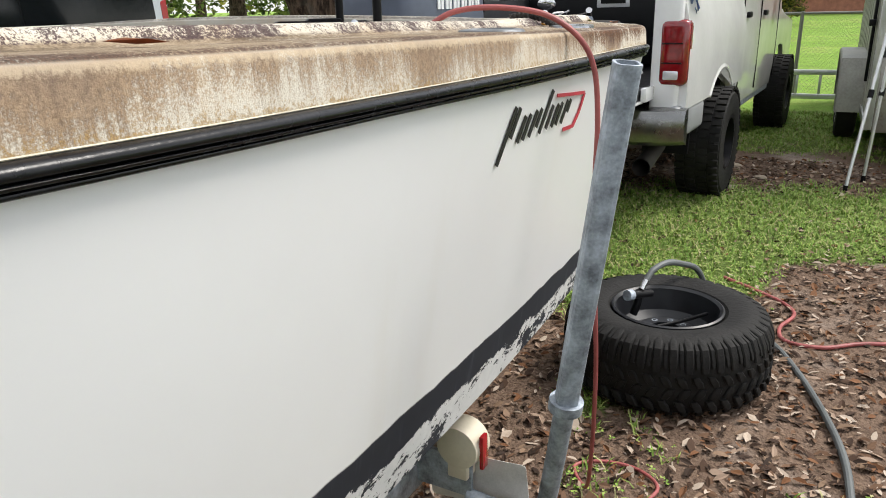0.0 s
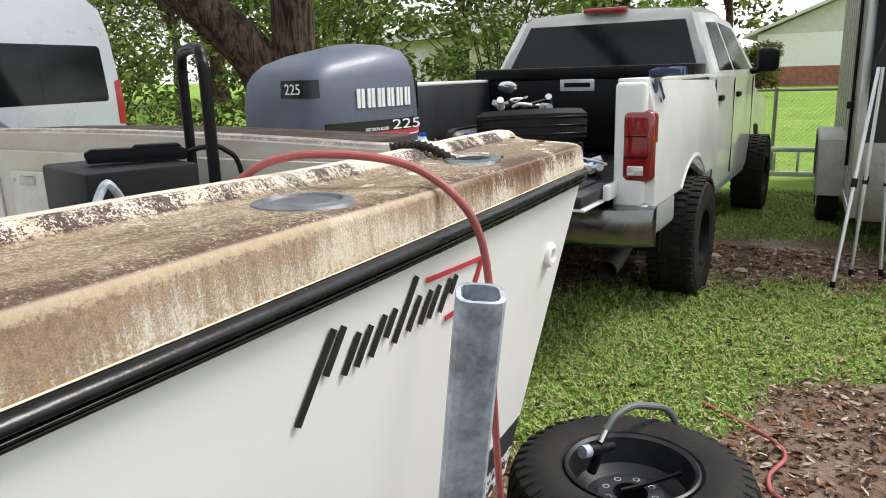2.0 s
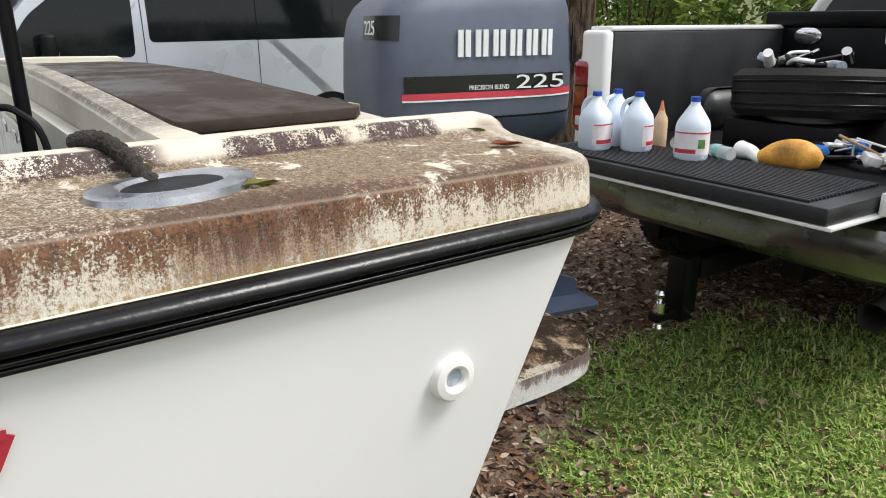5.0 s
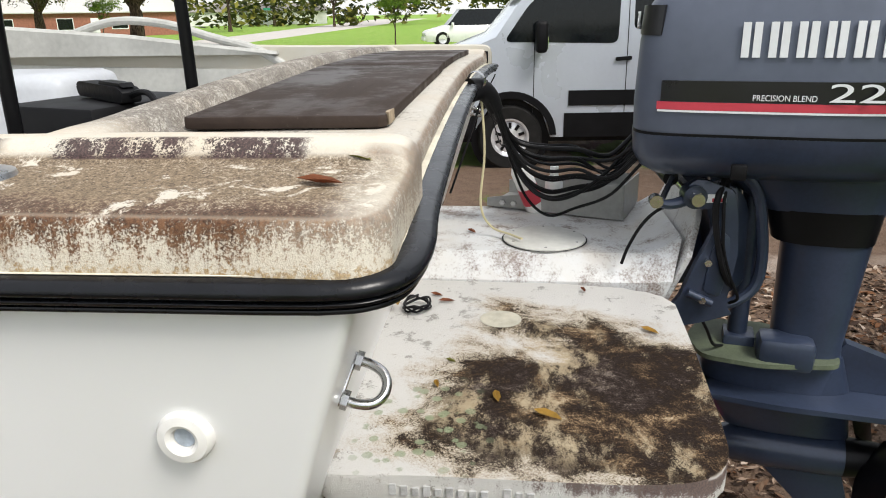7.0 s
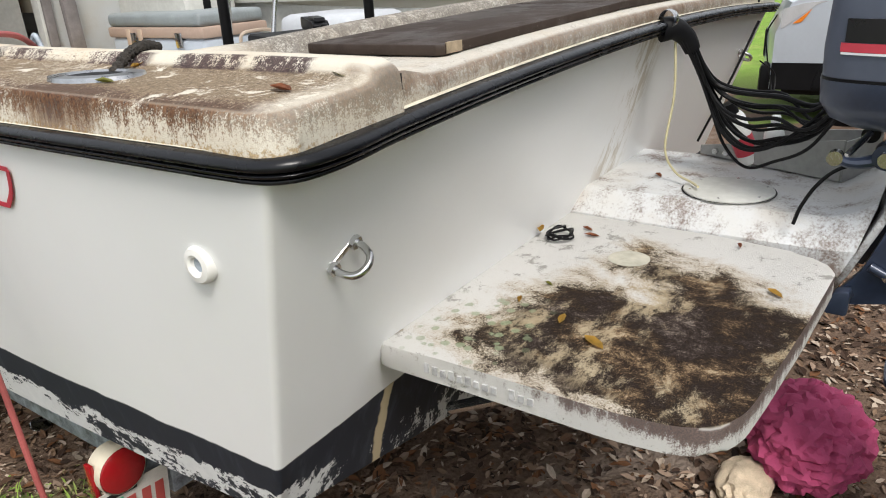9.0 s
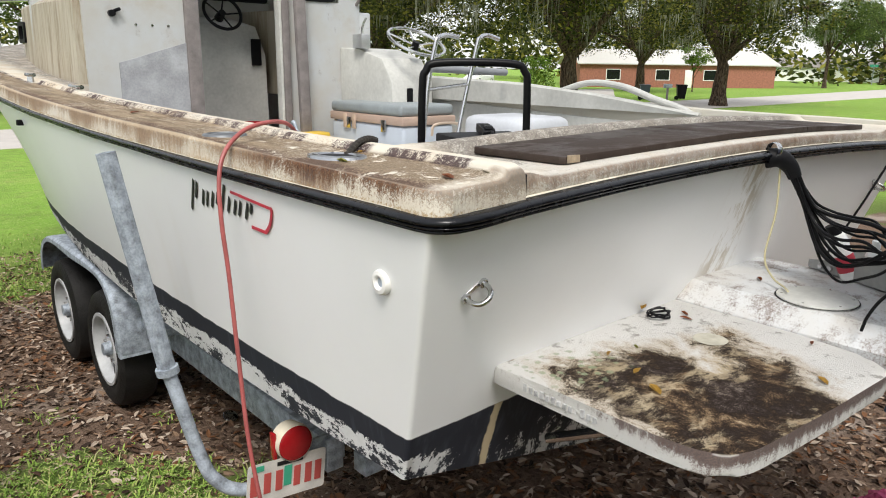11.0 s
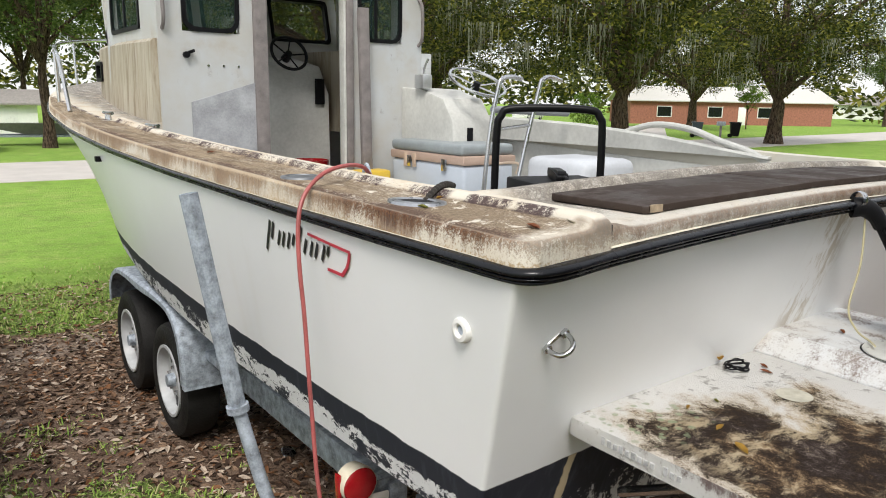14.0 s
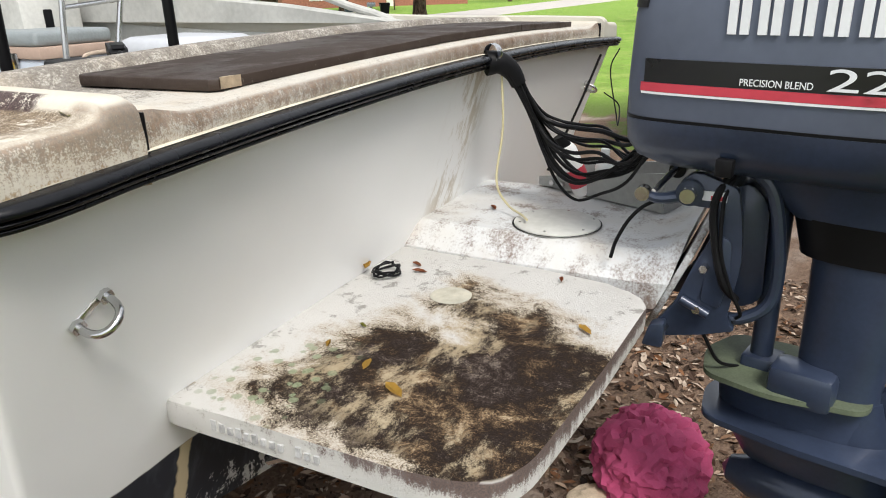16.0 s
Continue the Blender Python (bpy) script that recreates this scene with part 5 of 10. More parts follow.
# folded sheet-metal tray on the pod: it deepens towards the motor
TRAY = pose(0.205, -0.482, 1.0325, 0, 0, 68.5)
bm = B()
ring_faces(bm, [[(0.0, 0.0, 0.002), (0.46, 0.0, 0.002), (0.46, 0.0, 0.03), (0.0, 0.0, 0.118)], [(0.0, -0.004, 0.002), (0.46, -0.004, 0.002), (0.46, -0.004, 0.03), (0.0, -0.004, 0.118)]])
box(bm, 0.0, 0.46, -0.20, -0.0045, 0.0, 0.004)
ring_faces(bm, [[(0.02, -0.205, 0.0), (0.46, -0.205, 0.0), (0.46, -0.205, 0.05), (0.02, -0.205, 0.112)], [(0.02, -0.201, 0.0), (0.46, -0.201, 0.0), (0.46, -0.201, 0.05), (0.02, -0.201, 0.112)]])
box(bm, -0.004, -0.0005, -0.20, -0.004, 0.0, 0.115)
bm.transform(TRAY)
tray = part("sheet_metal_tray", bm, mat("dull_grey_sheet", (0.33, 0.335, 0.33), 0.5, 0.45, var=0.2, scale=5, fine=60), boat, "dull grey folded sheet-metal tray", smooth=False)
for x in (0.40, 0.36):
    part("bolt", cyl(B(), TRAY @ Vector((x, 0.0, 0.020)), TRAY @ Vector((x, 0.011, 0.020)), 0.010, seg=6), M_STEEL, tray)
# transom support under the platform
for x in (-0.75, -0.35):
    part("platform_strut", cyl(B(), (x, -0.35, 0.912), (x, 0.2, 0.62), 0.016, seg=8), M_STEEL, boat)

# ---- outboard motor ----
motor = thing("outboard_motor", "blue-grey outboard motor with white lettering, hung on the boat's bracket", "outboard motor", pose(0.042, 0.04, -0.027))


def sup(cx, cy, a, b, z, n=32, e=3.2):
    """A rounded-rectangle ring."""
    out = []
    for k in range(n):
        t = 2 * math.pi * k / n
        c, s = math.cos(t), math.sin(t)
        out.append((cx + a * math.copysign(abs(c) ** (2 / e), c), cy + b * math.copysign(abs(s) ** (2 / e), s), z))
    return out


FRONT, REAR = 0.78, 1.17


def cowl_ring(cy, a, b, z, n=48):
    """A ring of the cowling: rounded aft, flat with tight corners towards the boat."""
    out = []
    for k in range(n):
        t = 2 * math.pi * k / n
        c, s_ = math.cos(t), math.sin(t)
        e, q = (6.0, b * FRONT) if s_ > 0 else (3.4, b * REAR)
        out.append((a * math.copysign(abs(c) ** (2 / e), c), cy + q * math.copysign(abs(s_) ** (2 / e), s_), z))
    return out


bm, rings = B(), []
for z, a, b, cy in ((1.405, 0.252, 0.365, -0.80), (1.47, 0.256, 0.368, -0.80), (1.62, 0.252, 0.362, -0.802), (1.72, 0.242, 0.350, -0.805), (1.775, 0.225, 0.330, -0.812), (1.815, 0.19, 0.30, -0.825), (1.84, 0.13, 0.22, -0.835), (1.848, 0.05, 0.1, -0.835)):
    # the top falls towards the boat
    rings.append([(x, y, h - max(0, (h - 1.62)) * 0.42 * max(0, (y + 0.925) / 0.5)) for x, y, h in cowl_ring(cy, a, b, z)])
ring_faces(bm, rings)
cowl = part("cowling", bm, M_MOTOR, motor, "blue-grey engine cowling", angle=40)
bm = B()
ring_faces(bm, [cowl_ring(-0.80, 0.254, 0.367, 1.397), cowl_ring(-0.80, 0.254, 0.367, 1.405)])
part("cowl_seal", bm, M_BLACK, cowl)
bm = B()
ring_faces(bm, [cowl_ring(-0.80, a, b, z) for z, a, b in ((1.398, 0.255, 0.368), (1.345, 0.25, 0.363), (1.31, 0.225, 0.34), (1.285, 0.17, 0.30))])
part("lower_cowling", bm, M_MOTORD, motor, "darker blue lower cowling", angle=40)
part("cowl_latch", box(B(), -0.262, -0.240, -0.793, -0.757, 1.298, 1.336, 0.004), M_BLACKP, motor)


def side_x(y, z, out=0.002):
    """The port face of the cowling at a place."""
    a, b, cy = (0.2565, 0.3695, -0.80) if z < 1.65 else (0.249, 0.359, -0.803)
    e, b = (6.0, b * FRONT) if y > cy else (3.4, b * REAR)
    q = min(0.999, abs((y - cy) / b)) ** e
    return -a * (1 - q) ** (1 / e) - out


def decal(name, y0, y1, z0, z1, material, parent, out=0.002, label=""):
    """A thin film that follows the cowling's port side; y0 is nearer the boat."""
    bm = B()
    ring = []
    for y in along(y0, y1, 16):
        ring.append([(side_x(y, (z0 + z1) / 2, -0.004), y, z0), (side_x(y, (z0 + z1) / 2, out), y, z0), (side_x(y, (z0 + z1) / 2, out), y, z1), (side_x(y, (z0 + z1) / 2, -0.004), y, z1)])
    ring_faces(bm, ring)
    return part(name, bm, material, parent, label)


M_JUGW = mat("white_bottle_plastic", (0.70, 0.72, 0.72), 0.4, var=0.06)
M_DECW = mat("white_vinyl", (0.72, 0.74, 0.76), 0.4, var=0.06)
M_DECR = mat("crimson_vinyl", (0.50, 0.045, 0.07), 0.4, var=0.1)
M_DECB = mat("black_decal", (0.008, 0.008, 0.009), 0.3, var=0.2)
decal("side_band", -0.583, -1.135, 1.482, 1.530, M_DECB, cowl, 0.002, "black decal band")
decal("side_stripe", -0.575, -1.22, 1.462, 1.4805, M_DECR, cowl, 0.002, "crimson stripe")
decal("stripe_edge", -0.577, -1.22, 1.4565, 1.4612, M_DECW, cowl, 0.002)
for k in range(6):
    for y in (-0.751 - k * 0.0576, -0.775 - k * 0.0576):
        decal("letter_bar", y, y - 0.0165, 1.583, 1.660, M_DECW, cowl, 0.002, "white lettering bar")


def lettering(text, size, place, parent, material, name, width=None, stretch=1.0):
    """Flat letters on the port side of a thing, reading aft; place is their lower forward end."""
    cu = bpy.data.curves.new(name, "FONT")
    cu.body, cu.size, cu.extrude = text, size, 0.0008
    tmp = bpy.data.objects.new(name, cu)
    scene.collection.objects.link(tmp)
    me = bpy.data.meshes.new_from_object(tmp)
    bpy.data.objects.remove(tmp)
    xs = [v.co.x for v in me.vertices]
    k = (width / (max(xs) - min(xs))) if width else stretch
    m = Matrix.Translation(place) @ Matrix(((0, 0, -1, 0), (-1, 0, 0, 0), (0, 1, 0, 0), (0, 0, 0, 1))) @ Matrix.Diagonal((k, 1, 1, 1)) @ Matrix.Translation((-min(xs), 0, 0))
    me.transform(m)
    me.materials.append(material)
    ob = new(name, me)
    ob.parent = parent
    return ob


lettering("225", 0.0585, (-0.2602, -0.945, 1.4865), cowl, M_DECW, "model_number", 0.168)
lettering("PRECISION BLEND", 0.0195, (-0.2595, -0.787, 1.4865), cowl, M_DECW, "model_name", 0.134)
bm = B()
ring = []
for t in along(math.radians(91), math.radians(148), 20):
    c, s = math.cos(t), math.sin(t)
    ring.append([(a * math.copysign(abs(c) ** (1 / 3), c), -0.802 + FRONT * b * math.copysign(abs(s) ** (1 / 3), s), z) for a, b, z in ((0.246, 0.356, 1.632), (0.2535, 0.3635, 1.632), (0.247, 0.3555, 1.70), (0.240, 0.348, 1.70))])
ring_faces(bm, ring)
part("front_badge", bm, M_DECB, cowl, "black badge on the cowling's front corner")
cu = bpy.data.curves.new("front_number", "FONT")
cu.body, cu.size, cu.extrude = "225", 0.058, 0.0008
tmp = bpy.data.objects.new("front_number", cu)
scene.collection.objects.link(tmp)
fn = bpy.data.meshes.new_from_object(tmp)
bpy.data.objects.remove(tmp)
fn.transform(Matrix.Translation((-0.095, -0.5155, 1.646)) @ Matrix(((-1, 0, 0, 0), (0, 0, 1, 0), (0, 1, 0, 0), (0, 0, 0, 1))) @ Matrix.Diagonal((1.15, 1, 1, 1)))
fn.materials.append(M_DECW)
fno = new("front_number", fn)
fno.parent = cowl
decal("rear_reflector", -1.19, -1.217, 1.56, 1.68, M_DECB, cowl, 0.004)
# leg
bm, rings = B(), []
for z, y0, y1, w in ((1.30, -0.74, -1.22, 0.13), (1.24, -0.78, -1.19, 0.11), (1.17, -0.88, -1.155, 0.092), (1.08, -0.92, -1.14, 0.085), (0.80, -0.925, -1.11, 0.075), (0.66, -0.84, -1.12, 0.08)):
    rings.append(sup(0, (y0 + y1) / 2, w, (y0 - y1) / 2, z, 24, 2.6))
ring_faces(bm, rings)
leg = part("midsection", bm, M_MOTORD, motor, "dark blue drive leg")
# black band added where the leg only gets darker below the cowling
bm = B()
ring_faces(bm, [sup(0, -1.012, 0.098, 0.145, 1.19, 24, 2.8), sup(0, -1.018, 0.093, 0.128, 1.11, 24, 2.8), sup(0, -1.018, 0.093, 0.127, 1.10, 24, 2.8)])
part("apron", bm, M_BLACK, motor, "black band round the leg under the cowling")
part("swivel_tube", cyl(B(), (0, -0.838, 0.76), (0, -0.838, 1.28), 0.027), M_MOTORD, motor)
bm = B()
ring_faces(bm, [sup(0, -0.93, 0.085, 0.19, 0.66, 24, 2.4), sup(0, -0.95, 0.08, 0.20, 0.56, 24, 2.4), sup(0, -0.97, 0.07, 0.19, 0.48, 24, 2.3), sup(0, -1.0, 0.04, 0.17, 0.40, 24, 2.2)])
part("lower_unit", bm, M_MOTORD, motor, "dark blue lower unit with algae marks")
part("splash_plate", prism(B(), rounded([(0, -0.70), (0.13, -0.74), (0.15, -0.9), (0.10, -1.1), (-0.10, -1.1), (-0.15, -0.9), (-0.13, -0.74)], 0.04), 0.655, 0.668, "z"), mat("algae_plate", (0.09, 0.11, 0.07), 0.7, var=0.4, scale=12), motor)
part("cavitation_plate", prism(B(), rounded([(0, -0.71), (0.14, -0.75), (0.16, -0.95), (0.15, -1.40), (-0.15, -1.40), (-0.16, -0.95), (-0.14, -0.75)], 0.04), 0.54, 0.556, "z", 0.004), M_MOTORD, motor)
bm = prism(B(), [(-1.02, 0.557), (-1.38, 0.557), (-1.36, 0.62), (-1.12, 0.70)], -0.02, 0.02, "x")
part("plate_fairing", bm, M_MOTORD, motor)
part("trim_pump", box(B(), -0.13, -0.03, -1.03, -0.885, 0.745, 0.838, 0.02), M_MOTORD, motor)
bm = B()
prof = [(0.0, 0.0), (0.035, 0.02), (0.058, 0.08), (0.064, 0.18), (0.062, 0.36), (0.055, 0.40), (0, 0.40)]
lathe(bm, prof, 24, pose(0, -0.78, 0.335, 90, 0, 0))
part("gearcase", bm, M_MOTORD, motor, "blue torpedo gearcase")
part("skeg", prism(B(), [(-0.92, 0.30), (-1.16, 0.30), (-1.22, 0.10), (-1.12, 0.10)], -0.012, 0.012, "x", 0.004), M_MOTORD, motor)
prop = part("propeller", cyl(B(), (0, -1.16, 0.335), (0, -1.30, 0.335), 0.06, 0.05, 20), M_BLACK, motor, "black propeller hub")
for k in range(3):
    a = 2 * math.pi * k / 3 + 0.5
    bm, rings = B(), []
    for i in range(7):
        r = 0.05 + 0.135 * i / 6
        w = 0.03 + 0.075 * math.sin(math.pi * (0.15 + 0.8 * i / 6))
        tw = 0.55 - 0.25 * i / 6
        ca, sa = math.cos(a + 0.12 * i), math.sin(a + 0.12 * i)
        rad, tan = Vector((ca, 0, sa)), Vector((-sa, 0, ca))
        c = Vector((0, -1.22, 0.335)) + rad * r
        d = (tan * math.cos(tw) + Vector((0, 1, 0)) * math.sin(tw)) * w
        n = (tan * -math.sin(tw) + Vector((0, 1, 0)) * math.cos(tw)) * 0.004
        rings.append([c - d, c - d * 0.3 + n, c + d * 0.6 + n, c + d, c + d * 0.6 - n, c - d * 0.3 - n])
    ring_faces(bm, rings)
    part("blade", bm, M_BLACK, prop)
# clamp bracket: two cast plates on the raked board, the swivel arm's arches and the tilt tube between them
CLAMP = [(-0.622, 1.250), (-0.640, 1.275), (-0.661, 1.280), (-0.746, 1.250), (-0.762, 1.17), (-0.770, 1.08), (-0.753, 0.935), (-0.775, 0.908), (-0.70, 0.885), (-0.60, 0.862), (-0.578, 0.878), (-0.632, 0.955), (-0.665, 1.05), (-0.700, 1.13), (-0.712, 1.18), (-0.700, 1.205), (-0.655, 1.20), (-0.63, 1.215)]
for s in (-1, 1):
    bm = prism(B(), rounded(CLAMP, 0.010, 3), *sorted((s * 0.135, s * 0.160)), "x", 0.003)
    br = part("clamp_bracket", bm, M_MOTORD, motor, "dark blue cast clamp bracket")
    part("web", prism(B(), rounded([(-0.720, 1.14), (-0.745, 1.13), (-0.750, 1.05), (-0.735, 0.96), (-0.690, 0.975), (-0.700, 1.08)], 0.012, 3), *sorted((s * 0.159, s * 0.166)), "x", 0.002), M_MOTORD, br)
    for y, z in ((-0.696, 1.06), (-0.617, 0.892), (-0.690, 0.955)):
        part("bolt", cyl(B(), (s * 0.155, y, z), (s * 0.183, y + 0.004, z), 0.011, 0.010, 6), M_STEEL, br)
    part("foot", prism(B(), rounded([(-0.570, 0.850), (-0.585, 0.905), (-0.62, 0.915), (-0.62, 0.850)], 0.008, 2), *sorted((s * 0.16, s * 0.20)), "x", 0.003), M_MOTORD, br)
    arm = [(-0.690, 1.272), (-0.735, 1.284), (-0.780, 1.277), (-0.818, 1.230), (-0.842, 1.12), (-0.848, 1.02), (-0.832, 0.962), (-0.785, 0.925), (-0.74, 0.918)]
    part("tilt_arm", tube(B(), [(s * 0.112, y, z) for y, z in arm], 0.015, 10), M_MOTORD, motor, "dark blue curved tilt arm")
    part("tilt_eye", cyl(B(), (s * 0.125, -0.645, 1.235), (s * 0.178, -0.645, 1.235), 0.030, seg=20), M_MOTORD, motor)
    part("tilt_nut", cyl(B(), (s * 0.178, -0.645, 1.235), (s * 0.192, -0.645, 1.235), 0.018, seg=6), M_STEEL, motor)
    part("trim_stop", cyl(B(), (s * 0.172, -0.648, 0.975), (s * 0.172, -0.712, 0.945), 0.011, seg=12), M_MOTORD, motor)
part("swivel_bracket", prism(B(), rounded([(-0.70, 1.20), (-0.76, 1.25), (-0.81, 1.20), (-0.82, 0.96), (-0.76, 0.93), (-0.735, 1.05)], 0.02), -0.075, 0.075, "x", 0.006), M_MOTORD, motor)
part("tilt_tube", cyl(B(), (-0.21, -0.645, 1.235), (0.21, -0.645, 1.235), 0.017, seg=12), M_STEEL, motor)
part("steering_cylinder", cyl(B(), (-0.08, -0.60, 1.262), (0.14, -0.60, 1.262), 0.020, seg=16), M_BLACK, motor, "black steering ram")
part("steering_arm", tube(B(), [(-0.185, -0.545, 1.228), (-0.175, -0.575, 1.216), (-0.16, -0.62, 1.222), (-0.13, -0.66, 1.245)], 0.013, 10, rad=lambda t: 0.010 + 0.008 * t), M_MOTORD, motor, "blue steering link arm")
part("link_ball", cyl(B(), (-0.20, -0.545, 1.228), (-0.17, -0.545, 1.228), 0.017, seg=14), M_STEEL, motor)
part("steering_rod", cyl(B(), (-0.165, -0.565, 1.228), (-0.10, -0.60, 1.270), 0.008, seg=10), M_STEEL, motor)
part("swivel_mount", box(B(), -0.042, 0.042, -0.885, -0.80, 0.725, 0.802, 0.006), M_MOTORD, motor)
label = part("bracket_label", box(B(), -0.1632, -0.1605, -0.725, -0.672, 1.218, 1.240), M_DECW, motor)
part("label_band", box(B(), -0.1640, -0.1633, -0.722, -0.690, 1.220, 1.230), M_DECR, label)
for pts, r in ((((-0.12, -0.765, 1.30), (-0.165, -0.742, 1.24), (-0.176, -0.738, 1.19), (-0.176, -0.752, 1.11), (-0.172, -0.775, 1.03), (-0.14, -0.80, 0.985)), 0.009),
               (((-0.11, -0.775, 1.30), (-0.160, -0.757, 1.24), (-0.176, -0.758, 1.18), (-0.178, -0.766, 1.10), (-0.165, -0.79, 1.02), (-0.15, -0.815, 0.96), (-0.12, -0.80, 0.93)), 0.0045),
               (((-0.13, -0.70, 0.93), (-0.14, -0.745, 0.86), (-0.11, -0.77, 0.80), (-0.05, -0.80, 0.77)), 0.0045),
               (((-0.17, -0.66, 1.215), (-0.20, -0.60, 1.20), (-0.215, -0.56, 1.16), (-0.22, -0.53, 1.10), (-0.215, -0.515, 1.05)), 0.0045)):
    part("motor_hose", tube(B(), pts, r, 8), M_BLACKP, motor)

# the motor is steered a little: all but its clamp stands turned about the swivel
LOWER = {"lower_unit", "splash_plate", "cavitation_plate", "plate_fairing", "gearcase", "skeg", "propeller"}
HELM = Matrix.Translation((0, -0.74, 0)) @ Matrix.Rotation(radians(-12.5), 4, "Z") @ Matrix.Translation((0, 0.74, 0))
for ob in motor.children:
    if ob.name.split(".")[0] not in ("clamp_bracket", "swivel_bracket", "tilt_arm", "tilt_eye", "tilt_nut", "trim_stop", "tilt_tube", "steering_cylinder", "steering_arm", "link_ball", "steering_rod", "bracket_label"):
        ob.matrix_local = HELM @ Matrix.Translation((0, 0, 0.105)) if ob.name.split(".")[0] in LOWER else HELM

# small bottle standing in the tray
bt = thing("spray_bottle", "small white bottle with red and yellow labels in a tray", "bottle", TRAY @ pose(0.26, -0.10, 0.004))
part("body", lathe(B(), [(0, 0.0), (0.026, 0.0), (0.029, 0.004), (0.029, 0.085), (0.026, 0.10), (0.012, 0.115), (0.011, 0.122), (0, 0.122)], 20), M_JUGW, bt, "white plastic body")
part("label", lathe(B(), [(0.0293, 0.012), (0.0296, 0.013), (0.0296, 0.048), (0.0293, 0.049)], 20), mat("yellow_label", (0.55, 0.50, 0.06), 0.5), bt, "yellow label")
part("upper_label", lathe(B(), [(0.0293, 0.056), (0.0296, 0.057), (0.0296, 0.067), (0.0293, 0.068)], 20), M_DECR, bt, "red label band")
part("cap", lathe(B(), [(0.014, 0.117), (0.014, 0.140), (0.011, 0.143), (0, 0.143)], 16), M_JUGW, bt)

# rigging cables from the stern to the motor
rig = thing("cable_bundle", "bundle of black control cables drooping from the stern to the motor", "cables", pose(0.10, -0.05, 1.462))
rnd = random.Random(4)
for i in range(14):
    dx, dz = rnd.uniform(-0.02, 0.02), rnd.uniform(-0.02, 0.01)
    sag, out = rnd.uniform(0.14, 0.36), rnd.uniform(0.0, 0.17)
    ex, ez = rnd.uniform(-0.12, 0.06), rnd.uniform(-0.17, -0.11)
    pts = [(dx, 0.0, dz), (0.02 + dx, -0.03, -0.035 + dz), (0.05 + out * 0.45, -0.08, -0.10 - sag * 0.30), (0.04 + out * 0.9, -0.13, -0.07 - sag * 0.75), (0.02 + out, -0.20, -0.04 - sag),
           (out * 0.8, -0.28, -0.06 - sag * 0.85), (ex * 0.5 + out * 0.35, -0.37, ez - 0.04 - sag * 0.25), (ex, -0.46, ez), (ex, -0.56, ez + 0.02)]
    part("cable", tube(B(), pts, rnd.choice((0.0035, 0.0045, 0.0055, 0.007)), 8), M_BLACKP, rig)
part("cable_boot", tube(B(), [(-0.035, 0.03, -0.005), (-0.01, 0.0, -0.005), (0.015, -0.025, -0.03), (0.028, -0.04, -0.065)], 0.03, 12, rad=lambda t: 0.034 - 0.012 * t), M_BLACKP, rig, "black tape wrap round the cables")
part("hose_clamp", lathe(B(), [(0.026, -0.01), (0.029, 0), (0.026, 0.01)], 20, pose(-0.03, 0.012, 0.02, 90, 0, 70)), M_STEEL, rig)
part("thin_hose", tube(B(), [(0.0, 0.0, -0.02), (-0.01, -0.01, -0.18), (-0.03, 0.0, -0.33), (-0.02, -0.03, -0.40), (-0.06, -0.09, -0.413), (-0.10, -0.12, -0.412)], 0.0035, 8), mat("yellowed_clear_hose", (0.50, 0.45, 0.28), 0.4), rig, "yellowed clear hose")

# ---- trailer ----
GZ = -0.12
trailer = thing("boat_trailer", "galvanised tandem-axle boat trailer under the boat", "trailer", pose(0.05, 0, GZ))
T0 = -GZ


def road_wheel(parent, x, y, z, r, w, side, rim_r, rim_mat, label="", spokes=5):
    """A wheel standing upright with its outer face towards side: tyre, rim, hub and slots."""
    m = pose(x, y, z, 0, 90 * side, 0)
    h = w / 2
    bm = lathe(B(), [(rim_r, -h * 0.8), (rim_r + 0.02, -h * 0.95), (r * 0.86, -h), (r * 0.96, -h * 0.85), (r, -h * 0.55), (r, h * 0.55), (r * 0.96, h * 0.85), (r * 0.86, h), (rim_r + 0.02, h * 0.95), (rim_r, h * 0.8)], 48, m, closed=True)
    ty = part("tyre", bm, M_TYRE, parent, label)
    bm = lathe(B(), [(rim_r + 0.004, h * 0.9), (rim_r + 0.004, h * 0.98), (rim_r - 0.012, h * 0.98), (rim_r - 0.02, h * 0.7), (rim_r * 0.8, h * 0.42), (rim_r * 0.5, h * 0.5), (rim_r * 0.3, h * 0.62), (0, h * 0.62)], 40, m)
    rm = part("rim", bm, rim_mat, parent)
    part("hub_cap", cyl(B(), m @ Vector((0, 0, h * 0.6)), m @ Vector((0, 0, h * 1.02)), rim_r * 0.2, rim_r * 0.17, 16), M_GALV, rm)
    for k in range(spokes):
        a = 2 * math.pi * k / spokes
        part("lug_nut", cyl(B(), m @ Vector((rim_r * 0.36 * math.cos(a), rim_r * 0.36 * math.sin(a), h * 0.58)), m @ Vector((rim_r * 0.36 * math.cos(a), rim_r * 0.36 * math.sin(a), h * 0.75)), 0.01, seg=6), M_STEEL, rm)
        c = Vector((rim_r * 0.66 * math.cos(a + 0.6), rim_r * 0.66 * math.sin(a + 0.6), h * 0.475))
        part("slot", box(B(), -0.03, 0.03, -0.02, 0.02, -0.002, 0.004, 0.0, m=m @ Matrix.Translation(c) @ pose(0, 0, 0, 0, 0, math.degrees(a + 0.6))), M_BLACK, rm)
    return ty


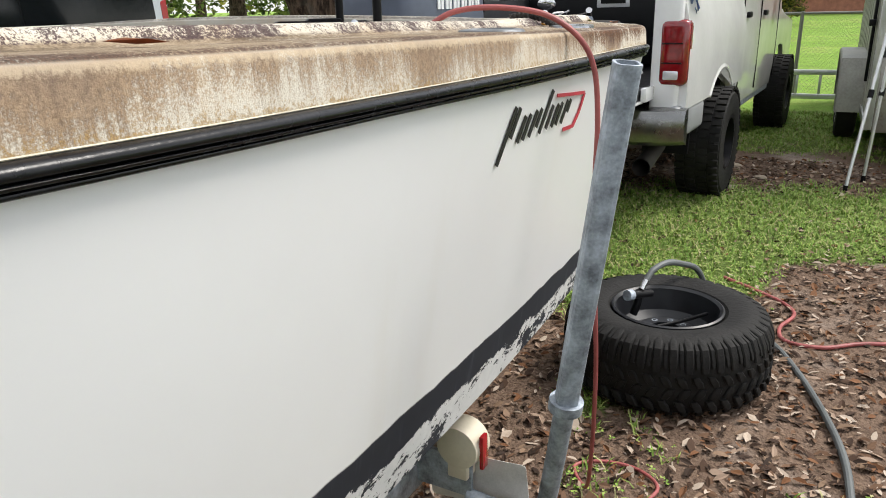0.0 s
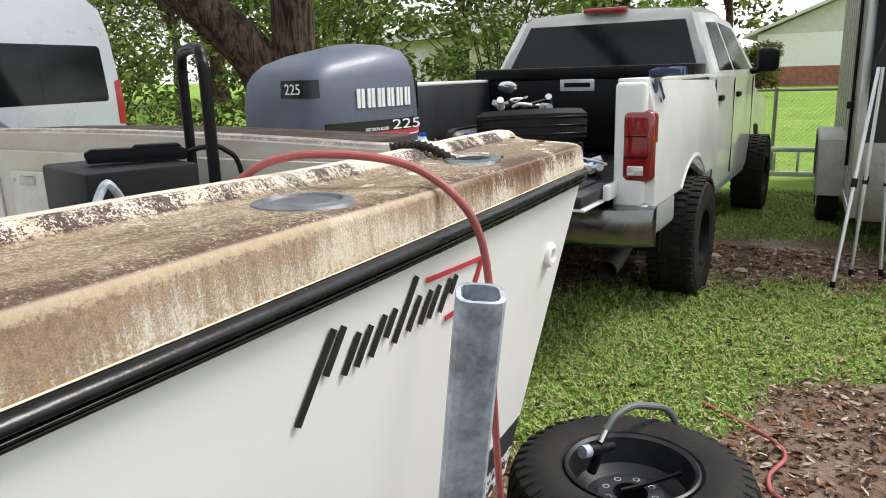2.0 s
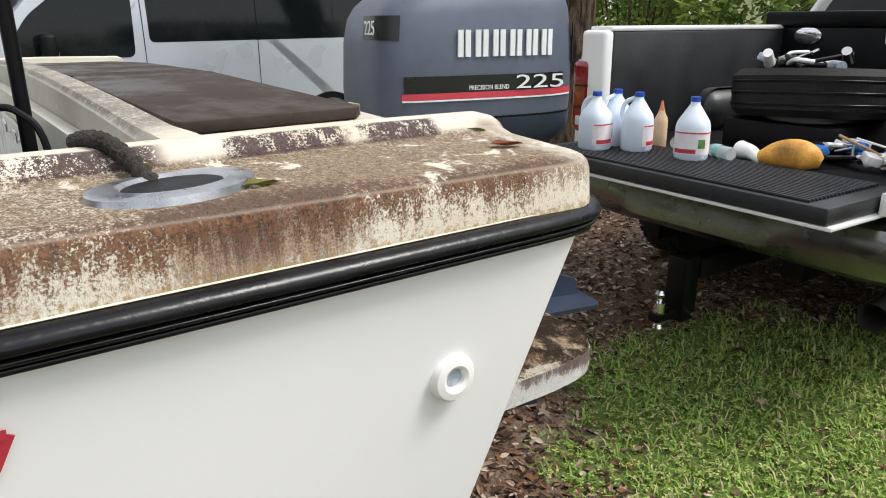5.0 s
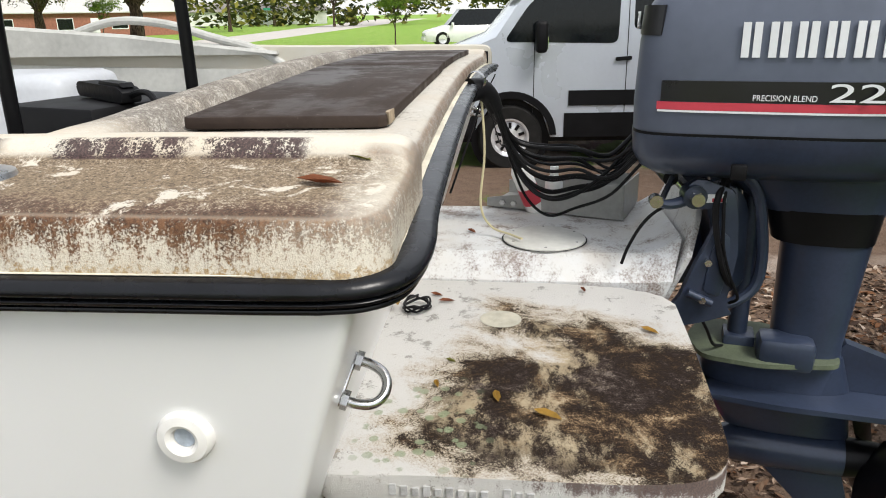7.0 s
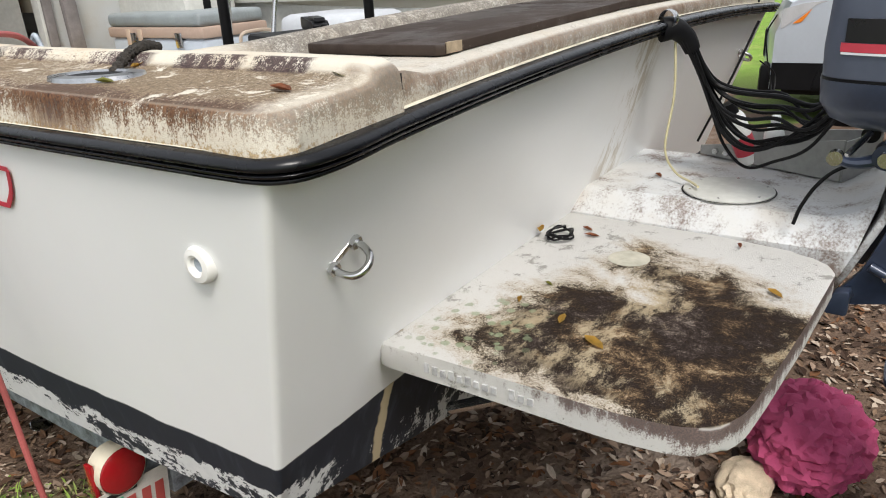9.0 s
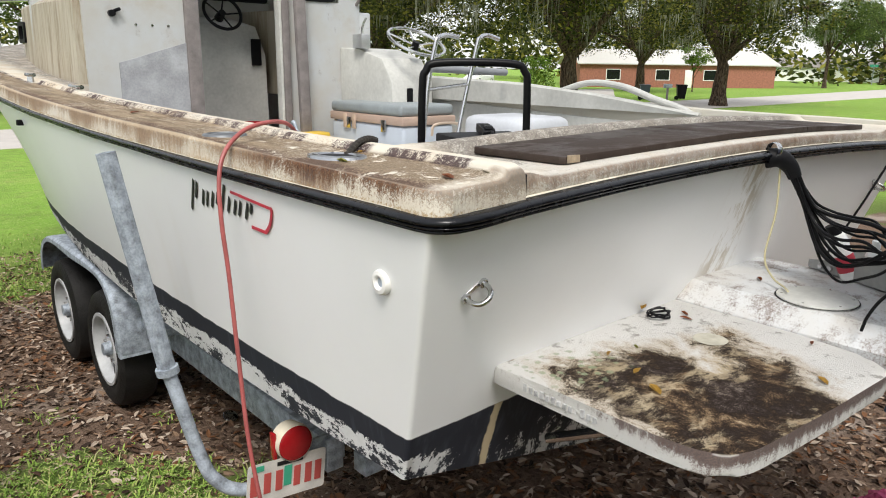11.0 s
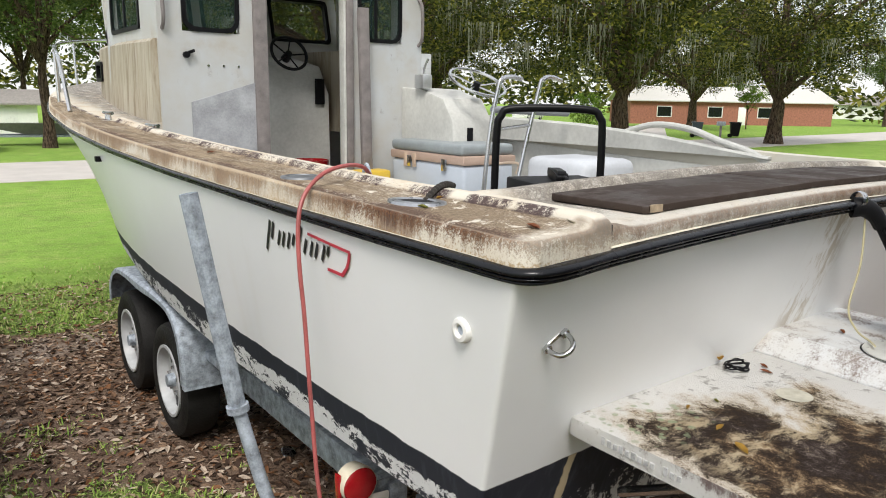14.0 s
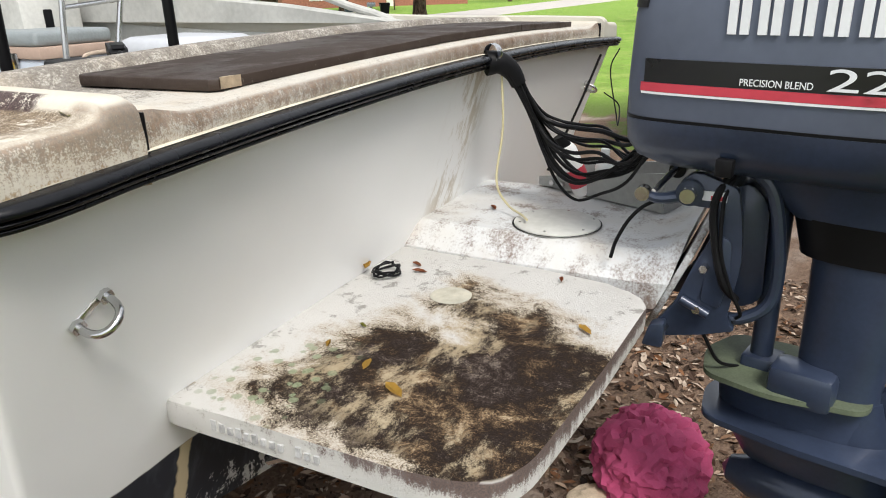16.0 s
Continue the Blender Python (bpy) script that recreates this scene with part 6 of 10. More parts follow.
M_RIM = mat("grey_steel_rim", (0.42, 0.43, 0.44), 0.45, var=0.15, scale=20)
for s in (-1, 1):
    for y in (2.88, 3.71):
        road_wheel(trailer, s * 1.22, y, 0.21 + T0, 0.325, 0.2, s, 0.2, M_RIM)
    # fender with a turned-down skirt
    prof = [(2.50, 0.30), (2.505, 0.42), (2.55, 0.56), (2.66, 0.655), (2.85, 0.69), (3.3, 0.70), (3.72, 0.69), (3.92, 0.64), (4.03, 0.54), (4.06, 0.42)]
    sp = spline([(0, a, b) for a, b in prof], 4)
    bm, rings = B(), []
    for p in sp:
        x0, x1 = s * 1.07, s * 1.345
        c = Vector((0, 3.29, 0.35))
        inn = (c - p).normalized()
        q = p + inn * 0.05
        rings.append([(x0, p.y, p.z + T0), (x1 - s * 0.015, p.y, p.z + T0), (x1, p.y + inn.y * 0.015, p.z + inn.z * 0.015 + T0), (x1, q.y, q.z + T0), (x1 - s * 0.006, q.y, q.z + T0), (x1 - s * 0.012, p.y + inn.y * 0.012, p.z + inn.z * 0.012 + T0), (x0, p.y + inn.y * 0.006, p.z + inn.z * 0.006 + T0)])
    ring_faces(bm, rings)
    fd = part("fender", bm, M_GALV, trailer, "galvanised steel tandem fender")
    part("fender_step", box(B(), *sorted((s * 1.07, s * 1.22)), 2.27, 2.52, 0.43 + T0, 0.475 + T0, 0.004), M_GALV, fd)
    bm = prism(B(), [(2.50, 0.28 + T0), (2.54, 0.28 + T0), (2.62, 0.60 + T0), (2.56, 0.56 + T0)], *sorted((s * 1.07, s * 1.34)), "x")
    part("mud_skirt", bm, M_GALV, fd)
    # main rail, bunk, guide post
    part("frame_rail", box(B(), *sorted((s * 1.02, s * 1.09)), 0.95, 4.4, 0.395, 0.525, 0.004), M_GALV, trailer)
    bm = box(B(), -0.1, 0.1, 0.7, 5.5, 0, 0.04, 0.004, m=pose(s * 0.8, 0, 0.535 + T0, 0, s * -14, 0))
    part("bunk_board", bm, M_BLACKP, trailer)
    # galvanised guide post that bends at its foot
    if s < 0:
        gp = [(-1.25, 0.98, 0.30), (-1.40, 1.0, 0.31), (-1.475, 1.035, 0.36), (-1.51, 1.07, 0.45), (-1.573, 1.136, 0.766), (-1.679, 1.187, 1.472)]
    else:
        gp = [(1.25, 0.98, 0.30), (1.40, 1.0, 0.31), (1.475, 1.035, 0.36), (1.51, 1.07, 0.45), (1.565, 1.154, 0.744), (1.70, 1.2, 1.36)]
    low = spline([(x, y, z + T0) for x, y, z in gp[:5]], 6)
    post = part("guide_post", tube(B(), low, 0.023, 12, smooth=False), M_GALV, trailer, "bent galvanised boat guide post")
    a, b = low[-1], Vector(gp[5]) + Vector((0, 0, T0))
    u, v = frame_along(b - a)
    u, v = (u * math.cos(0.5) + v * math.sin(0.5)), (v * math.cos(0.5) - u * math.sin(0.5))
    hs, th = 0.0238, 0.005
    a = a - (b - a).normalized() * 0.01
    def sq(p, h):
        return [p + u * x * h + v * y * h for x, y in ((-0.5, -1), (0.5, -1), (0.85, -0.85), (1, -0.5), (1, 0.5), (0.85, 0.85), (0.5, 1), (-0.5, 1), (-0.85, 0.85), (-1, 0.5), (-1, -0.5), (-0.85, -0.85))]
    bm = B()
    d = (b - a).normalized()
    ring_faces(bm, [sq(a, hs), sq(b, hs), sq(b, hs - th), sq(b - d * 0.25, hs - th)], True, True, True)
    part("sleeve", bm, M_GALV, post, "square galvanised sleeve, open at the top", smooth=False)
    part("collar", cyl(B(), a - d * 0.012, a + d * 0.012, 0.037, 0.037, 24), M_GALV, post)
for y in (2.88, 3.71):
    part("axle", cyl(B(), (-1.13, y, 0.21 + T0), (1.13, y, 0.21 + T0), 0.035, seg=12), M_GALV, trailer)
    for s in (-1, 1):
        part("spring_hanger", box(B(), *sorted((s * 0.97, s * 1.01)), y - 0.06, y + 0.06, 0.2 + T0, 0.42 + T0, 0.01), M_GALV, trailer)
for y, w in ((0.95, 0.95), (2.2, 0.95), (4.4, 0.8), (5.8, 0.4)):
    part("cross_member", box(B(), -w, w, y - 0.04, y + 0.04, 0.22 + T0, 0.30 + T0, 0.004), M_GALV, trailer)
part("tongue", prism(B(), [(-0.42, 5.7), (0.42, 5.7), (0.06, 8.6), (-0.06, 8.6)], 0.40 + T0, 0.48 + T0, "z"), M_GALV, trailer)
part("tongue_jack", cyl(B(), (0.1, 8.3, 0.0), (0.1, 8.3, 0.8 + T0), 0.03), M_GALV, trailer)
# lamps, plate
for s in (-1, 1):
    m = pose(s * 1.225, 0.95, 0.455 + T0, 90, 0, 0)
    lamp = part("tail_lamp", lathe(B(), [(0, 0.03), (0.05, 0.028), (0.062, 0.022), (0.064, 0.018)], 32, m), M_RED, trailer, "round red tail lamp")
    bm = lathe(B(), [(0.066, 0.02), (0.068, 0.0), (0.06, -0.05), (0.03, -0.06), (0, -0.06)], 28, m)
    box(bm, s * 1.225 - 0.03, s * 1.225 + 0.03, 0.945, 1.0, 0.36 + T0, 0.42 + T0, 0.006)
    part("lamp_housing", bm, mat("cream_plastic", (0.66, 0.60, 0.47), 0.5), lamp, "cream plastic lamp housing")
    part("side_marker", box(B(), *sorted((s * 1.285, s * 1.297)), 0.955, 0.985, 0.40 + T0, 0.50 + T0, 0.003), M_RED, lamp)
    part("lamp_bracket", box(B(), *sorted((s * 1.0, s * 1.26)), 0.97, 0.985, 0.30 + T0, 0.42 + T0, 0.004), M_GALV, trailer)
bm = B()
prism(bm, rounded(rect(-1.41, -1.105, 0.255 + T0, 0.407 + T0), 0.012), 0.943, 0.9445, "y")
bmesh.ops.rotate(bm, cent=(-1.25, 0.94, 0.33 + T0), matrix=Matrix.Rotation(radians(6), 3, "Y"), verts=bm.verts)
plate = part("number_plate", bm, mat("plate_white", (0.60, 0.58, 0.54), 0.5, var=0.2, scale=15), trailer, "worn white number plate")
def on_plate(x0, x1, z0, z1, m, nm):
    bm = box(B(), x0, x1, 0.9405, 0.9425, z0 + T0, z1 + T0)
    bmesh.ops.rotate(bm, cent=(-1.25, 0.94, 0.33 + T0), matrix=Matrix.Rotation(radians(6), 3, "Y"), verts=bm.verts)
    part(nm, bm, m, plate)
M_PLR = mat("plate_red", (0.45, 0.08, 0.07), 0.5)
M_PLG = mat("plate_green", (0.05, 0.35, 0.22), 0.5)
for x in (-1.385, -1.335, -1.29, -1.22, -1.175, -1.135):
    on_plate(x - 0.013, x + 0.013, 0.29, 0.365, M_PLR, "plate_bar")
on_plate(-1.272, -1.242, 0.30, 0.375, M_PLG, "plate_emblem")
on_plate(-1.395, -1.35, 0.378, 0.398, M_PLG, "plate_sticker")
on_plate(-1.30, -1.20, 0.382, 0.396, M_INK, "plate_caption")

# ---- pickup truck, tailgate down ----
truck = thing("pickup_truck", "white lifted crew-cab pickup truck with its tailgate down", "pickup truck", pose(0.0, -2.385, 0, 0, 0, 178.3))
RA, FA, AZ = 1.15, 4.72, 0.505


def arch_side(y0, y1, ztop, zbot, arches, r):
    """A side outline with wheel arches let into its lower edge; ztop: points from front to rear."""
    pts = [(y0, zbot)]
    for a in arches:
        h = math.sqrt(max(0, r * r - (zbot - AZ) ** 2))
        t0 = math.acos(max(-1, min(1, -h / r)))
        for k in range(15):
            t = t0 + (math.pi - 2 * t0 if t0 < math.pi / 2 else -(2 * t0 - math.pi)) * k / 14
            pts.append((a + r * math.cos(t), AZ + r * math.sin(t)))
    pts.append((y1, zbot))
    return pts + ztop


def skin(name, pts, x_of, th, side, material, parent, label=""):
    """A body panel drawn from the side, its outer face at x_of(z)."""
    bm = B()
    f0 = bm.faces.new([bm.verts.new((0, y, z)) for y, z in pts])
    bmesh.ops.triangulate(bm, faces=[f0])
    lo, hi = min(z for _, z in pts), max(z for _, z in pts)
    for k in range(int(lo / 0.09) + 1, int(hi / 0.09) + 1):
        bmesh.ops.bisect_plane(bm, geom=bm.verts[:] + bm.edges[:] + bm.faces[:], dist=0.0005, plane_co=(0, 0, k * 0.09), plane_no=(0, 0, 1))
    front = bm.verts[:]
    back = [e for e in bmesh.ops.extrude_face_region(bm, geom=bm.faces[:])["geom"] if isinstance(e, bmesh.types.BMVert)]
    for v in front:
        v.co.x = side * x_of(v.co.z)
    for v in back:
        v.co.x = side * (x_of(v.co.z) - th)
    return part(name, bm, material, parent, label)


def bed_x(z):
    return 1.035 - 0.075 * max(0, (z - 1.22) / 0.4) ** 2.4 - 0.02 * max(0, (0.9 - z) / 0.3)


def cab_x(z):
    return 0.985 - 0.03 * max(0, (1.0 - z)) - (0.40 * (z - 1.6) if z > 1.6 else 0.02 * max(0, z - 1.2))


# chrome colour also darkened to stand for gate shade and mirrored dark ground
M_BUMP = mat("dull_darkened_chrome", (0.20, 0.20, 0.195), 0.28, 1.0, var=0.25, scale=5)
M_BED = mat("bed_liner_plastic", (0.022, 0.023, 0.026), 0.42, var=0.3, bump=0.15, spec=0.45)
M_BUMPS = mat("grey_bumper_plastic", (0.30, 0.31, 0.32), 0.45, 0.2, var=0.12)
for s in (-1, 1):
    ps = arch_side(0.02, 2.02, [(2.02, 1.58), (1.0, 1.60), (0.1, 1.62), (0.02, 1.60)], 0.90, [RA], 0.56)
    skin("bed_side", ps, bed_x, 0.05, s, M_TRUCK, truck, "white bed side")
    bm = B()
    ring = []
    for k in range(25):
        t = math.radians(44 + 92 * k / 24)
        c, sn = math.cos(t), math.sin(t)
        ring.append([(s * x, RA + r * c, AZ + r * sn) for x, r in ((0.99, 0.555), (1.040, 0.558), (1.044, 0.57), (1.033, 0.60), (0.98, 0.62))])
    ring_faces(bm, ring)
    part("fender_flare", bm, M_TRUCK, truck)
    bm = B()
    ring = []
    for k in range(25):
        t = math.radians(0 + 180 * k / 24)
        ring.append([(s * 0.62, RA + 0.57 * math.cos(t), AZ + 0.57 * math.sin(t)), (s * 0.95, RA + 0.57 * math.cos(t), AZ + 0.57 * math.sin(t)), (s * 0.95, RA + 0.60 * math.cos(t), AZ + 0.60 * math.sin(t)), (s * 0.62, RA + 0.60 * math.cos(t), AZ + 0.60 * math.sin(t))])
    ring_faces(bm, ring)
    part("wheel_well", bm, M_BLACKP, truck)
    part("bed_liner_side", box(B(), *sorted((s * 0.80, s * 0.94)), 0.05, 2.0, 1.02, 1.60, 0.01), M_BED, truck, "black bed liner")
    bm = box(B(), *sorted((s * 0.62, s * 0.80)), RA - 0.45, RA + 0.45, 1.0, 1.27, 0.12, 4)
    part("bed_wheel_hump", bm, M_BED, truck)
    part("bed_rail_cap", box(B(), *sorted((s * 0.80, s * 0.965)), 0.03, 2.0, 1.60, 1.63, 0.012), M_TRUCK, truck)
    # rear pillar and tail lamp
    part("rear_pillar", box(B(), *sorted((s * 0.80, s * 0.985)), -0.02, 0.06, 0.82, 1.61, 0.028, 3), M_TRUCK, truck)
    bm = box(B(), *sorted((s * (0.85 if s > 0 else 0.90), s * 1.034)), -0.035, 0.11, 1.045, 1.455, 0.045, 4)
    tl = part("tail_lamp", bm, mat("deep_red_lens", (0.20, 0.004, 0.007), 0.15, var=0.35, scale=25, coat=0.8), truck, "tall red tail lamp")
    part("reverse_lens", box(B(), *sorted((s * (0.885 if s > 0 else 0.925), s * 0.985)), -0.040, 0.0, 1.085, 1.145, 0.012), M_CLEARL, tl, "clear reversing lens")
    for z in (1.19, 1.31):
        part("lamp_divider", box(B(), *sorted((s * (0.87 if s > 0 else 0.91), s * 1.0)), -0.0375, 0.0, z - 0.004, z + 0.004), M_BLACK, tl)
    # cab side
    low = arch_side(2.06, 5.72, [(5.72, 1.0), (5.66, 1.28), (4.55, 1.42), (4.42, 1.60), (2.06, 1.60)], 0.66, [FA], 0.56)
    skin("cab_side", low, cab_x, 0.05, s, M_TRUCK, truck, "white cab side")
    up = [(2.08, 1.60), (4.42, 1.60), (3.85, 2.10), (3.0, 2.15), (2.3, 2.12)]
    skin("cab_upper", up, cab_x, 0.05, s, M_TRUCK, truck)
    for pts, nm in (([(2.35, 1.65), (3.02, 1.65), (3.0, 2.07), (2.48, 2.05)], "rear_side_window"), ([(3.12, 1.65), (4.15, 1.65), (3.78, 2.04), (3.10, 2.07)], "front_side_window")):
        skin(nm, pts, lambda z: cab_x(z) + 0.004, 0.02, s, M_GLASSD, truck)
    for y in (3.07, 2.12, 4.30):
        part("door_gap", box(B(), *sorted((s * 0.975, s * 0.9885)), y - 0.004, y + 0.004, 0.72, 1.58), M_BLACK, truck)
    for y in (2.28, 3.22):
        part("door_handle", box(B(), *sorted((s * 0.975, s * 1.01)), y, y + 0.15, 1.40, 1.45, 0.012), M_BLACKP, truck, "black door handle")
    bm = box(B(), *sorted((s * 1.03, s * 1.24)), 4.08, 4.2, 1.62, 1.86, 0.06, 4)
    mr = part("door_mirror", bm, M_BLACKP, truck, "large black towing mirror")
    part("mirror_arm", tube(B(), [(s * 0.93, 4.1, 1.62), (s * 1.02, 4.12, 1.63), (s * 1.12, 4.13, 1.67)], 0.03, 8), M_BLACKP, mr)
    part("rocker_panel", box(B(), *sorted((s * 0.90, s * 0.965)), 1.75, 4.15, 0.60, 0.68, 0.01), M_GALV, truck)
    for y, nm in ((RA, "rear"), (FA, "front")):
        m = pose(s * 0.975, y, AZ, 0, 90 * s, 0)
        h = 0.16
        bm = lathe(B(), [(0.20, -h * 0.9), (0.235, -h), (0.375, -h * 0.98), (0.41, -h * 0.75), (0.416, -h * 0.3), (0.416, h * 0.3), (0.41, h * 0.75), (0.375, h * 0.98), (0.235, h), (0.20, h * 0.9)], 56, m, closed=True)
        ty = part("tyre", bm, M_TYRE, truck, "chunky off-road tyre")
        bm = B()
        for k in range(44):
            a = 2 * math.pi * k / 44
            for row, (z0, z1) in enumerate(((-0.155, -0.09), (-0.075, -0.01), (0.01, 0.075), (0.09, 0.155))):
                ao = a + (0.07 if row % 2 else 0)
                mm = m @ Matrix.Rotation(ao, 4, "Z")
                box(bm, 0.405, 0.426, -0.020, 0.020, z0, z1, 0, m=mm)
        tread = part("tread", bm, M_TYRE, ty, smooth=False)
        bm = lathe(B(), [(0.205, h * 0.8), (0.205, h * 0.95), (0.19, h * 0.95), (0.172, h * 0.2), (0.12, h * -0.1), (0.08, h * 0.1), (0.05, h * 0.3), (0, h * 0.3)], 40, m)
        part("rim", bm, M_BLACK, ty, "black wheel rim")
part("bed_floor", box(B(), -0.8, 0.8, 0.0, 2.0, 0.98, 1.02), M_BLACKP, truck, "black ribbed bed floor")
part("bed_front", box(B(), -0.94, 0.94, 1.96, 2.04, 1.0, 1.6), M_BLACKP, truck)
# tailgate, lying open
gate = part("tailgate", box(B(), -0.79, 0.795, -0.535, 0.0, 0.968, 1.035, 0.012), M_BED, truck, "open tailgate with a ribbed black liner")
part("gate_skin", box(B(), -0.785, 0.81, -0.528, -0.01, 0.950, 0.967, 0.006), M_TRUCK, gate)
for k in range(20):
    y = -0.51 + k * 0.025
    part("rib", box(B(), -0.70, 0.71, y, y + 0.012, 1.034, 1.047, 0.003), M_BED, gate)
part("gate_hinge", box(B(), 0.80, 0.84, -0.20, -0.02, 0.96, 1.05, 0.01), M_TRUCK, gate)
part("gate_latch", cyl(B(), (0.812, -0.12, 1.01), (0.818, -0.12, 1.01), 0.018, seg=12), M_BLACK, gate)
# bumper with a step, hitch
bm, rings = B(), []
for x in along(-1.06, 1.06, 24):
    bend = 0.13 * max(0, (abs(x) - 0.75) / 0.31) ** 2
    dip = 0.05 if abs(x) < 0.42 else (0.02 if abs(x) < 0.48 else 0)
    rings.append([(x, -0.15 + bend, 0.68), (x, -0.20 + bend, 0.71), (x, -0.225 + bend, 0.78 - dip), (x, -0.222 + bend, 0.86 - dip), (x, -0.20 + bend, 0.905 - dip), (x, -0.03 + bend * 0.2, 0.915 - dip), (x, -0.03 + bend * 0.2, 0.68)])
ring_faces(bm, rings)
part("rear_bumper", bm, M_BUMP, truck, "dulled chrome step bumper, its colour darkened for shade")
for s in (-1, 1):
    part("bumper_end", box(B(), *sorted((s * 0.93, s * 1.035)), -0.07, 0.60, 0.70, 0.925, 0.05, 3), M_BUMPS, truck, "grey bumper wrap")
part("hitch_receiver", box(B(), -0.05, 0.05, -0.16, 0.5, 0.48, 0.58, 0.008), M_BLACK, truck)
hitch = part("hitch_drop", box(B(), -0.055, 0.055, -0.28, -0.18, 0.28, 0.60, 0.01), M_BLACK, truck, "black drop hitch with a chrome ball")
part("hitch_shank", box(B(), -0.03, 0.03, -0.42, -0.28, 0.30, 0.345, 0.006), M_BLACK, hitch)
bm = B()
lathe(bm, [(0, 0.46), (0.018, 0.455), (0.026, 0.435), (0.018, 0.415), (0.014, 0.40), (0.03, 0.395), (0.03, 0.29), (0.02, 0.285), (0.026, 0.265), (0.018, 0.245), (0, 0.24)], 20, pose(0, -0.38, 0))
part("hitch_ball", bm, M_CHROME, hitch)
part("hitch_pin", cyl(B(), (-0.09, -0.24, 0.33), (0.09, -0.24, 0.33), 0.012, seg=10), M_CHROME, hitch)
part("exhaust_pipe", cyl(B(), (0.74, 0.55, 0.56), (0.80, -0.08, 0.52), 0.055, 0.06, 20, caps=False), mat("sooty_steel", (0.17, 0.155, 0.14), 0.4, 0.8, var=0.3), truck, "wide sooty exhaust tip")
part("frame_rail", box(B(), -0.45, -0.35, 0.0, 5.5, 0.55, 0.70), M_BLACK, truck)
part("frame_rail", box(B(), 0.35, 0.45, 0.0, 5.5, 0.55, 0.70), M_BLACK, truck)
part("rear_axle", cyl(B(), (-0.8, RA, AZ), (0.8, RA, AZ), 0.06), M_BLACK, truck)
part("differential", lathe(B(), [(0, -0.14), (0.1, -0.11), (0.15, 0), (0.1, 0.11), (0, 0.14)], 16, pose(0, RA, AZ)), M_BLACK, truck)
# cab back, roof, front
bm, rings = B(), []
for y, z, w in ((2.07, 1.0, 0.95), (2.07, 1.60, 0.95), (2.30, 2.10, 0.76), (2.36, 2.16, 0.70), (2.8, 2.20, 0.70), (3.5, 2.19, 0.70), (3.85, 2.13, 0.72)):
    rings.append([(-w, y, z), (-w * 0.5, y, z + 0.02 * (z > 2.0)), (0, y, z + 0.025 * (z > 2.0)), (w * 0.5, y, z + 0.02 * (z > 2.0)), (w, y, z)])
ring_faces(bm, rings, closed=False)
ex = bmesh.ops.solidify(bm, geom=list(bm.faces), thickness=0.03)
part("cab_roof", bm, M_TRUCK, truck, "white cab roof and back")
bm = B()
ring_faces(bm, [[(-0.84, 2.105, 1.665), (0.84, 2.105, 1.665), (0.84, 2.085, 1.66), (-0.84, 2.085, 1.66)], [(-0.685, 2.285, 2.075), (0.685, 2.285, 2.075), (0.685, 2.265, 2.07), (-0.685, 2.265, 2.07)]])
part("rear_window", bm, M_GLASSD, truck, "dark tinted rear window")
bm = box(B(), -0.19, 0.19, 2.25, 2.38, 2.16, 2.205, 0.015)
part("third_brake_lamp", bm, M_RED, truck, "red high-level brake lamp")
bm = B()
ring_faces(bm, [[(-0.86, 4.46, 1.58), (0.86, 4.46, 1.58)], [(-0.70, 3.86, 2.13), (0.70, 3.86, 2.13)]], closed=False)
bmesh.ops.solidify(bm, geom=list(bm.faces), thickness=0.02)
part("windscreen", bm, M_GLASSD, truck)
part("bonnet", prism(B(), [(4.40, 1.0), (4.42, 1.56), (5.4, 1.42), (5.68, 1.3), (5.74, 1.0)], -0.9, 0.9, "x", 0.03), M_TRUCK, truck)
part("front_bumper", box(B(), -0.98, 0.98, 5.68, 5.9, 0.55, 0.85, 0.04), M_CHROME, truck)
part("underbody", box(B(), -0.85, 0.85, 2.1, 4.1, 0.60, 0.95), M_BLACK, truck)
# toolbox across the bed
tb = thing("truck_toolbox", "black steel toolbox across the truck's bed", "toolbox", pose(0.05, -4.15, 1.35))
part("box_body", box(B(), -0.80, 0.80, -0.17, 0.2, -0.30, 0.265, 0.01), M_BLACK, tb)
part("box_lid", box(B(), -0.92, 0.92, -0.2, 0.22, 0.265, 0.36, 0.012), M_BLACK, tb, "black lid")
for x in (-0.62, 0.62):
    bm = lathe(B(), [(0, 0.018), (0.05, 0.016), (0.07, 0.008), (0.072, 0)], 24, pose(x, 0.2, 0.21, -90, 0, 0) @ Matrix.Diagonal((1.3, 0.75, 1, 1)))
    part("paddle_latch", bm, M_CHROME, tb, "chrome paddle latch")
nb = part("box_badge", box(B(), -0.145, 0.145, 0.2, 0.206, 0.17, 0.265, 0.004), M_CLEARL, tb, "silver badge with a dark bar")
part("badge_bar", box(B(), -0.11, 0.11, 0.2055, 0.2075, 0.20, 0.235), M_BLACK, nb)
tb.matrix_world = pose(-0.05, -4.20, 1.35, 0, 0, -1.7)
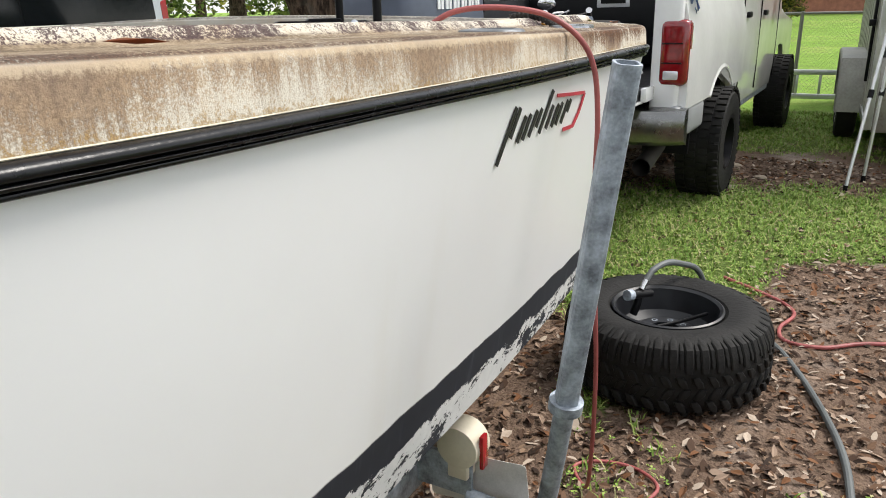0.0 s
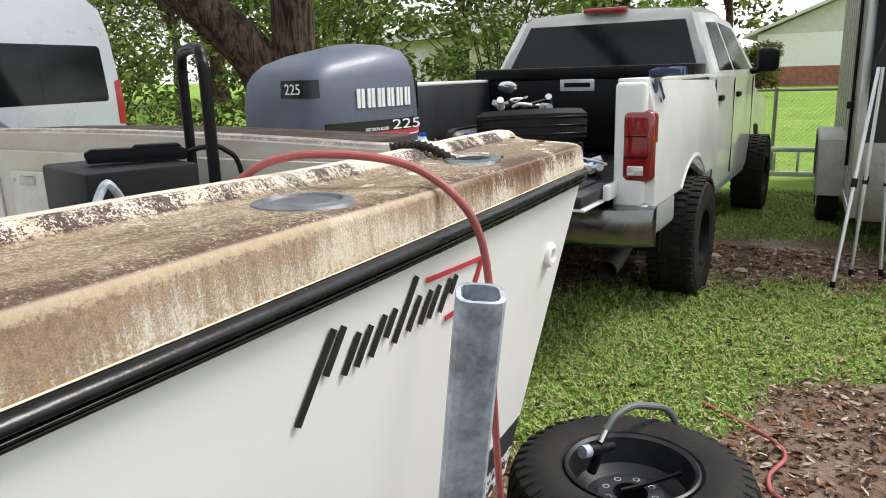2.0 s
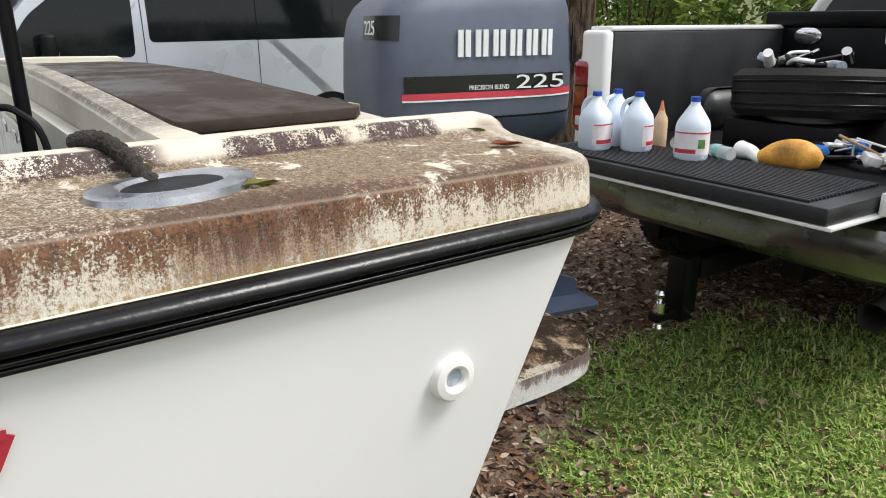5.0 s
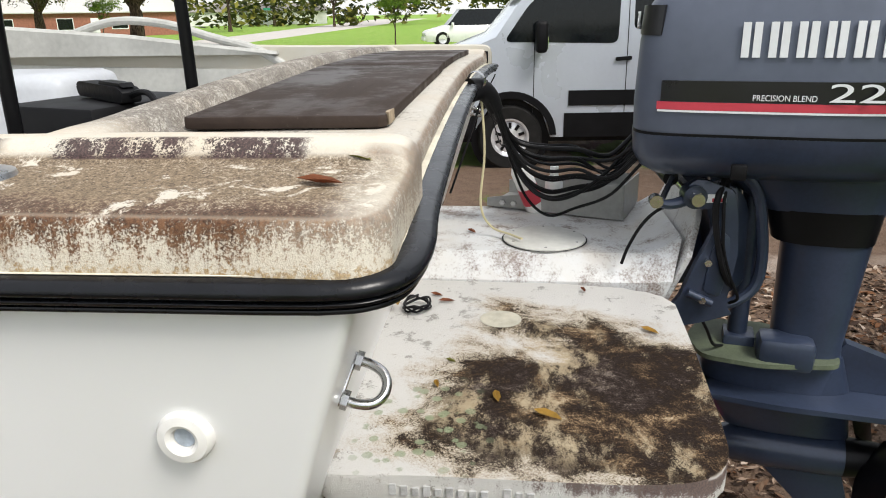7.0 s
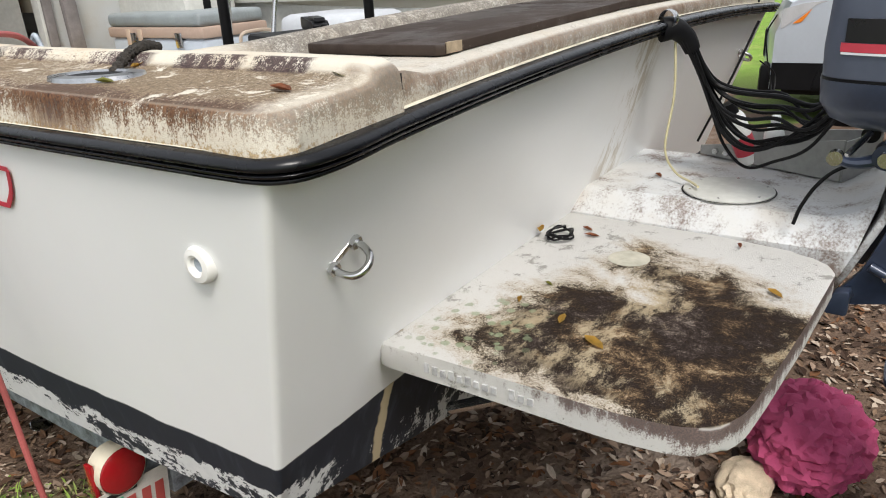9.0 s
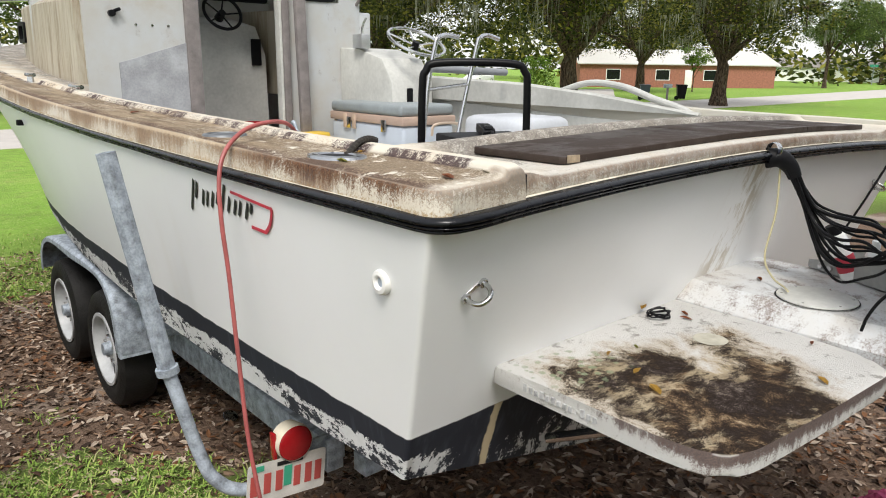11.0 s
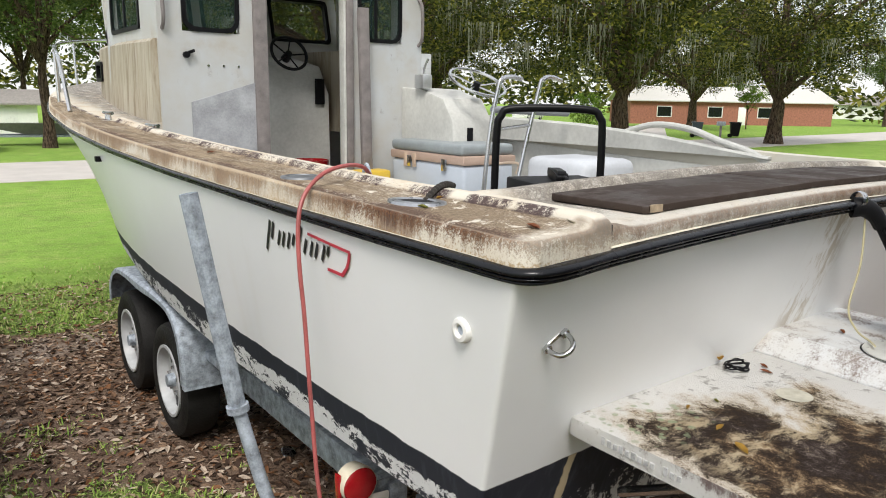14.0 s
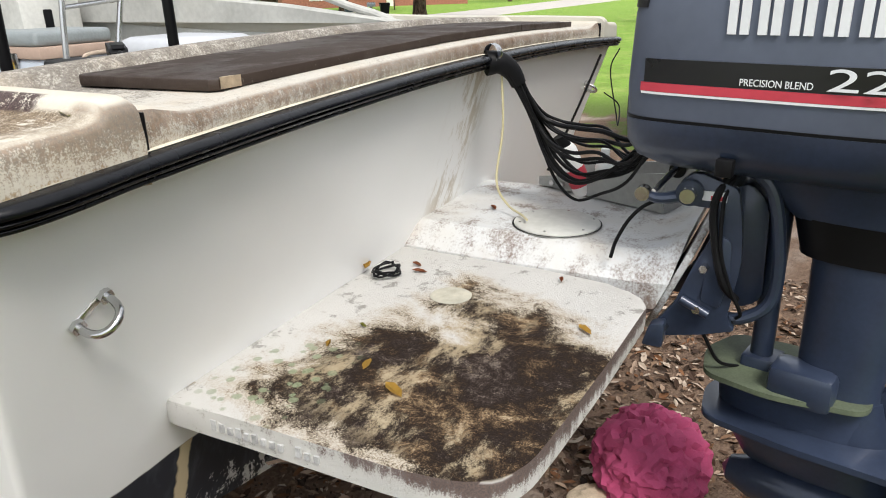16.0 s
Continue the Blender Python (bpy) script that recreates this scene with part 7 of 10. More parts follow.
# things in the bed and on the gate
bm = lathe(B(), [(0.2, -0.11), (0.35, -0.115), (0.385, -0.08), (0.39, 0.08), (0.35, 0.115), (0.2, 0.11)], 48, None, closed=True)
st = solo("loose_tyre", bm, M_TYRE, "black road tyre lying in the truck's bed", "tyre", pose(-0.02, -3.05, 1.30, 4, 3, 0))
for z in (-0.055, 0, 0.055):
    g = lathe(B(), [(0.3905, z - 0.006), (0.392, z - 0.004), (0.392, z + 0.004), (0.3905, z + 0.006)], 48, None)
    part("groove", g, M_BLACK, st)
solo("tyre_stand", box(B(), -0.3, 0.3, -0.3, 0.3, 0, 0.155, 0.02), M_BLACKP, "black tray under the spare tyre", "tray", pose(-0.02, -3.05, 1.022))
rag = B()
bmesh.ops.create_grid(rag, x_segments=18, y_segments=28, size=0.5)
for v in rag.verts:
    u, w = v.co.x, v.co.y
    n = noise.noise(Vector((u * 5, w * 5, 1.0)))
    yy = w * 0.34
    over = max(0, yy - 0.02)
    v.co = Vector((-over * 0.35 - 0.03 * n * (over > 0) + min(0, yy) * 1.0, u * 0.22 + 0.02 * n + 0.10 * max(0, w), 0.03 + 0.02 * n - max(0, over - 0.01) * 1.25 + 0.02 * math.sin(u * 14)))
bmesh.ops.solidify(rag, geom=list(rag.faces), thickness=0.004)
solo("blue_rag", rag, mat("blue_cloth", (0.065, 0.10, 0.20), 0.9, var=0.25, scale=20, bump=0.4, bump_scale=90), "crumpled blue rag over the bed side", "rag", pose(-0.95, -2.64, 1.632))
M_JUG = mat("milky_jug_plastic", (0.68, 0.76, 0.86), 0.35, var=0.05, scale=8)
M_JUGCAP = mat("blue_cap", (0.02, 0.07, 0.42), 0.4)
M_LABEL = mat("jug_label", (0.80, 0.74, 0.76), 0.5, var=0.08, scale=20)
def jug(x, y, turn):
    j = thing("plastic_jug", "white gallon jug with a blue cap and a red-banded label", "jug", pose(x, y, 1.043, 0, 0, turn), group="jugs on the tailgate")
    bm, rings = B(), []
    for z, r in ((0, 0.068), (0.012, 0.076), (0.15, 0.077), (0.175, 0.07), (0.205, 0.052), (0.235, 0.032), (0.25, 0.022), (0.268, 0.02)):
        rings.append(sup(0, 0, r, r, z, 24, 2.6 if z < 0.19 else 2.1))
    ring_faces(bm, rings)
    part("body", bm, M_JUG, j)
    bm = tube(B(), [(0.02, 0.0, 0.255), (0.06, 0, 0.235), (0.078, 0, 0.19), (0.07, 0, 0.15)], 0.011, 8)
    part("handle", bm, M_JUG, j)
    part("cap", cyl(B(), (0, 0, 0.262), (0, 0, 0.283), 0.023, 0.022, 20), M_JUGCAP, j, "blue screw cap")
    bm = B()
    def band(t0, t1, z0, z1, out):
        rr = []
        for t in along(t0, t1, 10):
            c, sn = math.cos(t), math.sin(t)
            e = 2 / 2.6
            rr.append([(r * math.copysign(abs(c) ** e, c), r * math.copysign(abs(sn) ** e, sn), z) for r, z in ((0.076, z0), (0.0775 + out, z0), (0.0775 + out, z1), (0.076, z1))])
        b = B()
        ring_faces(b, rr)
        return b
    part("label", band(1.9, 5.0, 0.03, 0.135, 0.0005), M_LABEL, j, "pale printed label")
    part("label_band", band(2.0, 4.9, 0.125, 0.131, 0.001), M_DECR, j)
    part("label_foot", band(2.2, 3.4, 0.036, 0.055, 0.001), M_DECR, j)
    part("label_picture", band(3.5, 4.0, 0.06, 0.10, 0.001), mat("leafy_print", (0.10, 0.28, 0.07), 0.5, var=0.5, scale=60), j)
    return j
jug(0.53, -2.06, 10), jug(0.55, -2.235, 75), jug(0.375, -2.19, 35), jug(0.07, -2.21, -60)
bt = thing("glue_bottle", "tan squeeze bottle with a pointed orange cap", "bottle", pose(0.40, -2.40, 1.036))
bm = lathe(B(), [(0, 0), (0.034, 0), (0.035, 0.01), (0.035, 0.13), (0.03, 0.15), (0.016, 0.175), (0.016, 0.185), (0, 0.185)], 24)
part("body", bm, mat("tan_plastic", (0.62, 0.44, 0.28), 0.45, var=0.15, scale=12), bt)
part("nozzle", cyl(B(), (0, 0, 0.18), (0, 0, 0.235), 0.015, 0.004, 14), mat("orange_cap", (0.6, 0.2, 0.08), 0.4), bt, "orange nozzle")
M_CLEARP = glass("clear_plastic_bottle", (0.85, 0.9, 0.9), 0.35, 0.15)
def water_bottle(x, y, z, turn):
    w = thing("water_bottle", "clear plastic water bottle lying on its side", "bottle", pose(x, y, z, 90, 0, turn))
    bm = lathe(B(), [(0, 0), (0.028, 0), (0.031, 0.01), (0.030, 0.06), (0.031, 0.12), (0.024, 0.15), (0.011, 0.175), (0.011, 0.19), (0, 0.19)], 20)
    part("body", bm, M_CLEARP, w)
    part("cap", cyl(B(), (0, 0, 0.187), (0, 0, 0.203), 0.013, seg=14), M_DECW, w)
    part("label", lathe(B(), [(0.0315, 0.07), (0.032, 0.07), (0.032, 0.11), (0.0315, 0.11)], 20), mat("teal_label", (0.2, 0.45, 0.45), 0.5), w)
water_bottle(-0.08, -2.30, 1.075, 70)
water_bottle(0.27, -2.36, 1.075, 20)
bm = tube(B(), [(0, 0, 0.045), (0.08, 0.01, 0.045), (0.16, 0.0, 0.035), (0.24, 0, 0.02)], 0.04, 14, rad=lambda t: 0.045 - 0.03 * t)
solo("paper_roll", bm, M_WHITE, "crushed white paper roll on the truck's bed", "paper roll", pose(0.0, -2.50, 1.02, 0, 0, 150))
bm = tube(B(), [(0, 0, 0.05), (0.06, 0.01, 0.07), (0.16, 0.0, 0.07), (0.26, 0.01, 0.045)], 0.06, 14, rad=lambda t: 0.07 * math.sin(math.pi * (0.12 + 0.76 * t)))
solo("mesh_bag", bm, mat("orange_yellow_bag", (0.62, 0.30, 0.05), 0.6, var=0.6, scale=9), "yellow and orange bag on the truck's bed", "bag", pose(-0.42, -2.44, 1.02, 0, 0, 10))
def heap(name, label, x, y, z, n, spread, mats_, seed):
    """Loose odds and ends, each its own part."""
    r = random.Random(seed)
    h = thing(name, label, "clutter", pose(x, y, z))
    for i in range(n):
        k = r.random()
        px, py, pz = r.uniform(-spread, spread), r.uniform(-spread, spread), r.uniform(0.01, 0.06)
        if k < 0.45:
            part("rod", tube(B(), [(px, py, pz), (px + r.uniform(-0.12, 0.12), py + r.uniform(-0.1, 0.1), pz + r.uniform(0, 0.05)), (px + r.uniform(-0.22, 0.22), py + r.uniform(-0.2, 0.2), pz + r.uniform(0, 0.08))], r.uniform(0.004, 0.012), 8), r.choice(mats_), h)
        elif k < 0.75:
            part("block", box(B(), -0.05, 0.05, -0.03, 0.03, -0.02, 0.02, 0.008, m=pose(px, py, pz + 0.02, r.uniform(-30, 30), r.uniform(-20, 20), r.uniform(0, 180))), r.choice(mats_), h)
        else:
            part("cup", cyl(B(), (px, py, pz), (px + r.uniform(-0.1, 0.1), py + 0.08, pz + r.uniform(0, 0.06)), 0.028, 0.024, 14), r.choice(mats_), h)
    return h
M_BLUEP = mat("blue_plastic", (0.03, 0.15, 0.45), 0.4)
M_TAN = mat("cardboard", (0.36, 0.25, 0.15), 0.8, var=0.2)
heap("bed_clutter", "tools, straps and pipe offcuts heaped in the truck's bed", -0.42, -2.72, 1.03, 26, 0.2, [M_BLACKP, M_GALV, M_WHITE, M_BLUEP, M_TAN, M_STEEL], 3)
heap("tyre_clutter", "wrenches and crumpled bags on the spare tyre", 0.02, -3.05, 1.41, 12, 0.18, [M_GALV, M_BLACKP, M_WHITE, M_STEEL], 8)

# ---- van ----
van = thing("passenger_van", "silver high-roof passenger van with black lower cladding", "van", pose(6.85, 0.88, -0.02, 0, 0, 5))
VW, FAX, RAX, WR = 1.0, -0.88, -4.28, 0.355


def van_x(z):
    return VW - 0.10 * max(0, (z - 1.35) / 1.4) ** 1.4 - 0.03 * max(0, 0.6 - z)


def van_skin(name, pts, s, material, th=0.05, out=0.0, label=""):
    return skin(name, pts, lambda z: van_x(z) + out, th, s, material, van, label)


def arcs(cy, r, z0, n=14):
    h = math.sqrt(max(0, r * r - (z0 - WR) ** 2))
    t0 = math.asin((z0 - WR) / r)
    return [(cy + r * math.cos(t), WR + r * math.sin(t)) for t in [t0 + (math.pi - 2 * t0) * k / n for k in range(n + 1)]]


VT = 2.74
for s in (-1, 1):
    # outline from the nose back
    low = [(-0.03, 0.36)] + arcs(FAX, 0.44, 0.36) + arcs(RAX, 0.44, 0.36) + [(-5.5, 0.36), (-5.52, 1.5), (-5.46, 2.3), (-5.38, 2.62), (-5.2, VT), (-2.1, VT), (-1.75, 2.62), (-0.95, 1.75), (-0.72, 1.42), (-0.12, 1.18), (0.0, 0.9), (0.0, 0.5)]
    van_skin("body_side", low, s, M_VAN, label="silver body side")
    van_skin("sill_cladding", [(-1.46, 0.36), (-3.80, 0.36), (-3.80, 0.62), (-1.46, 0.62)], s, M_BLACKP, 0.03, 0.012, "black lower cladding")
    van_skin("side_moulding", [(-1.5, 0.70), (-3.78, 0.70), (-3.78, 0.86), (-1.5, 0.86)], s, M_BLACKP, 0.03, 0.014)
    van_skin("front_cladding", [(0.0, 0.36), (-0.48, 0.36), (-0.52, 0.55), (-0.53, 0.62), (0.0, 0.62)], s, M_BLACKP, 0.03, 0.012)
    for cy in (FAX, RAX):
        ring = []
        for k in range(21):
            t = math.radians(4 + 172 * k / 20)
            ring.append([(s * x, cy + r * math.cos(t), WR + r * math.sin(t)) for x, r in ((VW - 0.03, 0.43), (VW + 0.016, 0.43), (VW + 0.018, 0.50), (VW - 0.02, 0.51))])
        bm = B()
        ring_faces(bm, ring)
        part("arch_trim", bm, M_BLACKP, van)
        m = pose(s * (VW - 0.12), cy, WR, 0, 90 * s, 0)
        bm = lathe(B(), [(0.2, -0.1), (0.33, -0.11), (0.355, -0.08), (0.355, 0.08), (0.33, 0.11), (0.215, 0.105), (0.2, 0.09)], 44, m, closed=True)
        ty = part("tyre", bm, M_TYRE, van)
        bm = lathe(B(), [(0.21, 0.09), (0.21, 0.105), (0.19, 0.10), (0.17, 0.07), (0.08, 0.085), (0, 0.09)], 36, m)
        rm = part("wheel_cover", bm, M_CLEARL, ty, "silver spoked wheel cover")
        for k in range(10):
            a = 2 * math.pi * k / 10
            part("slot", box(B(), 0.10, 0.165, -0.016, 0.016, 0.080, 0.088, 0.0, m=m @ Matrix.Rotation(a, 4, "Z")), M_BLACK, rm)
        bm = cyl(B(), (s * (VW - 0.3), cy, WR), (s * (VW - 0.06), cy, WR), 0.43, seg=28)
        part("wheel_well", bm, M_BLACK, van)
    van_skin("front_door_window", rounded([(-0.80, 1.37), (-2.0, 1.34), (-2.02, 2.06), (-1.50, 2.08), (-1.06, 1.74)], 0.08), s, M_GLASSD, 0.02, 0.004, "dark door window")
    van_skin("window_band", rounded([(-2.16, 1.48), (-5.30, 1.50), (-5.28, 2.18), (-2.16, 2.18)], 0.06), s, M_GLASSD, 0.02, 0.002, "black glass band")
    for a, b in ((-2.2, -3.35), (-3.37, -4.35), (-4.37, -5.25)):
        van_skin("side_window", rounded([(a, 1.50), (b, 1.52), (b, 2.16), (a, 2.16)], 0.07), s, M_GLASSD, 0.02, 0.005, "dark tinted side window")
    for y in (-2.1, -3.36, -1.12):
        van_skin("door_gap", [(y, 0.62), (y - 0.008, 0.62), (y - 0.008, 2.2 if y < -2 else 1.45), (y, 2.2 if y < -2 else 1.45)], s, M_BLACK, 0.02, 0.003)
    for y in (-1.98, -2.32):
        van_skin("door_handle", rounded([(y, 1.16), (y - 0.17, 1.17), (y - 0.17, 1.21), (y, 1.20)], 0.015), s, M_BLACKP, 0.02, 0.03)
    mr = part("door_mirror", box(B(), *sorted((s * 1.03, s * 1.22)), -1.24, -1.12, 1.26, 1.58, 0.04, 3), M_BLACKP, van, "black door mirror")
    part("mirror_glass", box(B(), *sorted((s * 1.06, s * 1.2)), -1.245, -1.239, 1.30, 1.42), M_CHROME, mr)
    part("mirror_arm", box(B(), *sorted((s * 0.96, s * 1.05)), -1.22, -1.14, 1.28, 1.34, 0.015), M_BLACKP, mr)
    van_skin("head_lamp", rounded([(-0.04, 0.93), (-0.34, 1.16), (-0.44, 1.19), (-0.22, 1.17), (-0.04, 1.12)], 0.03), s, M_CLEARL, 0.06, 0.006, "clear head lamp")
    skin("indicator_lens", rounded([(-0.14, 0.985), (-0.30, 1.12), (-0.22, 1.0)], 0.015), lambda z: van_x(z) + 0.009, 0.02, s, M_AMBER, van)
    van_skin("tail_lamp", rounded([(-5.42, 1.20), (-5.525, 1.20), (-5.525, 1.78), (-5.42, 1.74)], 0.03), s, M_RED, 0.08, 0.006, "tall red tail lamp")
bm, rings = B(), []
for y, z in ((-5.52, 0.36), (-5.52, 1.5), (-5.46, 2.3), (-5.38, 2.62), (-5.2, VT), (-2.1, VT), (-1.75, 2.62), (-0.95, 1.75), (-0.72, 1.42), (-0.12, 1.18), (0.0, 0.9), (0.0, 0.36)):
    w = van_x(z) - 0.004
    up = 0.05 if z > 2.6 else 0.02
    fw = 0.12 if z < 1.3 and y > -0.2 else 0.05
    rings.append([(-w, y, z), (-w * 0.6, y + (fw if y > -0.8 else 0), z + up * 0.8), (0, y + (fw * 1.3 if y > -0.8 else 0), z + up), (w * 0.6, y + (fw if y > -0.8 else 0), z + up * 0.8), (w, y, z)])
ring_faces(bm, rings, closed=False)
part("body_shell", bm, M_VAN, van, "silver roof, bonnet and ends")
bm = B()
ring_faces(bm, [[(-0.86, -0.93, 1.80), (-0.4, -0.88, 1.82), (0.4, -0.88, 1.82), (0.86, -0.93, 1.80)], [(-0.80, -1.66, 2.56), (-0.4, -1.62, 2.59), (0.4, -1.62, 2.59), (0.80, -1.66, 2.56)]], closed=False)
bmesh.ops.solidify(bm, geom=list(bm.faces), thickness=0.02)
part("windscreen", bm, M_GLASSD, van)
part("grille", box(B(), -0.6, 0.6, 0.02, 0.14, 0.62, 0.92, 0.03), M_BLACKP, van, "black grille")
part("front_bumper", box(B(), -0.95, 0.95, -0.05, 0.12, 0.30, 0.60, 0.05), M_BLACKP, van)
part("floor_pan", box(B(), -0.9, 0.9, -5.4, -0.1, 0.30, 0.42), M_BLACK, van)

# ---- enclosed trailer beside the truck ----
def plate_mat():
    """Dull aluminium sheet, greyed and smeared with brown."""
    k = Nodes("tread_plate")
    col = k.mix(k.noise(6, 6, 0.65), (0.27, 0.25, 0.225), (0.50, 0.485, 0.455))
    col = k.mix(k.step(k.noise(22, 6, 0.7, (1, 0.4, 1)), 0.5, 0.68, 0, 0.5), col, (0.20, 0.165, 0.13))
    k.bump(k.noise(160, 3), 0.1, 0.002)
    return k.done(col, k.step(k.noise(15, 4), 0.35, 0.65, 0.30, 0.5), 0.75)


M_TREAD = plate_mat()
M_BAR = mat("bright_tread_bar", (0.72, 0.71, 0.69), 0.25, 0.9, var=0.2, scale=30)
M_ETR = mat("dirty_trailer_skin", (0.34, 0.34, 0.30), 0.45, 0.3, var=0.3, scale=3, fine=50)
et = thing("enclosed_trailer", "dirty grey enclosed cargo trailer with a tread-plate front", "cargo trailer", pose(-2.08, -4.95, 0, 0, 0, 2))
part("side_wall", box(B(), -0.03, 0.0, -5.0, 0, 0.36, 2.5), M_ETR, et)
for k in range(11):
    part("rivet_strip", box(B(), 0.0, 0.006, -0.25 - k * 0.44, -0.21 - k * 0.44, 0.40, 2.46), M_ETR, et)
part("corner_post", box(B(), -0.05, 0.012, -0.035, 0.02, 0.34, 2.52, 0.008), M_ALU, et, "aluminium corner trim")
part("lower_trim", box(B(), -0.02, 0.014, -5.0, -0.03, 0.33, 0.41, 0.004), M_ALU, et)
part("upper_trim", box(B(), -0.02, 0.014, -5.0, -0.03, 2.44, 2.52, 0.004), M_ALU, et)
part("front_wall", box(B(), -2.2, -0.051, -0.03, 0.0, 0.96, 2.5), mat("black_trailer_skin", (0.025, 0.026, 0.028), 0.35, var=0.2, scale=3), et, "black front wall")
part("stone_guard", box(B(), -2.2, -0.051, -0.03, 0.006, 0.32, 0.958, 0.002), M_TREAD, et, "aluminium tread-plate stone guard")
part("roof", box(B(), -2.2, 0.0, -5.0, 0.0, 2.5, 2.54, 0.01), M_ETR, et)
part("far_wall", box(B(), -2.2, -2.17, -5.0, -0.03, 0.36, 2.5), M_ETR, et)
part("back_wall", box(B(), -2.2, 0.0, -5.03, -5.0, 0.36, 2.5), M_ETR, et)
part("floor", box(B(), -2.18, -0.03, -5.0, -0.03, 0.34, 0.42), M_BLACK, et)
part("door_bar", box(B(), 0.012, 0.04, -0.62, -0.585, 0.7, 2.2, 0.006), M_BLACK, et, "black door bar")
part("latch", box(B(), 0.012, 0.07, -0.68, -0.55, 1.2, 1.26, 0.01), M_BLACK, et)
for s_, x in ((1, 0.0), (-1, -2.2)):
    prof = [(-1.25, 0.32), (-1.25, 0.72), (-1.33, 0.86), (-1.6, 0.90), (-2.5, 0.90), (-2.8, 0.86), (-2.88, 0.72), (-2.88, 0.32)]
    bm, rings = B(), []
    for y, z in prof:
        c = Vector((0, -2.07, 0.5)) - Vector((0, y, z))
        c.normalize()
        rings.append([(x, y, z), (x + s_ * 0.235, y, z), (x + s_ * 0.25, y + c.y * 0.03, z + c.z * 0.03), (x + s_ * 0.25, y + c.y * 0.05, z + c.z * 0.05), (x, y + c.y * 0.01, z + c.z * 0.01)])
    ring_faces(bm, rings)
    part("wheel_fender", bm, M_ETR, et, "dirty aluminium fender")
    for y in (-1.65, -2.48):
        road_wheel(et, x + s_ * 0.12, y, 0.335, 0.335, 0.2, s_, 0.19, M_RIM)
part("tongue", prism(B(), [(-1.9, 0.0), (-0.3, 0.0), (-1.05, 1.3), (-1.15, 1.3)], 0.34, 0.42, "z"), M_BLACK, et)
part("tongue_jack", cyl(B(), (-1.1, 1.15, 0), (-1.1, 1.15, 0.75), 0.03), M_BLACK, et)


def folded_canopy():
    """A folded shade canopy stood against the trailer, on thin metal legs."""
    c = thing("folded_canopy", "folded black canopy on thin white metal legs against the trailer", "canopy", pose(-2.0, -3.95, 0))
    for a, b in (((0.0, 0.0, 0.02), (-0.16, -0.50, 1.55)), ((-0.12, -0.42, 0.0), (-0.19, -0.55, 1.55)), ((-0.32, -0.5, 0.0), (-0.26, -0.62, 1.5))):
        leg = part("leg", cyl(B(), a, b, 0.014, seg=10), M_ALU, c, "white metal leg")
        part("foot", cyl(B(), (a[0], a[1], 0), (a[0], a[1], 0.05), 0.018, seg=10), M_BLACKP, leg)
        mid = Vector(a).lerp(Vector(b), 0.45)
        part("slider", cyl(B(), mid, mid + Vector((-0.006, -0.02, 0.06)), 0.021, seg=10), M_BLACKP, leg)
    bm = B()
    rr = []
    r = random.Random(3)
    for i in range(9):
        z = 1.35 + i * 0.11
        ring = []
        for k in range(18):
            t = 2 * math.pi * k / 18
            q = 0.10 + 0.05 * math.sin(3 * t + i) + r.uniform(-0.015, 0.015) + 0.02 * i
            ring.append((-0.34 + q * 1.3 * math.cos(t) - 0.02 * i, -0.68 + q * math.sin(t), z))
        rr.append(ring)
    ring_faces(bm, rr)
    part("folded_cloth", bm, mat("black_nylon", (0.012, 0.012, 0.014), 0.8, var=0.3, bump=0.3), c, "bunched black nylon")


folded_canopy()

# ---- the second boat, its trailer fender and guide post ----
skiff = thing("white_skiff", "clean white centre-console skiff on a trailer", "boat", pose(-3.75, 1.3, 0))
KY = (0, 0.04, 0.12, 0.3, 1.0, 2.5, 4.0, 4.6, 5.2, 5.8, 6.2)
KB = (1.06, 1.115, 1.14, 1.15, 1.155, 1.155, 1.13, 1.02, 0.80, 0.42, 0.03)
KROWS = [(y, b, 1.32 + 0.05 * (y / 6.2) ** 2) for y, b in zip(KY, KB)]
bm, rings = B(), []
for y, b, zs in KROWS:
    rings.append([(0, y, 0.52 + 0.5 * (y / 6.2) ** 3), (b * 0.72, y, 0.70), (b * 0.855, y, 0.80), (b * 0.90, y, 1.0), (b * 0.925, y, zs - 0.16), (b * 0.95, y, zs - 0.135), (b, y, zs - 0.13)])
full = [[(-x, y, z) for x, y, z in r][::-1] + r[1:] for r in rings]
vr = ring_faces(bm, full, closed=False)
bm.faces.new(vr[0])
part("hull", bm, M_WHITE, skiff, "glossy white hull", angle=50)
# deck moulding with a raised inner step and a recessed cockpit
bm, rings = B(), []
for y, b, zs in KROWS:
    w = min(0.30, b * 0.5)
    drop = 0.0 if y < 0.5 or y > 4.5 else 0.25
    edge = 0.03 if y < 0.02 else 0.0
    half = [(b, y, zs - 0.13), (b - 0.006, y, zs - 0.06 - edge), (b - 0.020, y, zs - 0.022 - edge), (b - 0.050, y, zs - 0.004 - edge), (b - 0.10, y, zs - edge), (b - w, y, zs + 0.006 - edge), (b - w - 0.012, y, zs + 0.035 - edge), (b - w - 0.05, y, zs + 0.042 - edge)]
    rings.append(half + [(0.0, y, zs + 0.05 - edge - drop)] + [(-x, q, z) for x, q, z in half[::-1]])
vr = ring_faces(bm, rings, closed=False)
bm.faces.new(vr[0])
part("deck", bm, M_WHITE, skiff, "glossy white deck moulding", angle=60)
rail = [(b + 0.004, y, zs - 0.125) for y, b, zs in KROWS]
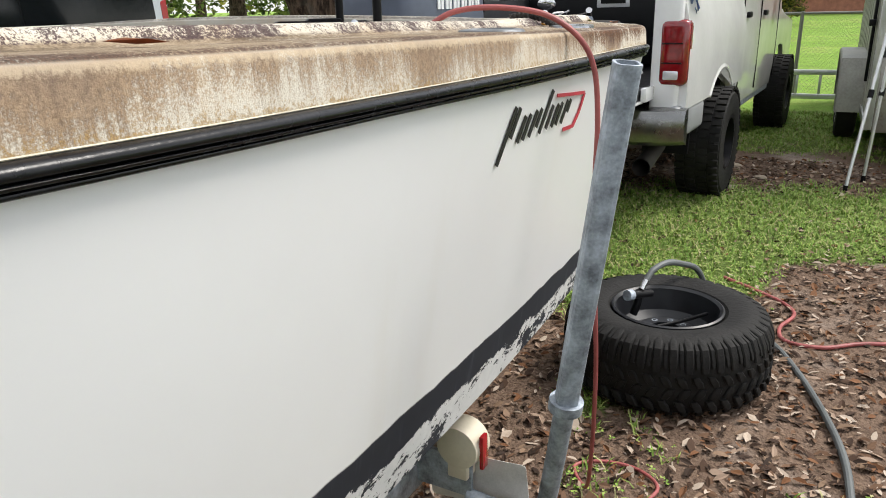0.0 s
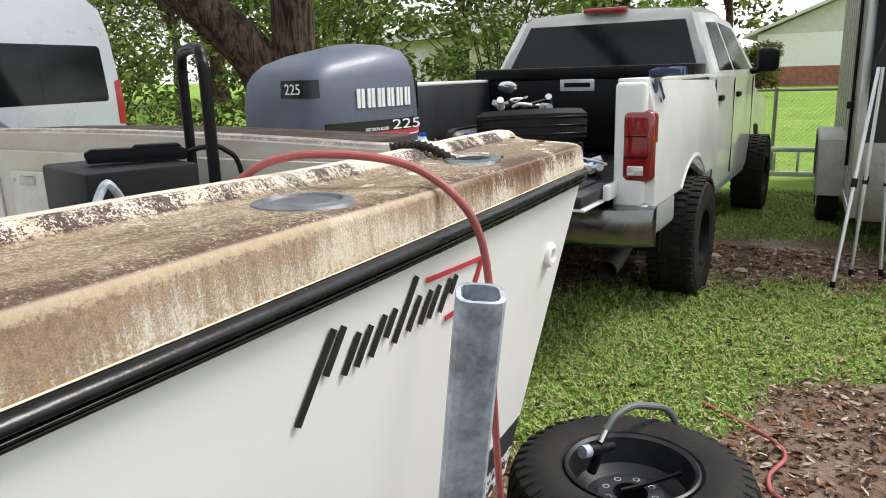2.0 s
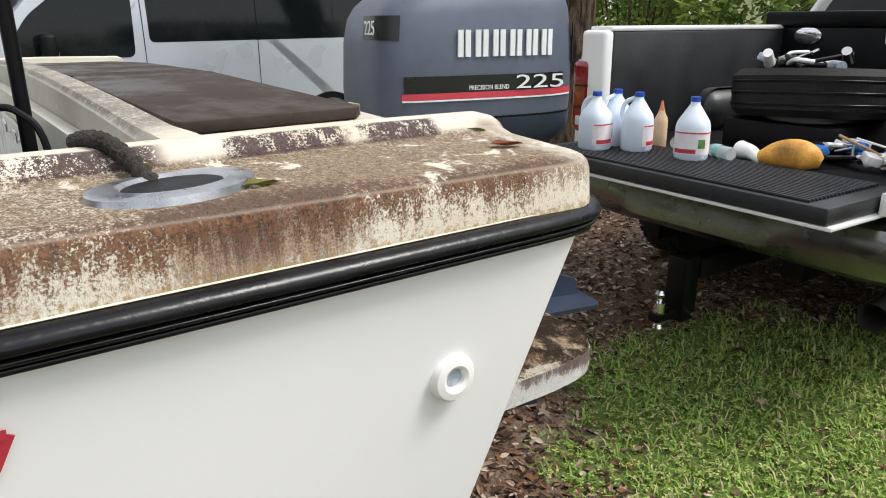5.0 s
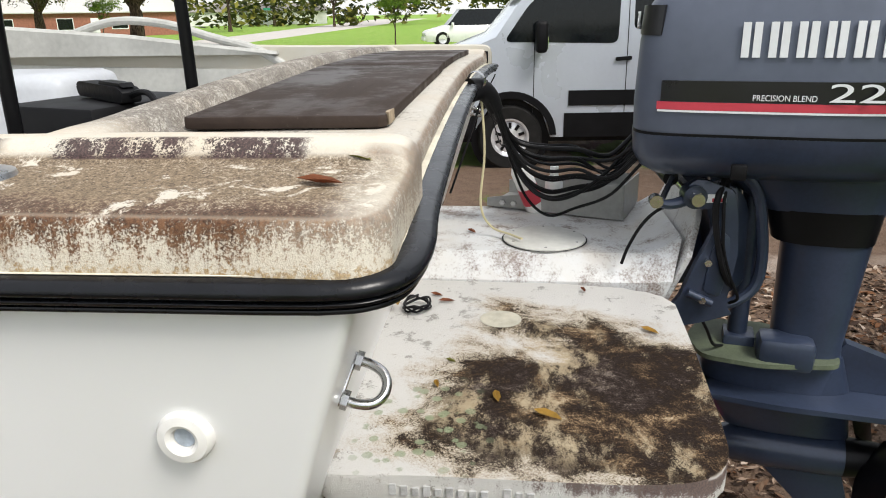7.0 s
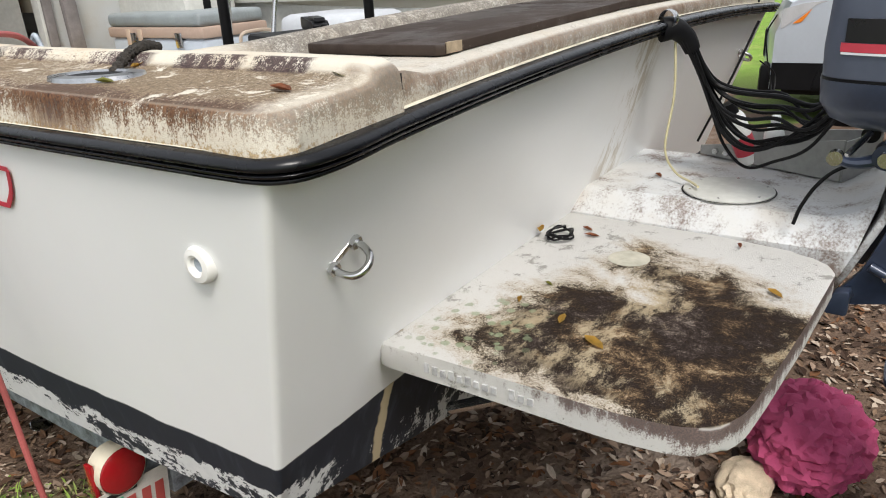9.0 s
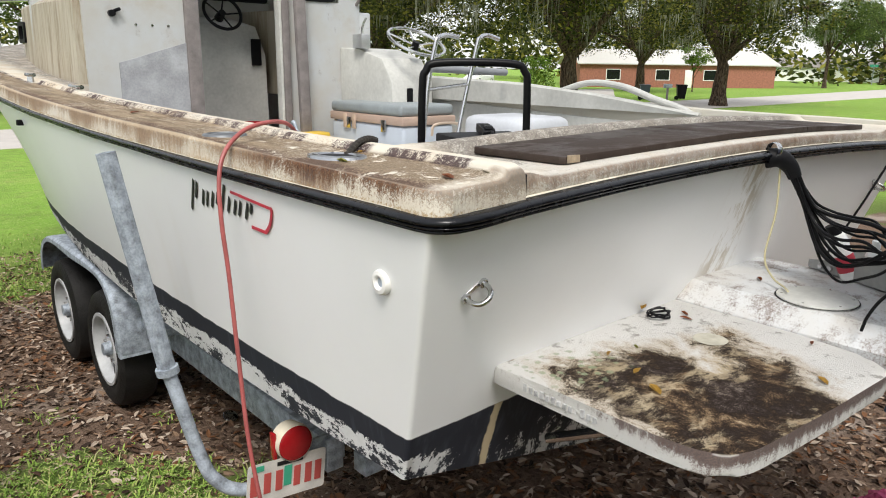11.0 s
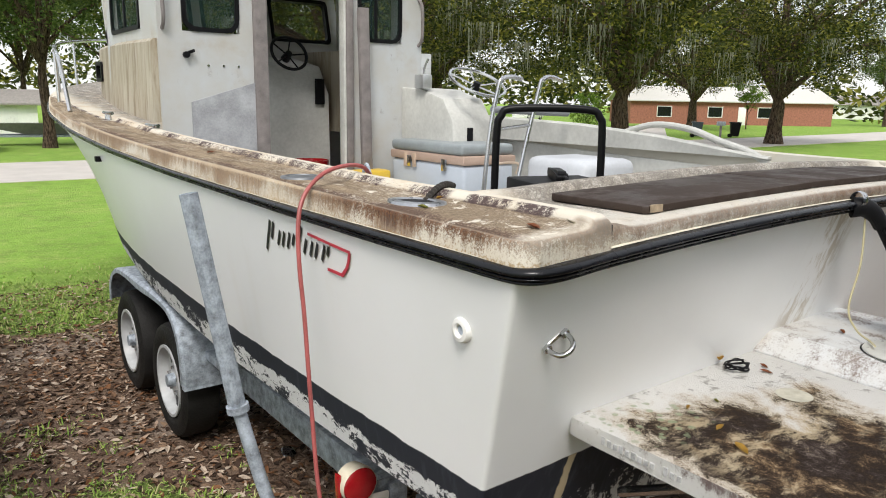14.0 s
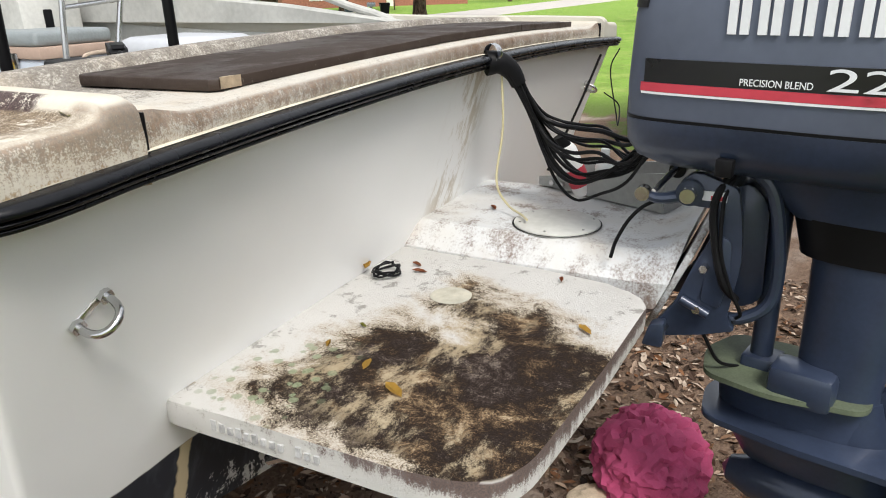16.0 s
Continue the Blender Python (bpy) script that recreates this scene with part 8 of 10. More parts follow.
for s in (-1, 1):
    part("rub_rail", tube(B(), [(s * x, y, z) for x, y, z in rail], 0.020, 10), M_BLACKP, skiff, "black rub rail")
    part("rail_strip", tube(B(), [(s * (x + 0.016), y, z + 0.004) for x, y, z in rail], 0.009, 8), M_CHROME, skiff, "chrome strip on the rub rail")
part("stern_rail", tube(B(), [(-1.06, -0.004, 1.195), (0, -0.012, 1.195), (1.06, -0.004, 1.195)], 0.020, 10), M_BLACKP, skiff, "black rub rail across the stern")
part("stern_strip", tube(B(), [(-1.06, -0.020, 1.199), (0, -0.028, 1.199), (1.06, -0.020, 1.199)], 0.009, 8), M_CHROME, skiff, "chrome strip across the stern")
part("console", box(B(), -0.35, 0.35, 2.0, 2.7, 0.9, 1.55, 0.06), M_WHITE, skiff)
part("hatch_lid", box(B(), 0.30, 0.79, 2.95, 3.75, 1.32, 1.392, 0.02), M_WHITE, skiff, "white hatch lid")
for x, y, r in ((0.95, 2.02, 0.034), (1.0, 3.3, 0.030), (1.01, 4.25, 0.026), (0.97, 0.42, 0.055)):
    z = 1.325 + 0.05 * (y / 6.2) ** 2
    ft = part("deck_fitting", lathe(B(), [(r * 1.35, -0.002), (r * 1.3, 0.006), (r * 0.9, 0.009), (r * 0.8, r * 0.55), (r * 0.4, r * 0.95), (0.0, r)], 24, pose(x, y, z)), M_CHROME, skiff, "chrome domed deck fitting")
    part("fitting_ring", lathe(B(), [(r * 1.05, 0.007), (r * 1.05, 0.012), (r * 0.88, 0.012), (r * 0.88, 0.007)], 24, pose(x, y, z), closed=True), M_BLACKP, ft)
bm = B()
tube(bm, [(0.87, 2.86, 1.362), (0.93, 2.83, 1.372), (1.02, 2.80, 1.372), (1.07, 2.79, 1.365)], 0.012, 8)
cyl(bm, (0.93, 2.83, 1.325), (0.93, 2.83, 1.37), 0.016, seg=10)
cyl(bm, (1.01, 2.805, 1.325), (1.01, 2.805, 1.37), 0.016, seg=10)
part("cleat", bm, M_STEEL, skiff, "stainless mooring cleat")
part("cleat_cover", tube(B(), [(1.05, 2.795, 1.362), (1.10, 2.78, 1.362), (1.15, 2.77, 1.352)], 0.021, 10), M_BLACKP, skiff, "black rubber cover on the cleat's horn")
for x, y in ((1.03, 1.62), (1.0, 0.92), (0.98, 0.98)):
    part("screw", cyl(B(), (x, y, 1.326), (x, y, 1.330), 0.007, seg=8), M_STEEL, skiff)
bm = lathe(B(), [(0, 0.001), (0.034, 0.001)], 24, pose(0.925, -0.002, 1.075, 90, 0, 0))
st = part("round_sticker", bm, mat("navy_sticker", (0.03, 0.04, 0.16), 0.4), skiff, "round navy and white sticker")
part("sticker_middle", lathe(B(), [(0, 0.0025), (0.025, 0.0025)], 24, pose(0.925, -0.002, 1.075, 90, 0, 0)), M_WHITE, st)
part("sticker_bar", box(B(), 0.908, 0.942, -0.0062, -0.0050, 1.070, 1.080), mat("sticker_ink", (0.03, 0.04, 0.16), 0.4), st)
sk_tr = thing("skiff_trailer", "boat trailer with tread-plate fenders under the skiff", "trailer", pose(-3.75, 1.3, -0.08))


def tread_bar(bm, m):
    """One raised lozenge of tread plate."""
    v = [bm.verts.new(m @ Vector(p)) for p in ((-0.0135, 0, 0), (0, 0.0042, 0), (0.0135, 0, 0), (0, -0.0042, 0), (-0.008, 0, 0.0022), (0.008, 0, 0.0022))]
    for f in ((0, 3, 4), (3, 2, 5), (3, 5, 4), (2, 1, 5), (1, 0, 4), (1, 4, 5)):
        bm.faces.new([v[i] for i in f])


bm = B()
tread_bar(bm, Matrix())
BAR = bpy.data.meshes.new("tread_bar")
bm.to_mesh(BAR)
bm.free()
BAR.materials.append(M_BAR)
FPROF = [(0.73, 0.36), (1.07, 0.73), (2.05, 0.73), (2.39, 0.36)]
for s in (-1, 1):
    lo, hi = sorted((s * 0.95, s * 1.172))
    bm = prism(B(), FPROF + [(2.375, 0.345), (2.04, 0.715), (1.08, 0.715), (0.745, 0.345)], lo, hi, "x", 0.003)
    fd = part("fender", bm, M_TREAD, sk_tr, "aluminium tread-plate fender")
    part("fender_lip", box(B(), *sorted((s * 1.166, s * 1.176)), 1.06, 2.06, 0.70, 0.732, 0.002), M_TREAD, fd)
    for n, ((ya, za), (yb, zb)) in enumerate(zip(FPROF[:2], FPROF[1:3])):
        if s < 0:
            break
        # raised tread bars, each turned the other way from its neighbours: single pieces on the near slope, one mesh along the top
        ln = math.hypot(yb - ya, zb - za)
        rows, cols, bm = int(ln / 0.027), 7, B()
        for r in range(rows):
            for c in range(cols):
                u, x = (r + 0.5) / rows, lo + (c + 0.5) * (hi - lo) / cols
                a = math.radians(45 if (r + c) % 2 else -45)
                m = Matrix.Translation((x, ya + (yb - ya) * u, za + (zb - za) * u)) @ Matrix.Rotation(math.atan2(zb - za, yb - ya), 4, "X") @ Matrix.Rotation(a, 4, "Z")
                if n == 0:
                    ob = new("tread_bar", BAR)
                    ob.parent, ob.matrix_local = fd, m
                else:
                    tread_bar(bm, m)
        if n:
            tagged(part("tread_pattern", bm, M_BAR, fd, "bright raised tread bars", smooth=False), kind="stuff")
    part("fender_stay", box(B(), *sorted((s * 0.95, s * 1.17)), 0.752, 0.775, 0.20, 0.36), M_BLACK, sk_tr)
    road_wheel(sk_tr, s * 1.06, 1.56, 0.31, 0.31, 0.2, s, 0.18, M_RIM)
    part("frame_rail", box(B(), *sorted((s * 0.8, s * 0.88)), -0.5, 6.5, 0.42, 0.54, 0.006), M_GALV, sk_tr)
for y in (-0.3, 2.5, 5.0):
    part("cross_member", box(B(), -0.85, 0.85, y - 0.04, y + 0.04, 0.36, 0.44), M_GALV, sk_tr)
part("axle", cyl(B(), (-1.0, 1.56, 0.31), (1.0, 1.56, 0.31), 0.03, seg=12), M_GALV, sk_tr)
part("bunk", box(B(), -0.6, 0.6, -0.3, 5.0, 0.46, 0.60), M_BLACKP, sk_tr)
part("tongue_jack", cyl(B(), (0, 6.3, 0), (0, 6.3, 0.6), 0.03), M_GALV, sk_tr)
part("lamp_wire", tube(B(), [(1.05, 1.95, 0.735), (1.10, 2.0, 0.90), (1.13, 1.9, 0.98), (1.10, 1.82, 1.0)], 0.006, 8), M_BLACKP, sk_tr, "black wire looping up from the fender")
for x, y, t in ((1.06, 1.72, 30), (1.09, 1.34, 100)):
    tw = part("twig", tube(B(), [(-0.04, 0.0, 0.738), (-0.01, 0.008, 0.741), (0.02, -0.004, 0.740), (0.045, 0.004, 0.738)], 0.0022, 6), M_BARK, sk_tr)
    tw.matrix_local = pose(x, y, 0, 0, 0, t)
# PVC-sleeved guide post
pv = thing("guide_pole", "white PVC guide pole on a galvanised square foot", "pole", pose(-2.48, 1.65, 0))
part("pipe", cyl(B(), (0.0, 0.0, 0.72), (0.136, 0.0, 2.2), 0.042, seg=24), M_PVC, pv, "white PVC pipe")
part("pipe_cap", cyl(B(), (0.133, 0.0, 2.15), (0.140, 0.0, 2.235), 0.047, 0.046, 24), M_PVC, pv)
part("foot_post", box(B(), -0.028, 0.028, -0.028, 0.028, -0.1, 0.80, 0.004, m=pose(-0.06, 0, 0, 0, 5.3, 0)), M_GALV, pv, "galvanised square foot")
part("bolt", cyl(B(), (0.003, -0.041, 0.76), (0.003, -0.049, 0.76), 0.012, seg=8), M_STEEL, pv)

solo("trailer_cable", tube(B(), [(-2.60, 3.50, -0.03), (-2.578, 3.44, -0.05), (-2.437, 3.10, -0.085), (-2.37, 2.79, -0.095), (-2.347, 2.545, -0.10), (-2.36, 2.2, -0.09)], 0.011, 8), M_BLACKP, "black cable trailing over the leaves beside the skiff's fender", "cable")

# ---- things on and round the boat ----
# big spare wheel lying on the ground
SPX, SPY = -1.385, -0.53
spare = thing("off_road_wheel", "muddy off-road tyre on a black rim lying flat", "wheel", pose(SPX, SPY, 0))
bm = lathe(B(), [(0.225, 0.04), (0.30, 0.008), (0.37, 0.012), (0.405, 0.035), (0.422, 0.075), (0.428, 0.13), (0.428, 0.21), (0.420, 0.262), (0.400, 0.300), (0.365, 0.322), (0.31, 0.331), (0.25, 0.316), (0.228, 0.29)], 72, None, closed=True)
tyre = part("tyre", bm, M_TYRE, spare, "worn black mud-terrain tyre")


def tread_lug(bm, line, w, turn, skew=0.0):
    """A low rounded block that follows the tyre's curve from shoulder to tread."""
    rings = []
    for i, (r0, z, up) in enumerate(line):
        k = 1 if 0 < i < len(line) - 1 else 0.75
        rg = []
        for u, h in ((-0.5, -0.006), (-0.46, 0.6), (-0.32, 1.0), (0.32, 1.0), (0.46, 0.6), (0.5, -0.006)):
            a = turn + (u * w * k + skew * i) / 0.43
            q = r0 + (up * h if h > 0 else h) * (1.0 if z < 0.3 else 0.45)
            rg.append((q * math.cos(a), q * math.sin(a), z + (up * h * 0.8 if z > 0.27 and h > 0 else 0)))
        rings.append(rg)
    ring_faces(bm, rings)


lug = B()
tread_lug(lug, [(0.345, 0.322, 0.004), (0.375, 0.315, 0.008), (0.400, 0.297, 0.011), (0.418, 0.262, 0.012), (0.426, 0.218, 0.011)], 0.038, 0.0)
tread_lug(lug, [(0.368, 0.316, 0.004), (0.400, 0.297, 0.007), (0.418, 0.262, 0.009), (0.425, 0.236, 0.008)], 0.020, 0.075)
for z, turn, sk in ((0.178, 0.06, 0.012), (0.125, 0.0, -0.012), (0.072, 0.06, 0.012)):
    tread_lug(lug, [(0.427, z + 0.022, 0.009), (0.428, z, 0.012), (0.426, z - 0.022, 0.009)], 0.040, turn, sk)
tread_lug(lug, [(0.422, 0.045, 0.007), (0.405, 0.022, 0.008)], 0.038, 0.0)
lugs = mesh_of("lug", lug, M_TYRE, True)
for k in range(44):
    o = new("lug", lugs)
    o.parent, o.rotation_euler = tyre, (0, 0, 2 * math.pi * k / 44)
bm = lathe(B(), [(0.228, 0.285), (0.236, 0.315), (0.228, 0.32), (0.216, 0.31), (0.205, 0.26), (0.195, 0.215), (0.16, 0.185), (0.13, 0.195), (0.115, 0.21), (0.062, 0.21), (0.060, 0.10)], 56)
rim = part("rim", bm, mat("black_steel_rim", (0.014, 0.015, 0.018), 0.4, var=0.3, scale=14), spare, "black steel rim")
part("hub_hole", lathe(B(), [(0, 0.12), (0.06, 0.12)], 32), M_BLACK, rim)
for k in range(8):
    a = 2 * math.pi * k / 8
    part("stud_hole", lathe(B(), [(0.009, 0.2115), (0.013, 0.2115)], 14, pose(0.088 * math.cos(a), 0.088 * math.sin(a), 0)), M_GALV, rim)
gun_ = thing("spray_nozzle", "black trigger spray nozzle on a grey hose resting in the wheel", "spray nozzle", pose(SPX, SPY, 0.2))
part("grip", tube(B(), [(0.15, -0.02, 0.04), (0.135, -0.03, 0.09), (0.13, -0.045, 0.15)], 0.018, 10), M_BLACKP, gun_)
part("barrel", cyl(B(), (0.155, 0.02, 0.145), (0.095, -0.10, 0.12), 0.02, 0.017, 14), M_BLACKP, gun_)
part("nozzle_head", cyl(B(), (0.165, 0.045, 0.15), (0.152, 0.015, 0.145), 0.024, seg=16), M_GALV, gun_)
part("coupling", cyl(B(), (0.128, -0.05, 0.15), (0.118, -0.085, 0.185), 0.014, seg=12), M_STEEL, gun_)
hose_m = mat("grey_hose", (0.10, 0.11, 0.11), 0.5, var=0.2)
part("hose", tube(B(), [(0.118, -0.085, 0.185), (0.10, -0.14, 0.218), (0.06, -0.22, 0.232), (0.01, -0.31, 0.205), (-0.05, -0.41, 0.145), (-0.13, -0.49, -0.05), (-0.33, -0.55, -0.185), (-0.45, -0.40, -0.19), (-0.60, -0.05, -0.19), (-0.72, 0.35, -0.19), (-0.76, 0.72, -0.19), (-0.80, 1.3, -0.2), (-0.78, 2.1, -0.28), (-0.92, 2.9, -0.305), (-1.05, 3.5, -0.305), (-1.5, 4.0, -0.305)], 0.014, 10), hose_m, gun_, "dark rubber hose trailing over the ground")
part("lug_wrench", tube(B(), [(0.03, 0.02, 0.02), (-0.05, -0.05, 0.03), (-0.15, -0.12, 0.06)], 0.008, 8), M_BLACK, gun_)
# red air hose over the gunwale
hz = lambda x, y: gz(x, y) + 0.012
pts = [(-0.75, 1.3, 0.85), (-0.92, 1.15, 1.2), (-1.06, 1.01, 1.46), (-1.125, 0.958, 1.538), (-1.19, 0.925, 1.563), (-1.285, 0.88, 1.561), (-1.36, 0.845, 1.540), (-1.42, 0.82, 1.49), (-1.448, 0.80, 1.42), (-1.455, 0.785, 1.30), (-1.45, 0.77, 1.15), (-1.45, 0.74, 0.9), (-1.45, 0.69, 0.6), (-1.42, 0.60, 0.25), (-1.36, 0.45, 0.03), (-1.28, 0.33, 0.012), (-1.36, 0.26, 0.012), (-1.48, 0.25, 0.012), (-1.57, 0.32, 0.012), (-1.55, 0.47, 0.01), (-1.62, 0.75, 0.0), (-1.75, 1.0, -0.01)]
solo("red_air_hose", tube(B(), pts, 0.0065, 10, 6), M_REDHOSE, "faded red rubber hose hung over the gunwale", "hose")
pts = [(-1.45, -1.75), (-1.68, -1.60), (-1.80, -1.50), (-1.85, -1.38), (-1.80, -1.2), (-1.84, -1.06), (-2.0, -1.06), (-2.2, -1.2), (-2.6, -1.3)]
solo("red_ground_hose", tube(B(), [(x, y, hz(x, y)) for x, y in pts], 0.0095, 10, 6), M_REDHOSE, "faded red hose snaking over bare soil", "hose")
# pressure washer in the cockpit
pw = thing("pressure_washer", "black pressure washer with a hoop handle in the cockpit", "pressure washer", pose(-0.70, 0.95, 0.80))
part("body", box(B(), -0.045, 0.25, -0.12, 0.12, 0.0, 0.705, 0.008, 2, m=pose(0.10, -0.21, 0, 0, 0, -18)), mat("washer_black_plastic", (0.007, 0.007, 0.008), 0.5, var=0.3, scale=12, spec=0.2), pw, "black boxy body")
hp = [(-0.10, -0.24, 0.10), (-0.098, -0.24, 0.55), (-0.096, -0.242, 0.86), (-0.086, -0.248, 0.92), (-0.05, -0.272, 0.945), (0.135, -0.405, 0.945), (0.172, -0.432, 0.92), (0.180, -0.438, 0.86), (0.182, -0.44, 0.55), (0.183, -0.442, 0.10)]
part("handle", tube(B(), hp, 0.0125, 12), M_BLACK, pw, "black tubular hoop handle")
GUN = pose(0.225, -0.185, 0.7065, 0, 0, -127)
bm = prism(B(), rounded([(0.0, 0.004), (0.205, 0.0), (0.21, 0.022), (0.19, 0.030), (0.01, 0.034), (-0.006, 0.026)], 0.004), -0.020, 0.020, "y", 0.004)
bm.transform(GUN)
gun = part("spray_gun", bm, M_BLACKP, pw, "black spray gun lying on the top")
bm = prism(B(), [(0.09, 0.031), (0.20, 0.030), (0.19, 0.038), (0.10, 0.039)], -0.014, 0.014, "y", 0.002)
bm.transform(GUN)
part("trigger", bm, M_BLACK, gun)
part("gun_hose", tube(B(), [(0.10, -0.352, 0.722), (0.075, -0.385, 0.730), (0.05, -0.42, 0.722), (0.03, -0.45, 0.66), (0.03, -0.46, 0.4)], 0.006, 8), M_BLACKP, pw)
wb = thing("white_tank", "low white plastic tank on the cockpit sole", "tank", pose(0.75, 1.6, 0.8))
part("tank_body", box(B(), -0.34, 0.06, -0.2, 0.25, 0.0, 0.68, 0.05, 3), mat("grey_white_plastic", (0.52, 0.54, 0.57), 0.4, var=0.1, scale=4), wb)
part("tank_strap", box(B(), -0.35, 0.07, -0.21, -0.2, 0.56, 0.58), M_BLACKP, wb)
# cooler with a cushion, on a seat base
co = thing("cooler", "white cooler with tan trim and a grey cushion lid", "cooler", pose(0.83, 3.06, 0.80, 0, 0, -90))
part("seat_base", box(B(), -0.42, 0.42, -0.20, 0.20, 0.0, 0.28, 0.02), M_LINER, co)
part("cooler_body", box(B(), -0.43, 0.43, -0.22, 0.22, 0.28, 0.55, 0.025, 3), mat("cooler_white", (0.48, 0.53, 0.60), 0.4, var=0.06), co, "white cooler body")
part("cooler_rim", box(B(), -0.44, 0.44, -0.23, 0.23, 0.55, 0.61, 0.012), mat("tan_trim", (0.42, 0.31, 0.25), 0.5), co, "tan cooler lid edge")
part("cushion", box(B(), -0.43, 0.42, -0.23, 0.23, 0.61, 0.685, 0.025, 3), mat("grey_vinyl_cushion", (0.26, 0.29, 0.30), 0.5, var=0.15, scale=10, bump=0.2), co, "grey vinyl cushion")
part("side_handle", tube(B(), [(0.60, -0.12, 0.50), (0.62, -0.11, 0.57), (0.62, 0.08, 0.57), (0.60, 0.09, 0.50)], 0.009, 8), mat("tan_handle", (0.58, 0.46, 0.36), 0.5), co)
for x in (0.05, 0.16):
    part("hinge", box(B(), x - 0.3, x - 0.26, -0.238, -0.228, 0.50, 0.60, 0.004), mat("tan_hinge", (0.50, 0.38, 0.29), 0.5), co)
part("latch", box(B(), 0.2, 0.26, -0.236, -0.228, 0.50, 0.58, 0.004), M_STEEL, co)
part("latch", box(B(), -0.22, -0.16, -0.236, -0.228, 0.50, 0.58, 0.004), M_STEEL, co)
# leaning-post frame
lp = thing("leaning_post", "stainless tube leaning-post frame in the cockpit", "seat frame", pose(0.6, 2.2, 0.8))
for a in (((-0.22, 0, 0.0), (-0.15, 0, 0.74), (-0.09, 0, 1.04), (-0.06, 0, 1.095), (0.0, 0, 1.11), (0.09, 0, 1.10)), ((0.02, 0, 0.0), (0.10, 0, 0.52), (0.24, 0, 1.04), (0.27, 0, 1.10), (0.33, 0, 1.12), (0.43, 0, 1.10))):
    part("tube_leg", tube(B(), a, 0.014, 10, 5), M_STEEL, lp)
part("cross_bar", cyl(B(), (-0.13, 0, 0.80), (0.19, 0, 0.83), 0.011, seg=10), M_STEEL, lp)
part("foot_bar", cyl(B(), (-0.19, 0, 0.30), (0.075, 0, 0.32), 0.011, seg=10), M_STEEL, lp)
part("seat_bar", cyl(B(), (-0.13, 0.0, 0.92), (0.55, 0.05, 0.90), 0.022, seg=12), mat("grey_pad", (0.25, 0.26, 0.28), 0.6), lp)
# red bucket and yellow box by the door
bm = lathe(B(), [(0, 0), (0.12, 0), (0.15, 0.3), (0.155, 0.31), (0.145, 0.31), (0.11, 0.02)], 28)
solo("red_fuel_can", bm, M_RED, "red plastic bucket inside the pilothouse door", "bucket", pose(0.16, 3.95, 1.0))
solo("bucket_stand", box(B(), -0.25, 0.25, -0.2, 0.2, 0, 0.18, 0.01), M_LINER, "white step inside the pilothouse door", "step", pose(0.16, 3.95, 0.82))
solo("yellow_box", box(B(), -0.14, 0.14, -0.08, 0.08, 0, 0.6, 0.02), mat("yellow_plastic", (0.62, 0.42, 0.05), 0.5, var=0.15), "yellow plastic crate beside the door", "crate", pose(0.42, 3.50, 0.66))
# mooring rope stub in the rod holder
rp = []
for i in range(34):
    t = i / 33
    rp.append(Vector((0.02 + 0.155 * t, 0.055 * t, -0.02 + 0.052 * math.sin(2.2 * t) + 0.012 * t)))
bm = tube(B(), rp, 0.009, 10, 2, rad=lambda t: 0.009 + 0.0018 * math.sin(t * 90))
solo("rope_stub", bm, mat("mouldy_rope", (0.03, 0.026, 0.022), 0.95, var=0.7, scale=40, bump=0.9, bump_scale=200), "frayed mouldy rope end in the rod holder", "rope", pose(-1.287, 0.469, 1.50))
# tangle of wire on the platform
wr = random.Random(11)
bm = B()
tube(bm, [(0.035 * math.cos(k * 1.1) * (1 + 0.3 * wr.random()), 0.028 * math.sin(k * 1.1) * (1 + 0.3 * wr.random()), 0.004 + 0.02 * wr.random()) for k in range(24)], 0.0028, 6, 4)
solo("wire_tangle", bm, M_BLACK, "tangle of thin black wire on the platform", "wire", pose(-0.32, 0.09, 0.963))
# spray can on the bracket
cn = thing("spray_can", "white and red spray can lying in the bracket tray", "spray can", pose(0.38, -0.22, 1.036, -25, 0, 30))
part("can_body", lathe(B(), [(0, 0), (0.031, 0), (0.033, 0.006), (0.033, 0.15), (0.026, 0.165), (0.0, 0.168)], 20), M_WHITE, cn)
part("can_band", lathe(B(), [(0.0332, 0.03), (0.0336, 0.03), (0.0336, 0.09), (0.0332, 0.09)], 20), M_DECR, cn)
part("can_cap", cyl(B(), (0, 0, 0.165), (0, 0, 0.20), 0.022, seg=16), M_BLACKP, cn)
# dark line down the starboard transom, cord on the stern eye
part("transom_cord", tube(B(), [(1.19, -0.02, 1.38), (1.10, 0.05, 1.15), (1.0, 0.13, 0.92)], 0.005, 6), M_BLACK, boat)
part("eye_cord", tube(B(), [(1.235, -0.03, 1.22), (1.30, -0.08, 1.16), (1.26, -0.09, 1.08), (1.34, -0.06, 1.12), (1.36, -0.02, 1.30), (1.38, -0.05, 1.39)], 0.003, 6), M_BLACK, boat)
